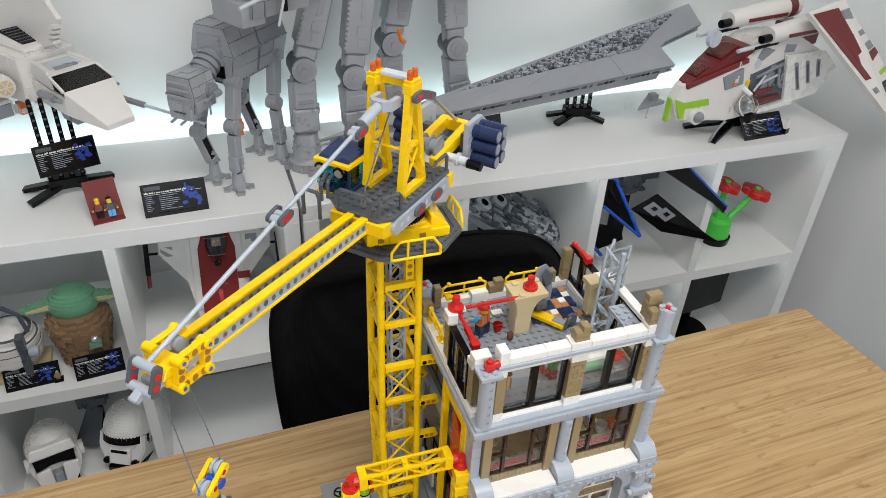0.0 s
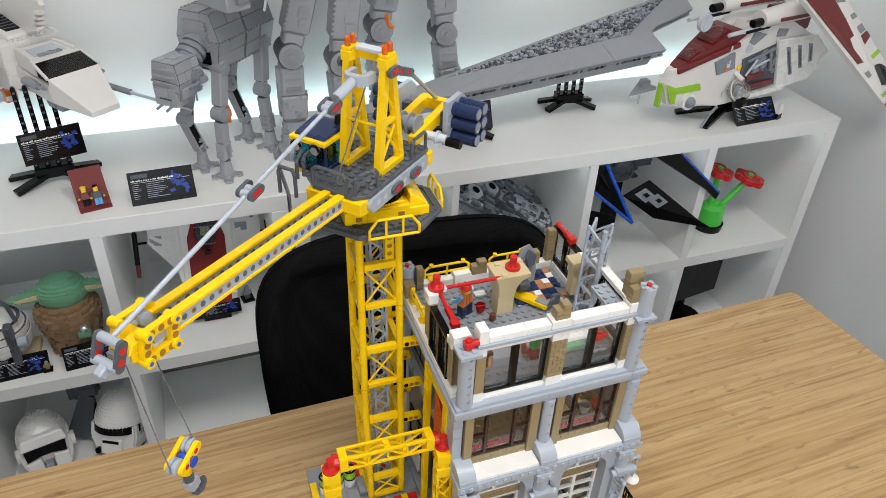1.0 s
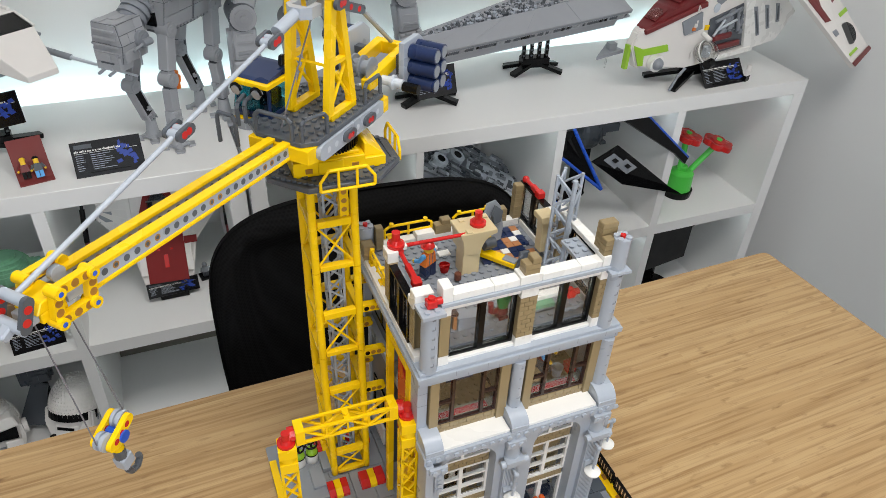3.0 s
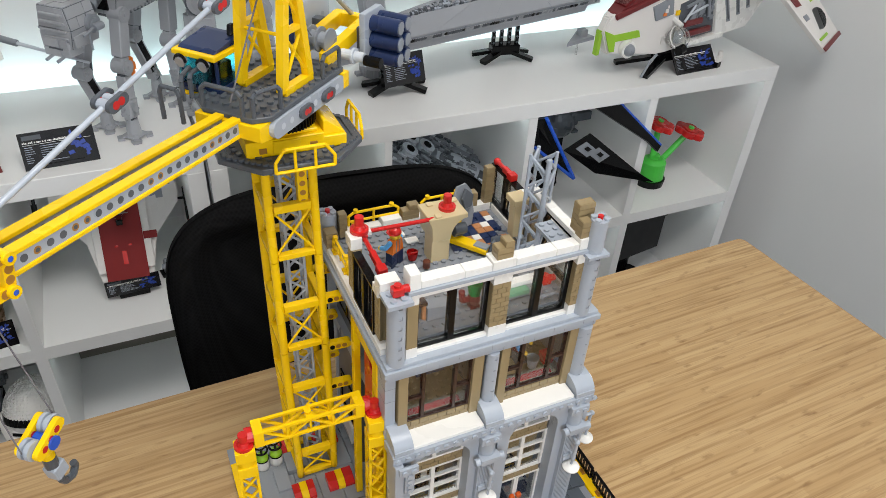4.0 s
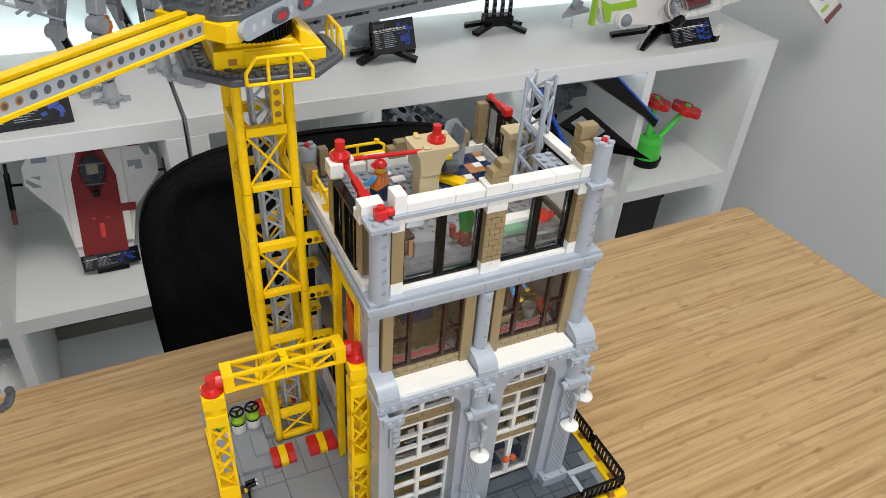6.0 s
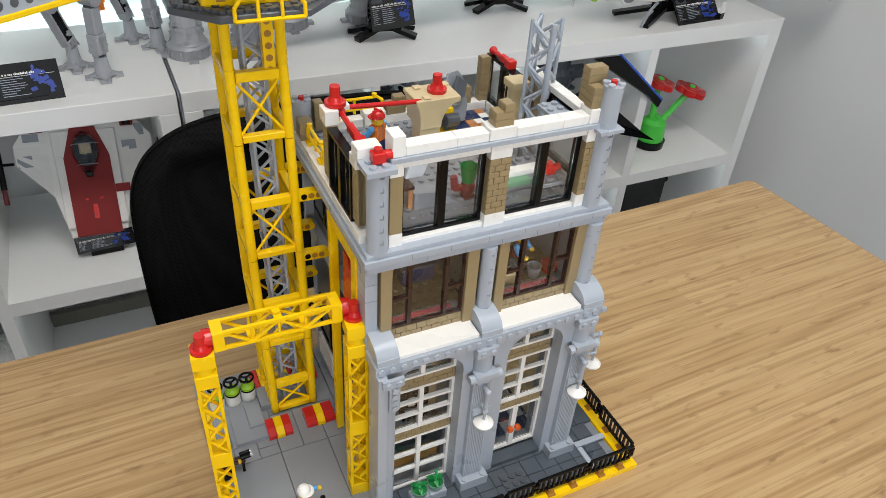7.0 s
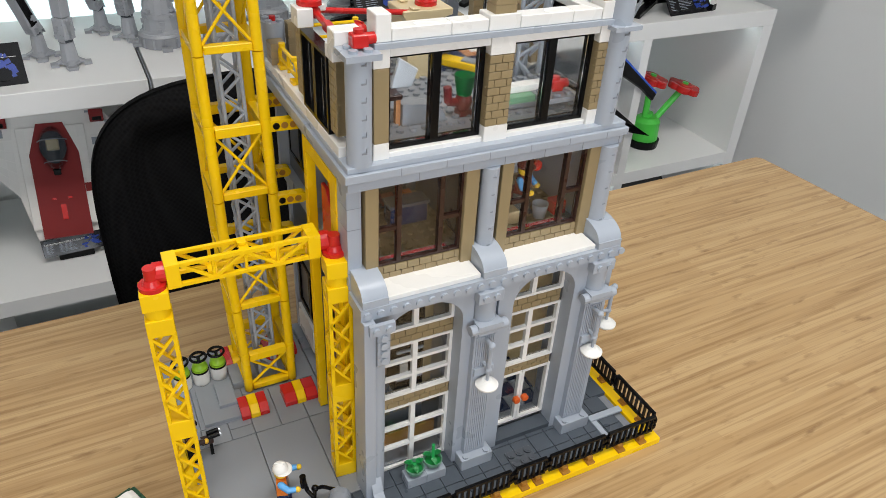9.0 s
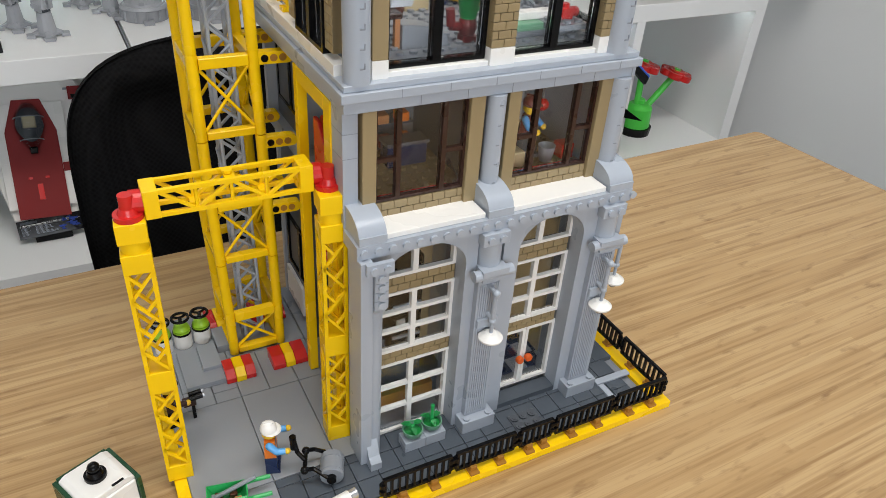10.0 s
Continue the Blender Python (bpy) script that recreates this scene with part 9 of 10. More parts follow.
# ---- black fence ----
def fence_panel(p0, p1, z0, z1, n):
    p0, p1 = Vector(p0), Vector(p1)
    f = thing("fence_panel", (*((p0 + p1) / 2), 0.7562), "black slatted plastic fence panel on gold clips", "fence", "street fence")
    d = (p1 - p0).normalized()
    for z, h in ((z0, 0.0022), (z1, 0.0024)):
        part("rail", bevelled(bar(B(), (*p0, z), (*p1, z), 0.0026, h), 0.0003), BLACK, f)
    for k in range(n + 1):
        q = p0 + (p1 - p0) * (0.02 + 0.96 * k / n)
        w = 0.0024 if k in (0, n) else 0.0015
        part("slat", box(B(), -w / 2, w / 2, -0.0011, 0.0011, z0 + 0.0011, z1 - 0.0012), BLACK, f, m=Matrix.Translation((*q, 0)) @ Matrix.Rotation(math.atan2(d.y, d.x), 4, "Z"))
    for e, s in ((p0, -1), (p1, 1)):
        for z in (z0 + 0.0045, z1 - 0.0045):
            part("hinge", rod(B(), (*(e + d * s * 0.0002), z - 0.0014), (*(e + d * s * 0.0002), z + 0.0014), 0.0021, 10), BLACK, f, smooth=True)
    for k in (0.28, 0.74):
        q = p0 + (p1 - p0) * k
        m = Matrix.Translation((*q, 0.7561)) @ Matrix.Rotation(math.atan2(d.y, d.x), 4, "Z")
        part("clip", bevelled(box(box(B(), -0.0034, 0.0034, -0.0056, 0.0030, 0, 0.0018), -0.0024, 0.0024, -0.0032, 0.0018, 0.0018, 0.0056), 0.0003), GOLD, f, "gold-brown clip", m=m)
    return f


FZ0, FZ1 = 0.7618, 0.7765
for a, b, n in ((-0.0600, -0.0185, 8), (-0.0165, 0.0310, 9), (0.0345, 0.0790, 9), (0.0830, 0.1090, 5), (0.1120, 0.1610, 9), (0.1645, 0.2090, 8)):
    if a > -0.03:
        fence_panel((a, -0.0575), (b, -0.0575), FZ0, FZ1, n)
for a, b, n in ((-0.0555, -0.0085, 9), (-0.0045, 0.0400, 9), (0.0440, 0.0880, 9)):
    fence_panel((0.2103, a), (0.2103, b), FZ0, FZ1, n)


# ---- toy workers ----
def worker(x, y, z, deg, hat, vest, arm, legs, label, lift=0.0, raise_l=40, raise_r=40):
    """A jointed toy worker as one plain mesh; it faces -y before it is turned."""
    bm = B()
    for s in (-1, 1):
        box(bm, s * 0.0041 - 0.0037, s * 0.0041 + 0.0037, -0.0058, 0.0036, 0.0, 0.0028, 0)
        box(bm, s * 0.0041 - 0.0037, s * 0.0041 + 0.0037, -0.0040, 0.0036, 0.0028, 0.0122, 0)
    box(bm, -0.0078, 0.0078, -0.0040, 0.0036, 0.0124, 0.0150, 0)
    v = [bm.verts.new(q) for q in ((-0.0078, -0.004, 0.0151), (0.0078, -0.004, 0.0151), (0.0078, 0.0036, 0.0151), (-0.0078, 0.0036, 0.0151), (-0.0056, -0.0036, 0.0281), (0.0056, -0.0036, 0.0281), (0.0056, 0.0034, 0.0281), (-0.0056, 0.0034, 0.0281))]
    for f in ((0, 3, 2, 1), (4, 5, 6, 7), (0, 1, 5, 4), (1, 2, 6, 5), (2, 3, 7, 6), (3, 0, 4, 7)):
        bm.faces.new([v[i] for i in f]).material_index = 1
    for s, r in ((-1, raise_l), (1, raise_r)):
        a = radians(r)
        sh = Vector((s * 0.0074, 0, 0.0262))
        el = sh + Vector((s * 0.0022, -0.0058 * math.sin(a), -0.0058 * math.cos(a)))
        a2 = a + radians(35)
        ha = el + Vector((s * -0.0002, -0.0056 * math.sin(a2), -0.0056 * math.cos(a2)))
        ball(bm, sh, 0.0026, 10, mi=2)
        rod(bm, sh, el, 0.0026, 10, 0.0023, mi=2)
        ball(bm, el, 0.0023, 10, mi=2)
        rod(bm, el, ha, 0.0023, 10, 0.0021, mi=2)
        ball(bm, ha + (ha - el).normalized() * 0.0012, 0.0022, 10, mi=3)
    rod(bm, (0, 0, 0.0281), (0, 0, 0.0292), 0.0030, 12, mi=3)
    rod(bm, (0, 0, 0.0292), (0, 0, 0.0302), 0.0042, 16, 0.0050, mi=3)
    rod(bm, (0, 0, 0.0302), (0, 0, 0.0362), 0.0050, 16, mi=3)
    rod(bm, (0, 0, 0.0362), (0, 0, 0.0376), 0.0050, 16, 0.0040, mi=3)
    ball(bm, (0, 0.0002, 0.0350), 0.0057, 18, 1.0, mi=4)
    for f in [f for f in bm.faces if f.material_index == 4 and f.calc_center_median().z < 0.0345]:
        bm.faces.remove(f)
    rod(bm, (0, -0.0014, 0.0342), (0, -0.0014, 0.0349), 0.0068, 18, 0.0061, mi=4)
    box(bm, -0.0007, 0.0007, -0.0034, 0.0038, 0.0398, 0.0411, 4)
    box(bm, -0.0030, 0.0030, -0.00385, -0.0037, 0.0165, 0.0275, 5)
    box(bm, -0.0030, -0.0018, 0.0034, 0.0037, 0.0160, 0.0278, 6)
    box(bm, 0.0018, 0.0030, 0.0034, 0.0037, 0.0160, 0.0278, 6)
    o = part("toy_figure", bm, (legs, vest, arm, SKIN, hat, NAVY, SILVER), None, m=Matrix.Translation((x, y, z)) @ Matrix.Rotation(radians(deg), 4, "Z") @ Matrix.Scale(0.95, 4), smooth=True)
    return tagged(o, label, "toy figure", "toy workers")


worker(-0.0700, -0.0015, ZY + 0.0002, 72, WHITE, ORANGE, AZURE, NAVY, "toy worker in white helmet and orange vest on the yard", raise_l=55, raise_r=62)
worker(-0.1205, 0.0625, ZY + 0.0002, 95, BLACK, BROWN, BROWN, BLACK, "toy figure in dark clothes standing behind the gantry post", raise_l=45, raise_r=15)
fg = thing("toy_binoculars", (-0.104, 0.060, 0.7745), "small black double-barrelled toy tool with clear tips", "toy tool")
for k in (0, 0.0042):
    b2 = part("barrel", rod(B(), (-0.1080, 0.0575 + k, 0.7765), (-0.0995, 0.0583 + k, 0.7765), 0.0018, 12), BLACK, fg, smooth=True)
    part("clear_tip", rod(B(), (-0.0995, 0.0583 + k, 0.7765), (-0.0982, 0.0584 + k, 0.7765), 0.0016, 12), SILVER, b2, smooth=True)
part("grip", bevelled(box(B(), -0.1125, -0.1040, 0.0570, 0.0625, 0.7700, 0.7746), 0.0004), BROWN, fg)
part("tool_leg", box(B(), -0.1072, -0.1050, 0.0585, 0.0610, ZY + 0.0001, 0.7690), BLACK, fg)


# ---- gas bottles ----
for x, y in ((-0.1130, 0.1375), (-0.0985, 0.1385), (-0.0842, 0.1395)):
    g = thing("gas_bottle", (x, y, ZY), "white toy gas bottle with a lime dome and black valve wheel", "gas bottle", "gas bottles")
    part("tank", bevelled(rod(B(), (x, y, ZY + 0.0002), (x, y, ZY + 0.0135), 0.0066, 24), 0.0003), WHITE, g, smooth=True)
    part("band", rod(B(), (x, y, ZY + 0.0126), (x, y, ZY + 0.0141), 0.0069, 24), BLACK, g, smooth=True)
    d = ball(B(), (x, y, ZY + 0.0150), 0.0064, 20, 1.15)
    bmesh.ops.delete(d, geom=[q for q in d.verts if q.co.z < ZY + 0.0148], context="VERTS")
    rod(d, (x, y, ZY + 0.0120), (x, y, ZY + 0.0152), 0.0064, 20)
    part("dome", d, LIME, g, "lime green dome", smooth=True)
    w = rod(B(), (x, y, ZY + 0.0215), (x, y, ZY + 0.0268), 0.0014, 10)
    ring = [Vector((x + 0.0061 * math.cos(k * math.pi / 10), y + 0.0061 * math.sin(k * math.pi / 10), ZY + 0.0262)) for k in range(21)]
    chain(w, ring, 0.0011, 8)
    for k in range(3):
        a = radians(120 * k + 30)
        rod(w, (x, y, ZY + 0.0262), (x + 0.0060 * math.cos(a), y + 0.0060 * math.sin(a), ZY + 0.0262), 0.0009, 6)
    part("valve_wheel", w, BLACK, g, "black spoked valve wheel", smooth=True)

# ---- hand roller ----
ro = thing("hand_roller", (-0.0375, -0.0245, ZY), "grey drum roller with a black pushing handle", "toy roller")
r0, r1 = Vector((-0.0345, -0.0170, ZY + 0.0076)), Vector((-0.0405, -0.0325, ZY + 0.0076))
ax = (r1 - r0).normalized()
dr = part("drum", bevelled(rod(B(), r0, r1, 0.0074, 28), 0.0005), MIDGREY, ro, "grey ribbed drum", smooth=True)
for k in (0.22, 0.78):
    c2 = r0.lerp(r1, k)
    part("drum_rib", rod(B(), c2 - ax * 0.0012, c2 + ax * 0.0012, 0.0077, 28), MIDGREY, dr, smooth=True)
for e, s in ((r0, -1), (r1, 1)):
    part("drum_axle", rod(B(), e, e + ax * s * 0.0030, 0.0030, 12), BLACK, ro, smooth=True)
hd = Vector((-0.0530, -0.0190, 0.7715))
for e, s in ((r0, -1), (r1, 1)):
    q = hd - ax * s * -0.0078
    part("side_arm", chain(B(), [e + ax * s * 0.0022, Vector((q.x + 0.006, q.y + 0.001, 0.7690)), q], 0.0014, 8), BLACK, ro, smooth=True)
    part("arm_knuckle", ball(B(), q, 0.0027, 10), BLACK, ro, smooth=True)
part("cross_bar", rod(B(), hd - ax * 0.0078, hd + ax * 0.0078, 0.0014, 8), BLACK, ro, smooth=True)
part("handle_stem", chain(B(), [hd, Vector((-0.0560, -0.0130, 0.7740)), Vector((-0.0575, -0.0105, 0.7850))], 0.0015, 8), BLACK, ro, smooth=True)
part("hand_grip", rod(B(), (-0.0575, -0.0105, 0.7760), (-0.0577, -0.0100, 0.7860), 0.0022, 10), BLACK, ro, smooth=True)

# ---- wheelbarrow ----
wb = thing("wheelbarrow", (-0.1000, -0.0210, ZY), "green toy wheelbarrow loaded with grey and brown pieces", "wheelbarrow")
wm1 = Matrix.Translation((-0.1015, -0.0215, ZY)) @ Matrix.Rotation(radians(-10), 4, "Z")
bm = tapered(B(), -0.0130, 0.0110, -0.0070, 0.0070, 0.0130, 0.0040, 0.72)
bmesh.ops.recalc_face_normals(bm, faces=bm.faces[:])
for f in [f for f in bm.faces if f.normal.z > 0.9]:
    bm.faces.remove(f)
bmesh.ops.solidify(bm, geom=bm.faces[:], thickness=0.0010)
part("tray", bm, LEAF, wb, "green open tray", m=wm1)
for s in (-1, 1):
    part("handle", chain(B(), [(-0.010, s * 0.0055, 0.0060), (0.014, s * 0.0065, 0.0110), (0.0250, s * 0.0065, 0.0120)], 0.0014, 8), LEAF, wb, m=wm1, smooth=True)
    part("leg", bar(B(), (0.0080, s * 0.0055, 0.0001), (0.0090, s * 0.0055, 0.0090), 0.0018, 0.0018), LEAF, wb, m=wm1)
part("wheel", rod(B(), (-0.0150, -0.0018, 0.0042), (-0.0150, 0.0018, 0.0042), 0.0041, 18), BLACK, wb, m=wm1, smooth=True)
tl = thing("shovel", (-0.098, -0.02, 0.768), "grey toy shovel lying in the green barrow", "shovel")
part("shaft", rod(B(), (-0.008, 0.001, 0.0085), (0.0160, 0.0045, 0.0165), 0.0014, 8), MIDGREY, tl, m=wm1, smooth=True)
part("blade", bevelled(box(B(), -0.0125, -0.0060, -0.0032, 0.0040, 0.0068, 0.0085), 0.0004), MIDGREY, tl, m=wm1)
for k, (px, py, mt) in enumerate(((-0.0015, -0.003, RBROWN), (0.0025, 0.0025, RBROWN), (-0.0060, 0.0022, RBROWN), (0.0050, -0.0030, NOUGAT))):
    tagged(part("toy_rubble", bevelled(box(B(), px - 0.0022, px + 0.0022, py - 0.0020, py + 0.0020, 0.0041, 0.0090), 0.0004), mt, m=wm1), "brown toy piece lying in the barrow", "toy piece", "barrow load")

# ---- white hut on the table ----
ht = thing("toy_hut", (-0.1655, 0.0038, 0.75), "white toy cabin with dark green corner trim and black roof knob", "toy cabin")
hm = Matrix.Translation((-0.1690, 0.0040, 0.7502)) @ Matrix.Rotation(radians(25), 4, "Z")
HG = plastic("dark_green_plastic", (0.008, 0.055, 0.022), 0.26)
part("body", bevelled(box(B(), -0.0150, 0.0150, -0.0150, 0.0150, 0.0, 0.0345), 0.0005), WHITE, ht, m=hm)
part("roof", bevelled(prism(B(), ((-0.0155, 0.0346), (0.0155, 0.0346), (0.0150, 0.0372), (0.0115, 0.0392), (-0.0115, 0.0392), (-0.0150, 0.0372)), "y", -0.0140, 0.0140), 0.0005), WHITE, ht, m=hm)
for sx in (-1, 1):
    part("corner_trim", bevelled(box(B(), sx * 0.0165 - 0.0013, sx * 0.0165 + 0.0013, -0.0165, 0.0165, 0.0005, 0.0362), 0.0004), HG, ht, "dark green trim", m=hm)
part("edge_trim", bevelled(box(B(), -0.0150, 0.0150, 0.0152, 0.0172, 0.0005, 0.0370), 0.0004), HG, ht, "dark green trim", m=hm)
kb = rod(B(), (0, 0, 0.0393), (0, 0, 0.0415), 0.0062, 20)
rod(kb, (0, 0, 0.0415), (0, 0, 0.0445), 0.0050, 16, 0.0038)
ball(kb, (0, 0, 0.0462), 0.0036, 12)
part("roof_knob", kb, BLACK, ht, "black domed knob", m=hm, smooth=True)
part("vent", box(B(), 0.0020, 0.0090, -0.0141, -0.0125, 0.0394, 0.0397), BLACK, ht, m=hm)

# ---- white pipe on the street ----
pp = thing("toy_pipe", (-0.036, -0.0485, ZY), "short white pipe with a clear ribbed end", "toy pipe")
part("tube", rod(B(), (-0.0470, -0.0500, ZY + 0.0042), (-0.0350, -0.0480, ZY + 0.0042), 0.0040, 18), WHITE, pp, smooth=True)
part("ribbed_end", rod(B(), (-0.0350, -0.0480, ZY + 0.0042), (-0.0300, -0.0472, ZY + 0.0042), 0.0036, 18), SILVER, pp, smooth=True)

# ---- planter ----
pl = thing("planter", (0.0275, -0.0226, ZY), "light grey block planter under the front window", "planter")
for x0, x1 in ((0.0124, 0.0274), (0.0276, 0.0426)):
    part("block", bevelled(box(B(), x0, x1, -0.0282, -0.0171, ZY + 0.0001, 0.7654), 0.0003), GREY, pl)
for x, y, tall in ((0.0200, -0.0226, False), (0.0350, -0.0210, True)):
    po = thing("potted_plant", (x, y, 0.7655), "bright green toy plant in a round green pot" + (", tall stem" if tall else ""), "plant", "planter plants")
    bm = B()
    prof = ((0.0030, 0.0), (0.0052, 0.0012), (0.0066, 0.0036), (0.0071, 0.0066), (0.0064, 0.0066), (0.0058, 0.0045))
    for (ra, za), (rb, zb) in zip(prof, prof[1:]):
        rod(bm, (x, y, 0.7656 + za), (x, y, 0.7656 + zb + 1e-5), ra, 22, rb, caps=za == 0.0) if zb >= za - 1e-6 else rod(bm, (x, y, 0.7656 + zb), (x, y, 0.7656 + za), rb, 22, ra, caps=False)
    part("pot", bm, POT, po, "dull green round pot", smooth=True)
    part("soil", rod(B(), (x, y, 0.7692), (x, y, 0.7702), 0.0055, 18), GREEN, po)
    part("stem", rod(B(), (x, y, 0.7700), (x, y, 0.7745 if not tall else 0.7860), 0.0013, 8), LEAF, po, smooth=True)
    for k in range(3):
        a = radians(120 * k + 20)
        u, v = Vector((math.cos(a), math.sin(a), 0)), Vector((-math.sin(a), math.cos(a), 0))
        c2 = Vector((x, y, 0.7748))
        lf = B()
        vs = [lf.verts.new(c2 + u * p + v * q + Vector((0, 0, h))) for p, q, h in ((0.0008, 0, 0), (0.0030, 0.0022, 0.0006), (0.0062, 0.0020, 0.0002), (0.0084, 0, -0.0012), (0.0062, -0.0020, 0.0002), (0.0030, -0.0022, 0.0006))]
        lf.faces.new(vs)
        bmesh.ops.solidify(lf, geom=lf.faces[:], thickness=0.0010)
        part("leaf", lf, LEAF, po)

# ---- on the open storey ----
PLACE[0] = Matrix()
ZF = 1.0105
pil = thing("tan_pillar", (0.076, 0.105, ZF), "tan toy pillar with a flared capital and red cap", "toy pillar")
part("shaft", bevelled(box(B(), 0.0605, 0.0775, 0.0975, 0.1130, ZF, 1.0455), 0.0004), TAN, pil)
fl = B()
prism(fl, [(0.0606, 1.0330)] + [(0.0776 + 0.0150 * (1 - math.cos(math.pi / 2 * k / 7)), 1.0330 + 0.0190 * math.sin(math.pi / 2 * k / 7)) for k in range(8)] + [(0.0926, 1.0565), (0.0570, 1.0565), (0.0570, 1.0530)] + [(0.0606 - 0.0036 * (1 - math.sin(math.pi / 2 * k / 5)), 1.0530 - 0.0200 * (1 - math.cos(math.pi / 2 * k / 5))) for k in range(1, 5)], "y", 0.0965, 0.1235)
part("capital", bevelled(fl, 0.0005), TAN, pil, "flared tan capital")
for x, y in ((0.0660, 0.1000), (0.0660, 0.1190), (0.0890, 0.1190)):
    part("capital_stud", bevelled(box(B(), x - 0.0028, x + 0.0028, y - 0.0028, y + 0.0028, 1.0566, 1.0582), 0.0005), TAN, pil)
cone(0.0785, 0.1095, 1.0566, pil)
# red bar between the caps
rb = thing("red_bar", (0.03, 0.095, 1.062), "red rod from the white post to the tan pillar", "toy rod")
part("rod", rod(B(), (0.0005, 0.0900, 1.0640), (0.0645, 0.1010, 1.0545), 0.0018, 12), RED, rb, smooth=True)
part("white_clip", bevelled(box(B(), -0.0040, 0.0010, 0.0815, 0.0868, 1.0660, 1.0700), 0.0004), WHITE, rb)
wp = thing("red_toy_cap", (-0.0085, 0.087, 1.0696), "red round cap on the white block of the side wall", "toy cap")
cone(-0.0080, 0.0850, 1.0697, wp)


def red_tap(p, d, label):
    """A red block with studs and a round spout."""
    t = thing("red_tap", p, label, "toy tap", "red taps")
    x, y, z = p
    part("tap_body", bevelled(box(B(), x - 0.0042, x + 0.0042, y - 0.0036, y + 0.0036, z, z + 0.0070), 0.0006), RED, t)
    part("spout", rod(B(), (x, y, z + 0.0040), Vector((x, y, z + 0.0040)) + Vector(d) * 0.0085, 0.0030, 12), RED, t, smooth=True)
    part("top_knob", rod(B(), (x, y, z + 0.0070), (x, y, z + 0.0092), 0.0026, 12), RED, t, smooth=True)
    return t


red_tap((-0.0085, 0.0030, 1.0707), (1, 0, 0), "red tap piece on the light grey corner column")
red_tap((0.1340, 0.0310, 1.0195), (1, 0, 0), "red tap piece behind the front window")


def red_arm(p0, p1, label):
    p0, p1 = Vector(p0), Vector(p1)
    t = thing("toy_robot_arm", p0, label, "toy arm", "red arms")
    d = (p1 - p0).normalized()
    part("arm", rod(B(), p0, p1, 0.0020, 10), RED, t, smooth=True)
    part("arm", bevelled(bar(B(), p0 + (p1 - p0) * 0.45, p1, 0.0045, 0.0055), 0.0005), RED, t)
    part("knuckle", ball(B(), p0, 0.0036, 12), RED, t, smooth=True)
    part("claw", bevelled(bar(B(), p1 - d * 0.006, p1 + d * 0.002, 0.0075, 0.0068), 0.0006), RED, t)


red_arm((-0.0055, 0.0820, 1.0655), (-0.0055, 0.0400, 1.0625), "red robot-arm piece along the black side window")
red_arm((0.1535, 0.1610, 1.0600), (0.1535, 0.1300, 1.0600), "red robot-arm piece on the tall rear window")

# yellow guard rails
def yellow_rail(p0, p1, z, h, label):
    p0, p1 = Vector((*p0, z)), Vector((*p1, z))
    g = thing("guard_rail", (p0 + p1) / 2, label, "rail", "roof rails")
    up = Vector((0, 0, h))
    k = (p1 - p0) * 0.10
    part("top_rail", chain(B(), [p0, p0 + up * 0.75, p0 + k + up, p1 - k + up, p1 + up * 0.75, p1], 0.0013, 8), YELLOW, g, smooth=True)
    part("low_rail", rod(B(), p0 + up * 0.32, p1 + up * 0.32, 0.0012, 8), YELLOW, g, smooth=True)
    part("baluster", rod(B(), (p0 + p1) / 2 + up * 0.05, (p0 + p1) / 2 + up, 0.0012, 8), YELLOW, g, smooth=True)
    for q in (p0 + (p1 - p0) * 0.14, p0 + (p1 - p0) * 0.86):
        part("rail_stud", rod(B(), q + up, q + up + Vector((0, 0, 0.003)), 0.0022, 10), YELLOW, g, smooth=True)
        n = Vector((-(p1 - p0).y, (p1 - p0).x, 0)).normalized()
        part("foot", bevelled(bar(B(), q - n * 0.0060, q + n * 0.0030, 0.0070, 0.0028), 0.0003), YELLOW, g)


yellow_rail((0.0085, 0.1640), (0.0560, 0.1640), 1.0188, 0.0130, "yellow tube guard rail on the rear wall")
yellow_rail((0.0790, 0.1640), (0.1200, 0.1640), 1.0188, 0.0130, "yellow tube guard rail on the rear wall")
yellow_rail((-0.0125, 0.1020), (-0.0125, 0.1420), 1.0150, 0.0130, "yellow tube guard rail on the side wall")

worker(0.0310, 0.1080, ZF + 0.0003, -150, RED, ORANGE, AZURE, NAVY, "toy worker in red helmet and orange vest on the open storey", raise_l=35, raise_r=30)
bk = thing("red_bucket", (0.0470, 0.1070, ZF), "small red toy bucket on the studded floor", "bucket")
b2 = rod(B(), (0.0470, 0.1070, ZF + 0.0018), (0.0470, 0.1070, ZF + 0.0095), 0.0036, 18, 0.0050, caps=False)
bmesh.ops.solidify(b2, geom=b2.faces[:], thickness=0.0006)
rod(b2, (0.0470, 0.1070, ZF + 0.0017), (0.0470, 0.1070, ZF + 0.0026), 0.0035, 18)
part("pail", b2, RED, bk, smooth=True)
part("bucket_handle", chain(B(), [(0.0420, 0.1070, ZF + 0.0090), (0.0440, 0.1035, ZF + 0.0110), (0.0500, 0.1035, ZF + 0.0110), (0.0520, 0.1070, ZF + 0.0090)], 0.0006, 6), RED, bk, smooth=True)
br = thing("brown_barrel", (0.0540, 0.0920, ZF), "small reddish brown toy barrel on the floor", "barrel")
part("barrel", bevelled(rod(B(), (0.0540, 0.0920, ZF + 0.0018), (0.0540, 0.0920, ZF + 0.0090), 0.0034, 16), 0.0008), RBROWN, br, smooth=True)

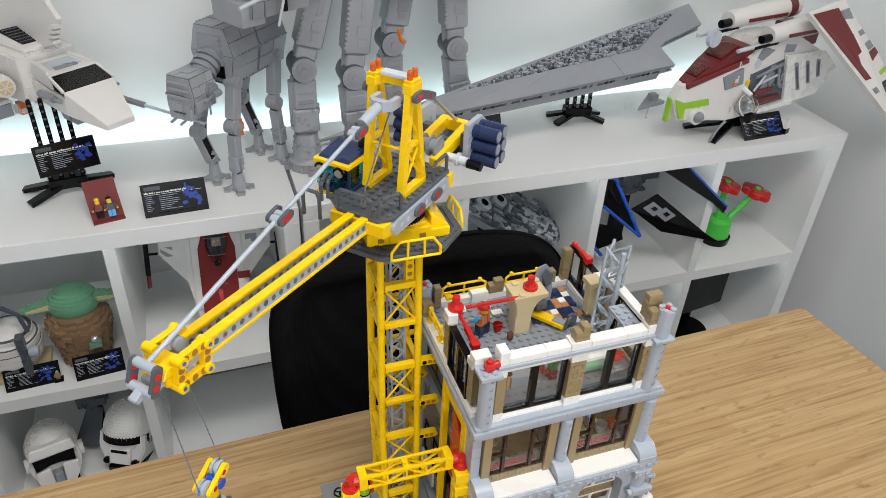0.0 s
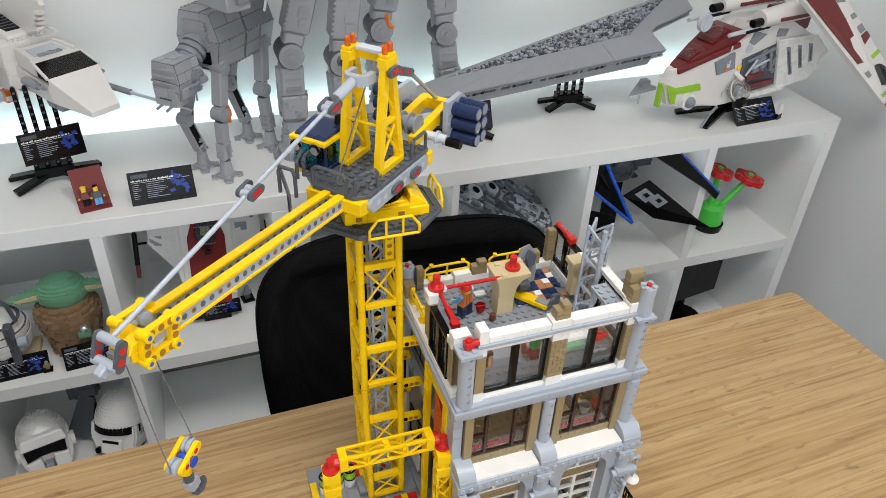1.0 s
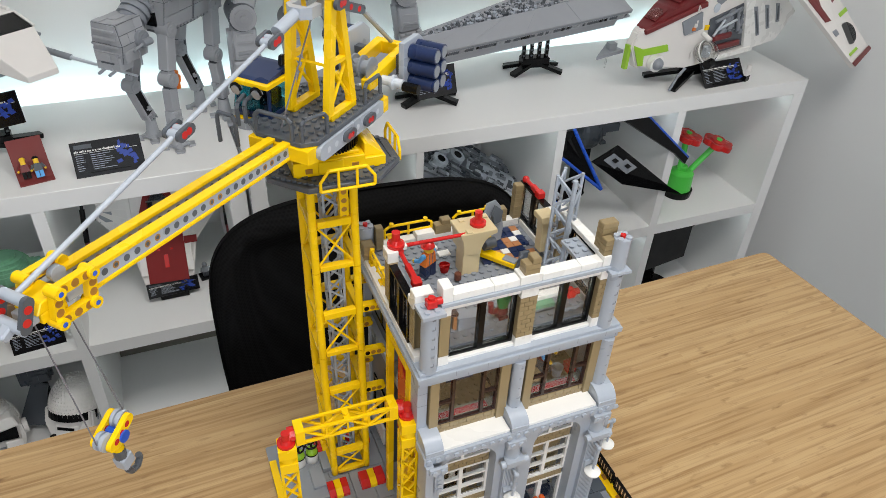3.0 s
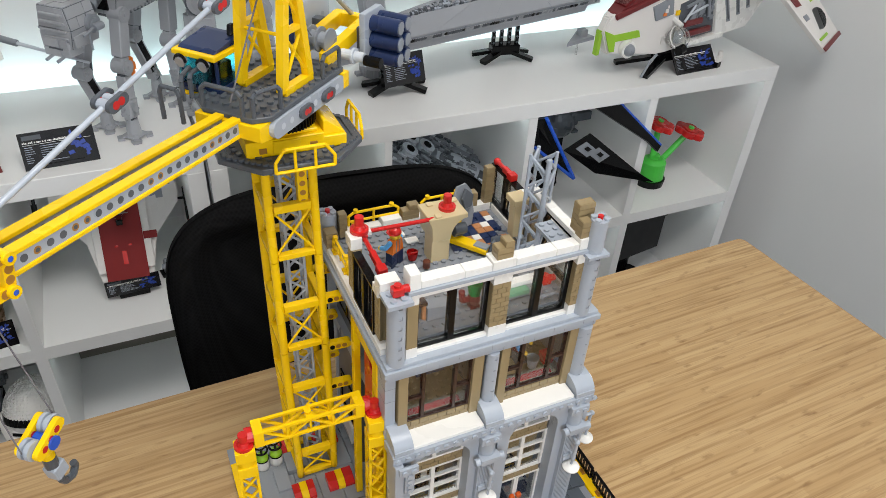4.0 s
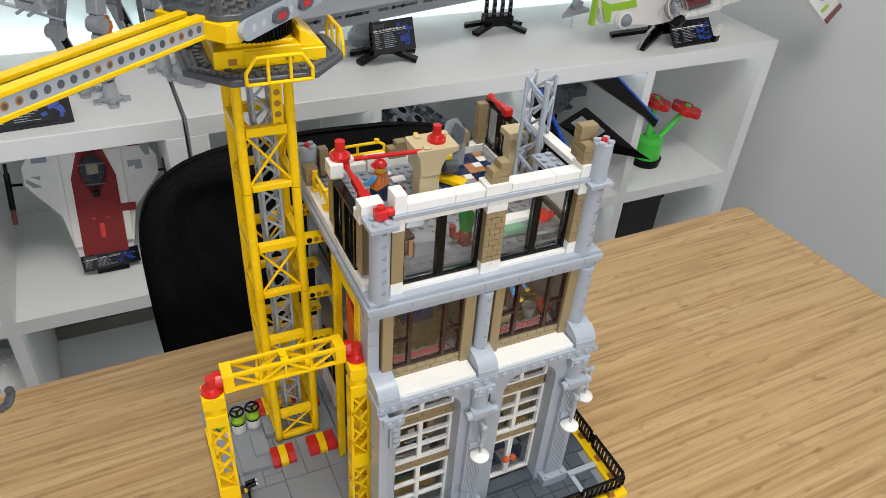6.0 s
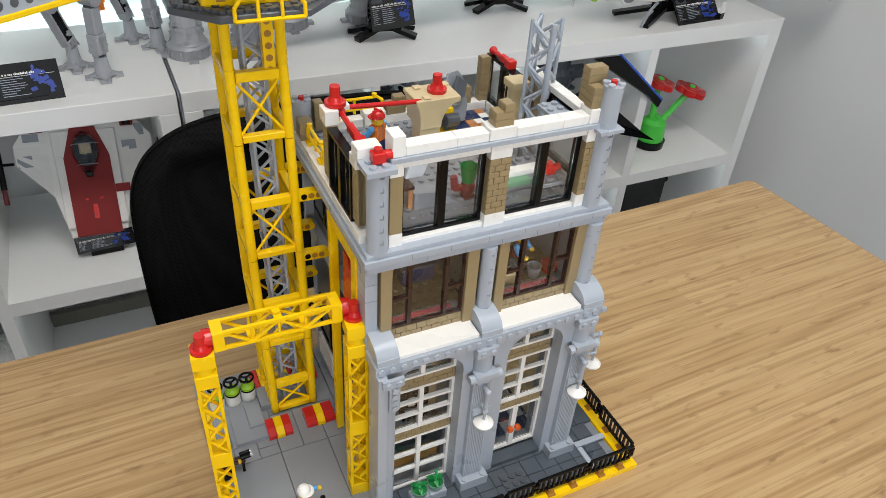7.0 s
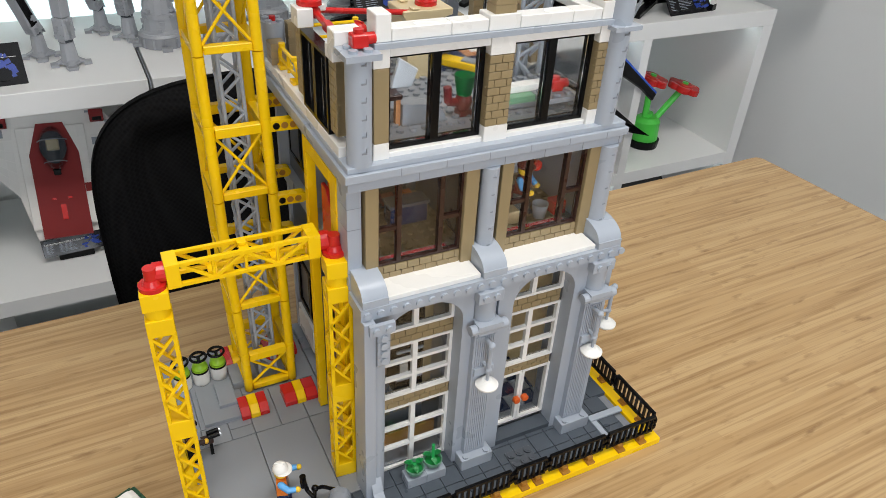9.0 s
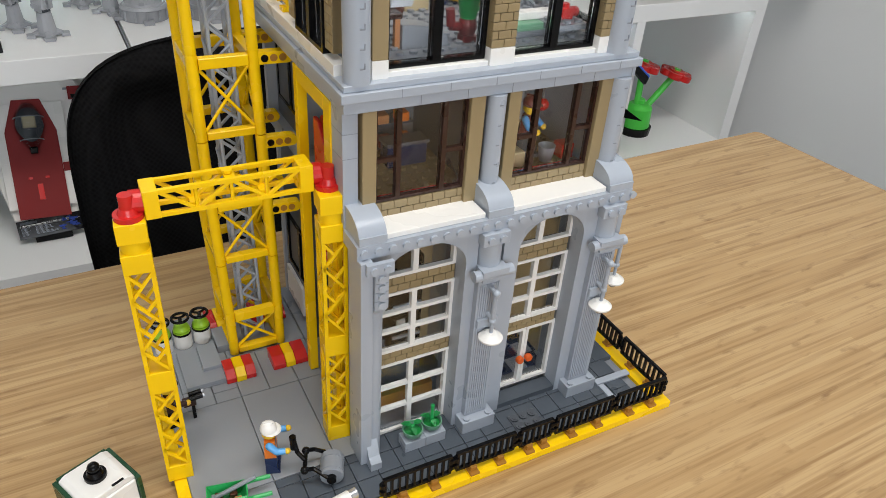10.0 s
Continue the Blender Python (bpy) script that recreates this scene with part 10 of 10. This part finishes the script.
# mosaic floor
mos = thing("mosaic_floor", (0.115, 0.11, ZF), "mosaic of dark blue, brown and white floor tiles", "floor tiles")
PAT = ("nnbwnnb", "nnbbnnw", "wbnnbwn", "bwnnbbn", "nnbwnng", "nnwbnnb", "ggnnbwg")
for j, row in enumerate(PAT):
    for i, ch in enumerate(row):
        if ch == "g":
            continue
        tile("floor_tile", 0.0860 + i * 0.008, 0.0940 + i * 0.008, 0.1500 - (j + 1) * 0.008 + 0.002, 0.1500 - j * 0.008 + 0.002, ZF + 0.0002, ZF + 0.0030, {"n": NAVY, "b": NOUGAT, "w": WHITE}[ch], mos)
for x, y in ((0.042, 0.140), (0.0505, 0.128)):
    tagged(tile("floor_tile", x, x + 0.012, y, y + 0.008, ZF + 0.0018, ZF + 0.0034, WHITE, None), "loose white tile lying on the studs", "floor tile")

# digging machine
dg = thing("digging_robot", (0.104, 0.115, ZF), "yellow toy digger arm with a grey shield plate", "toy digger")
part("arm_plate", bevelled(bar(B(), (0.0880, 0.1210, ZF + 0.0060), (0.1120, 0.0900, ZF + 0.0060), 0.0110, 0.0050), 0.0006), YELLOW, dg, "yellow flat arm")
part("arm_tip", bevelled(bar(B(), (0.1040, 0.1005, ZF + 0.0088), (0.1120, 0.0900, ZF + 0.0088), 0.0080, 0.0020), 0.0004), MIDGREY, dg)
part("joint_block", bevelled(box(B(), 0.0900, 0.1010, 0.1150, 0.1250, ZF + 0.0080, ZF + 0.0180), 0.0012), DGREY, dg, "dark grey joint")
part("joint_drum", rod(B(), (0.0900, 0.1155, ZF + 0.0170), (0.1010, 0.1155, ZF + 0.0170), 0.0052, 16), DGREY, dg, smooth=True)
part("yellow_block", bevelled(box(B(), 0.0905, 0.0985, 0.1180, 0.1280, ZF + 0.0180, ZF + 0.0260), 0.0010), YELLOW, dg)
part("handle_bar", chain(B(), [(0.1120, 0.0880, ZF + 0.0040), (0.1145, 0.0890, ZF + 0.0130), (0.1215, 0.0935, ZF + 0.0170)], 0.0016, 8), DGREY, dg, smooth=True)
part("handle_fork", bevelled(box(B(), 0.1150, 0.1250, 0.0900, 0.0930, ZF + 0.0060, ZF + 0.0185), 0.0006), DGREY, dg)
sm = Matrix.Translation((0.1080, 0.1370, ZF + 0.0250)) @ Matrix.Rotation(radians(18), 4, "Z") @ Matrix.Rotation(radians(-14), 4, "X")
sh = prism(B(), ((-0.0115, -0.0120), (-0.0060, -0.0215), (0.0080, -0.0215), (0.0120, -0.0100), (0.0120, 0.0110), (0.0060, 0.0200), (-0.0050, 0.0200), (-0.0120, 0.0080)), "y", -0.0012, 0.0012)
part("shield", bevelled(sh, 0.0004), MIDGREY, dg, "rounded grey shield plate", m=sm)
part("shield_boss", bevelled(box(B(), -0.0050, 0.0050, -0.0040, -0.0013, -0.0060, 0.0080), 0.0006), MIDGREY, dg, m=sm)
part("claw", bevelled(prism(B(), ((-0.004, 0.0), (0.004, 0.0), (0.008, 0.010), (0.0, 0.018), (-0.006, 0.010)), "y", -0.0080, -0.0045), 0.0004), DGREY, dg, m=sm)

# ---- grey lattice truss ----
tr = thing("lattice_truss", (0.1380, 0.0760, ZF), "light grey toy lattice truss standing on the floor", "truss")
tm = Matrix.Translation((0.1412, 0.0610, 0)) @ Matrix.Rotation(radians(37), 4, "Z")
TS, TZ0, TZ1 = 0.0160, ZF + 0.0002, 1.1180
for x, y, r in ((0, 0, 0.0022), (TS, 0, 0.0015), (0, TS, 0.0015), (TS, TS, 0.0015)):
    part("post", rod(B(), (x, y, TZ0), (x, y, TZ1), r, 12), GREY, tr, m=tm, smooth=True)
for (xa, ya), (xb, yb) in (((0, 0), (TS, 0)), ((TS, 0), (TS, TS)), ((TS, TS), (0, TS)), ((0, TS), (0, 0))):
    zg = B()
    n = 7
    for k in range(n):
        za, zb = TZ0 + (TZ1 - TZ0) * k / n + 0.001, TZ0 + (TZ1 - TZ0) * (k + 1) / n - 0.001
        p, q = ((xa, ya), (xb, yb)) if k % 2 else ((xb, yb), (xa, ya))
        rod(zg, (*p, za), (*q, zb), 0.0012, 8)
        rod(zg, (*q, zb), ((p[0] + q[0]) / 2, (p[1] + q[1]) / 2, (za + zb) / 2 - 0.004), 0.0010, 6)
    part("zigzag_brace", zg, GREY, tr, m=tm, smooth=True)
tb2 = thing("tan_bracket", (0.146, 0.09, 1.05), "tan corbel block fixed to the side window", "toy block")
part("block", bevelled(box(B(), 0.1330, 0.1480, 0.0900, 0.1060, 1.0570, 1.0630), 0.0005), TAN, tb2)
part("corbel", bevelled(prism(B(), ((0.1370, 1.0220), (0.1480, 1.0220), (0.1480, 1.0569), (0.1360, 1.0569)), "y", 0.0930, 0.1030), 0.0005), TAN, tb2)

# ---- seen through the windows of the open storey ----
sill = thing("window_bench", (0.10, 0.03, ZF), "white block bench with a sage green tile edge", "bench")
part("seat_block", bevelled(box(B(), 0.0880, 0.1300, 0.0340, 0.0420, ZF + 0.0090, ZF + 0.0135), 0.0004), WHITE, sill)
part("edge_tile", bevelled(box(B(), 0.0840, 0.1420, 0.0280, 0.0420, ZF + 0.0045, ZF + 0.0088), 0.0004), SAGE, sill, "sage green edge tile")
part("bench_foot", box(B(), 0.0860, 0.1400, 0.0300, 0.0400, ZF + 0.0003, ZF + 0.0044), MIDGREY, sill)
wb2 = thing("work_bench", (0.020, 0.04, ZF), "dark brown toy work table with dark tools", "table")
part("table_top", bevelled(box(B(), 0.0080, 0.0280, 0.0300, 0.0520, ZF + 0.0170, ZF + 0.0200), 0.0004), BROWN, wb2)
for x in (0.0100, 0.0260):
    part("leg", box(B(), x - 0.0015, x + 0.0015, 0.0320, 0.0350, ZF + 0.0003, ZF + 0.0169), NOUGAT, wb2)
    part("leg", box(B(), x - 0.0015, x + 0.0015, 0.0470, 0.0500, ZF + 0.0003, ZF + 0.0169), DGREY, wb2)
part("tool_block", bevelled(box(B(), 0.0100, 0.0200, 0.0320, 0.0420, ZF + 0.0030, ZF + 0.0110), 0.0006), DGREY, wb2, "dark grey tool block")
part("panel", bevelled(prism(B(), ((0.0250, ZF + 0.0202), (0.0380, ZF + 0.0202), (0.0420, ZF + 0.0300), (0.0300, ZF + 0.0380)), "y", 0.0400, 0.0430), 0.0004), PALEGREY, wb2, "pale grey sloped panel")
st = thing("curved_slope", (0.045, 0.036, ZF), "mid grey curved slope piece behind the window", "toy block")
part("slope", prism(B(), [(0.0280, ZF + 0.0003), (0.0560, ZF + 0.0003)] + [(0.0280 + 0.0280 * math.cos(math.pi / 2 * k / 8), ZF + 0.0030 + 0.0105 * math.sin(math.pi / 2 * k / 8)) for k in range(9)], "y", 0.0300, 0.0420), MIDGREY, st, smooth=True)
KX, KY, KZ = 0.0700, 0.0340, ZF + 0.0003
ba = thing("brown_keg", (KX, KY, KZ), "dark reddish brown toy keg with side taps on the floor", "barrel")
part("stand", bevelled(box(B(), KX - 0.0040, KX + 0.0045, KY - 0.0040, KY + 0.0040, KZ, KZ + 0.0040), 0.0005), DRED, ba)
bm = B()
for k in range(6):
    z0, z1 = k / 6, (k + 1) / 6
    rod(bm, (KX, KY, KZ + 0.0041 + 0.009 * z0), (KX, KY, KZ + 0.0041 + 0.009 * z1), 0.0044 + 0.0010 * math.sin(math.pi * z0), 16, 0.0044 + 0.0010 * math.sin(math.pi * z1))
part("keg", bm, DRED, ba, smooth=True)
part("tap_arm", chain(B(), [(KX - 0.003, KY, KZ + 0.0085), (KX - 0.0105, KY, KZ + 0.0095), (KX - 0.0115, KY, KZ + 0.0190)], 0.0026, 10), DRED, ba, smooth=True)
cp = thing("green_cup", (KX, KY, KZ + 0.0134), "green toy cup with a handle standing on the keg", "cup")
c2 = rod(B(), (KX, KY, KZ + 0.0145), (KX, KY, KZ + 0.0255), 0.0048, 20, 0.0066, caps=False)
bmesh.ops.solidify(c2, geom=c2.faces[:], thickness=0.0007)
part("bowl", c2, LEAF, cp, smooth=True)
part("cup_foot", rod(B(), (KX, KY, KZ + 0.0133), (KX, KY, KZ + 0.0147), 0.0046, 16), LEAF, cp, smooth=True)
part("cup_handle", chain(B(), [(KX + 0.0058, KY, KZ + 0.0240), (KX + 0.0098, KY, KZ + 0.0235), (KX + 0.0095, KY, KZ + 0.0185), (KX + 0.0052, KY, KZ + 0.0170)], 0.0009, 8), LEAF, cp, smooth=True)

# ---- second storey rooms ----
Z2F = 0.9245
fl2 = box(B(), 0.003, 0.156, 0.0085, 0.164, Z2F, Z2F + 0.0030)
studs(fl2, 0.004, 0.155, 0.020, 0.100, Z2F + 0.0030, n=6)
part("studded_floor", fl2, TANB, house, "tan studded floor of the middle storey")
for x0, x1 in ((0.0010, 0.0540), (0.0890, 0.1440)):
    part("red_strip", bevelled(box(B(), x0, x1, 0.0100, 0.0172, Z2F + 0.0031, Z2F + 0.0064), 0.0003), RED, house, "red tile strip by the window")
part("partition", box(B(), 0.0660, 0.0690, 0.0090, 0.1630, Z2F + 0.0050, 0.9920), DGREY, house)
part("back_partition", box(B(), -0.0110, 0.1560, 0.0900, 0.0930, Z2F + 0.0050, 0.9920), MIDGREY, house)
cab = thing("tool_shelf", (0.03, 0.08, Z2F), "dark toy shelf holding orange and tan blocks", "shelf")
part("back_panel", box(B(), 0.0060, 0.0560, 0.0840, 0.0860, Z2F + 0.0050, 0.9820), SLATE, cab)
for z in (0.9320, 0.9480, 0.9640, 0.9800):
    part("shelf_board", box(B(), 0.0060, 0.0560, 0.0700, 0.0839, z, z + 0.0016), SLATE, cab)
for x, z, w, mt, nm in ((0.0120, 0.9657, 0.010, ORANGE, "orange"), (0.0140, 0.9497, 0.012, GOLD, "gold"), (0.0340, 0.9657, 0.008, TAN, "tan"), (0.0450, 0.9497, 0.008, ORANGE, "orange"), (0.0300, 0.9497, 0.009, NOUGAT, "light brown"), (0.0490, 0.9337, 0.006, ORANGE, "orange"), (0.0320, 0.9337, 0.010, DRED, "dark red"), (0.0440, 0.9657, 0.010, ORANGE, "orange")):
    tagged(part("toy_block", bevelled(box(B(), x, x + w, 0.0690, 0.0770, z, z + 0.0060), 0.0004), mt), nm + " toy block lying on the dark shelf", "toy block", "shelf blocks")
sf = thing("toy_counter", (0.03, 0.05, Z2F), "dark blue-grey toy counter in the middle storey", "counter")
part("body", bevelled(box(B(), 0.0290, 0.0560, 0.0480, 0.0600, Z2F + 0.0050, Z2F + 0.0190), 0.0006), NAVY, sf)
part("top", bevelled(box(B(), 0.0280, 0.0570, 0.0470, 0.0610, Z2F + 0.0191, Z2F + 0.0215), 0.0004), DGREY, sf)
# plasterer's corner
pl = thing("plinth", (0.121, 0.034, Z2F), "dark grey toy plinth in the plasterer's corner", "toy block")
part("block", bevelled(box(B(), 0.1150, 0.1290, 0.0290, 0.0400, Z2F + 0.0050, Z2F + 0.0082), 0.0004), DGREY, pl)
worker(0.1215, 0.0345, Z2F + 0.0084, 35, DRED, DRED, AZURE, DGREY, "toy figure with a blue sleeve behind the brown window", raise_l=40, raise_r=20)
pb = thing("grey_bucket", (0.1308, 0.0235, Z2F + 0.0050), "light grey toy bucket on the tan floor", "bucket")
b2 = rod(B(), (0.1308, 0.0240, Z2F + 0.0057), (0.1308, 0.0240, Z2F + 0.0158), 0.0042, 18, 0.0058, caps=False)
bmesh.ops.solidify(b2, geom=b2.faces[:], thickness=0.0006)
rod(b2, (0.1308, 0.0240, Z2F + 0.0052), (0.1308, 0.0240, Z2F + 0.0064), 0.0041, 18)
part("pail", b2, PALEGREY, pb, smooth=True)
for x, y, z, mt, nm in ((0.1460, 0.0260, 0.0050, RED, "red"), (0.1080, 0.0265, 0.0050, TAN, "tan"), (0.1280, 0.0500, 0.0050, DRED, "dark red")):
    tagged(part("toy_block", bevelled(box(B(), x - 0.0050, x + 0.0050, y - 0.0050, y + 0.0050, Z2F + z, Z2F + z + 0.0100), 0.0006), mt), nm + " toy block on the tan studded floor", "toy block", "floor blocks")
hg = thing("hanging_lamp", (0.112, 0.040, 0.985), "pink toy lamp hanging on a grey thread", "lamp")
part("cord", rod(B(), (0.1330, 0.0380, 0.9660), (0.1330, 0.0380, 0.9920), 0.0006, 6), STRING, hg)
part("shade", ball(B(), (0.1330, 0.0380, 0.9625), 0.0042, 12), RED, hg, smooth=True)
pg = thing("wall_panel", (0.140, 0.0890, 0.960), "pale grey panel standing against the inner wall", "panel")
part("panel", bevelled(box(B(), 0.1420, 0.1520, 0.0860, 0.0895, Z2F + 0.0050, 0.9700), 0.0005), PALEGREY, pg)

# ---- ground storey rooms ----
Z0F = 0.7596
bnch = thing("shop_counter", (0.02, 0.03, Z0F), "dark grey toy counter with a gold strip behind the window", "counter")
part("body", bevelled(box(B(), 0.0020, 0.0500, 0.0300, 0.0440, Z0F + 0.0002, Z0F + 0.0300), 0.0005), DGREY, bnch)
part("gold_strip", bevelled(box(B(), 0.0000, 0.0520, 0.0120, 0.0180, Z0F + 0.0002, Z0F + 0.0130), 0.0005), GOLD, bnch, "gold-brown strip")
part("counter_top", bevelled(box(B(), 0.0010, 0.0510, 0.0280, 0.0460, Z0F + 0.0301, Z0F + 0.0330), 0.0004), MIDGREY, bnch)
rng = random.Random(5)
for k in range(3):
    x, z = 0.0050 + k * 0.0066, 0.0332
    mt, nm = rng.choice(((BLACK, "black"), (DGREY, "dark grey"), (GREY, "light grey"), (DRED, "dark red")))
    tagged(part("toy_block", bevelled(box(B(), x, x + 0.0050, 0.0330, 0.0410, Z0F + z, Z0F + z + 0.006 + 0.010 * rng.random()), 0.0004), mt), nm + " toy block on the dark counter", "toy block", "counter blocks")
part("inner_wall", box(B(), 0.0040, 0.1600, 0.0620, 0.0650, Z0F + 0.0002, 0.9150), TAN, house, "tan inner wall")
part("partition", box(B(), 0.0720, 0.0750, 0.0080, 0.0618, Z0F + 0.0002, 0.9150), GREY, house)
pst = thing("dark_cabinet", (0.037, 0.038, Z0F + 0.0332), "tall black toy cabinet standing on the grey counter", "cabinet")
part("body", bevelled(box(B(), 0.0260, 0.0490, 0.0300, 0.0460, Z0F + 0.0332, 0.8720), 0.0005), BLACK, pst)
for z in (0.8060, 0.8330, 0.8560):
    part("shelf_edge", box(B(), 0.0270, 0.0480, 0.0285, 0.0299, z, z + 0.0020), GREY, pst)
part("side_label", box(B(), 0.0300, 0.0360, 0.0286, 0.0299, 0.8130, 0.8220), WHITE, pst, "small white sign")
for i in range(6):
    for j in range(4):
        if (i + j) % 2 == 0:
            tile("floor_tile", 0.0780 + i * 0.0135, 0.0780 + (i + 1) * 0.0135, 0.0080 + j * 0.0135, 0.0080 + (j + 1) * 0.0135, Z0F + 0.0001, Z0F + 0.0020, NAVY, house)
        else:
            tile("floor_tile", 0.0780 + i * 0.0135, 0.0780 + (i + 1) * 0.0135, 0.0080 + j * 0.0135, 0.0080 + (j + 1) * 0.0135, Z0F + 0.0001, Z0F + 0.0020, GREY, house)
sd = thing("side_door", (0.150, 0.05, Z0F), "tan panel beside the entrance hall", "panel")
part("panel", bevelled(box(B(), 0.1480, 0.1550, 0.0200, 0.0618, Z0F + 0.0002, 0.9100), 0.0005), TAN, sd)
# red slide inside the side opening
rs = thing("red_slide", (-0.006, 0.06, 0.80), "red sloping piece inside the yellow side frame", "toy piece")
part("slope", bevelled(bar(B(), (-0.0030, 0.0640, 0.9210), (-0.0050, 0.0400, 0.8250), 0.0080, 0.0070), 0.0010), RED, rs)
part("hook", bevelled(prism(B(), ((0.0690, 0.9270), (0.0420, 0.9270), (0.0460, 0.9360), (0.0630, 0.9620), (0.0690, 0.9620)), "x", -0.0070, 0.0010), 0.0010), RED, rs)
part("ball_joint", ball(B(), (-0.0030, 0.0640, 0.9225), 0.0065, 14), RED, rs, smooth=True)
part("upright_panel", bevelled(prism(B(), ((0.0290, 0.8700), (0.0640, 0.8700), (0.0640, 0.9640), (0.0560, 0.9640), (0.0290, 0.9350)), "x", -0.0125, -0.0100), 0.0004), RED, rs, "bright red sloped panel")
part("rear_panel", box(B(), -0.0030, 0.0000, 0.0320, 0.0880, Z0F + 0.0002, Z0F + 0.0600), DRED, rs, "dark red panel")

# ---- small bricks of the walls ----
PLACE[0] = Matrix()
for par, me, u, y, z, sx, sz, turn, at in COURSES:
    if turn:
        m = Matrix.Translation((y, u, z)) @ Matrix.Rotation(radians(90), 4, "Z") @ Matrix.Scale(-1, 4, (0, 1, 0)) @ Matrix.Diagonal((sx, 1, sz, 1))
    else:
        m = Matrix.Translation((u, y, z)) @ Matrix.Diagonal((sx, 1, sz, 1))
    piece("brick", me, par, at @ m)
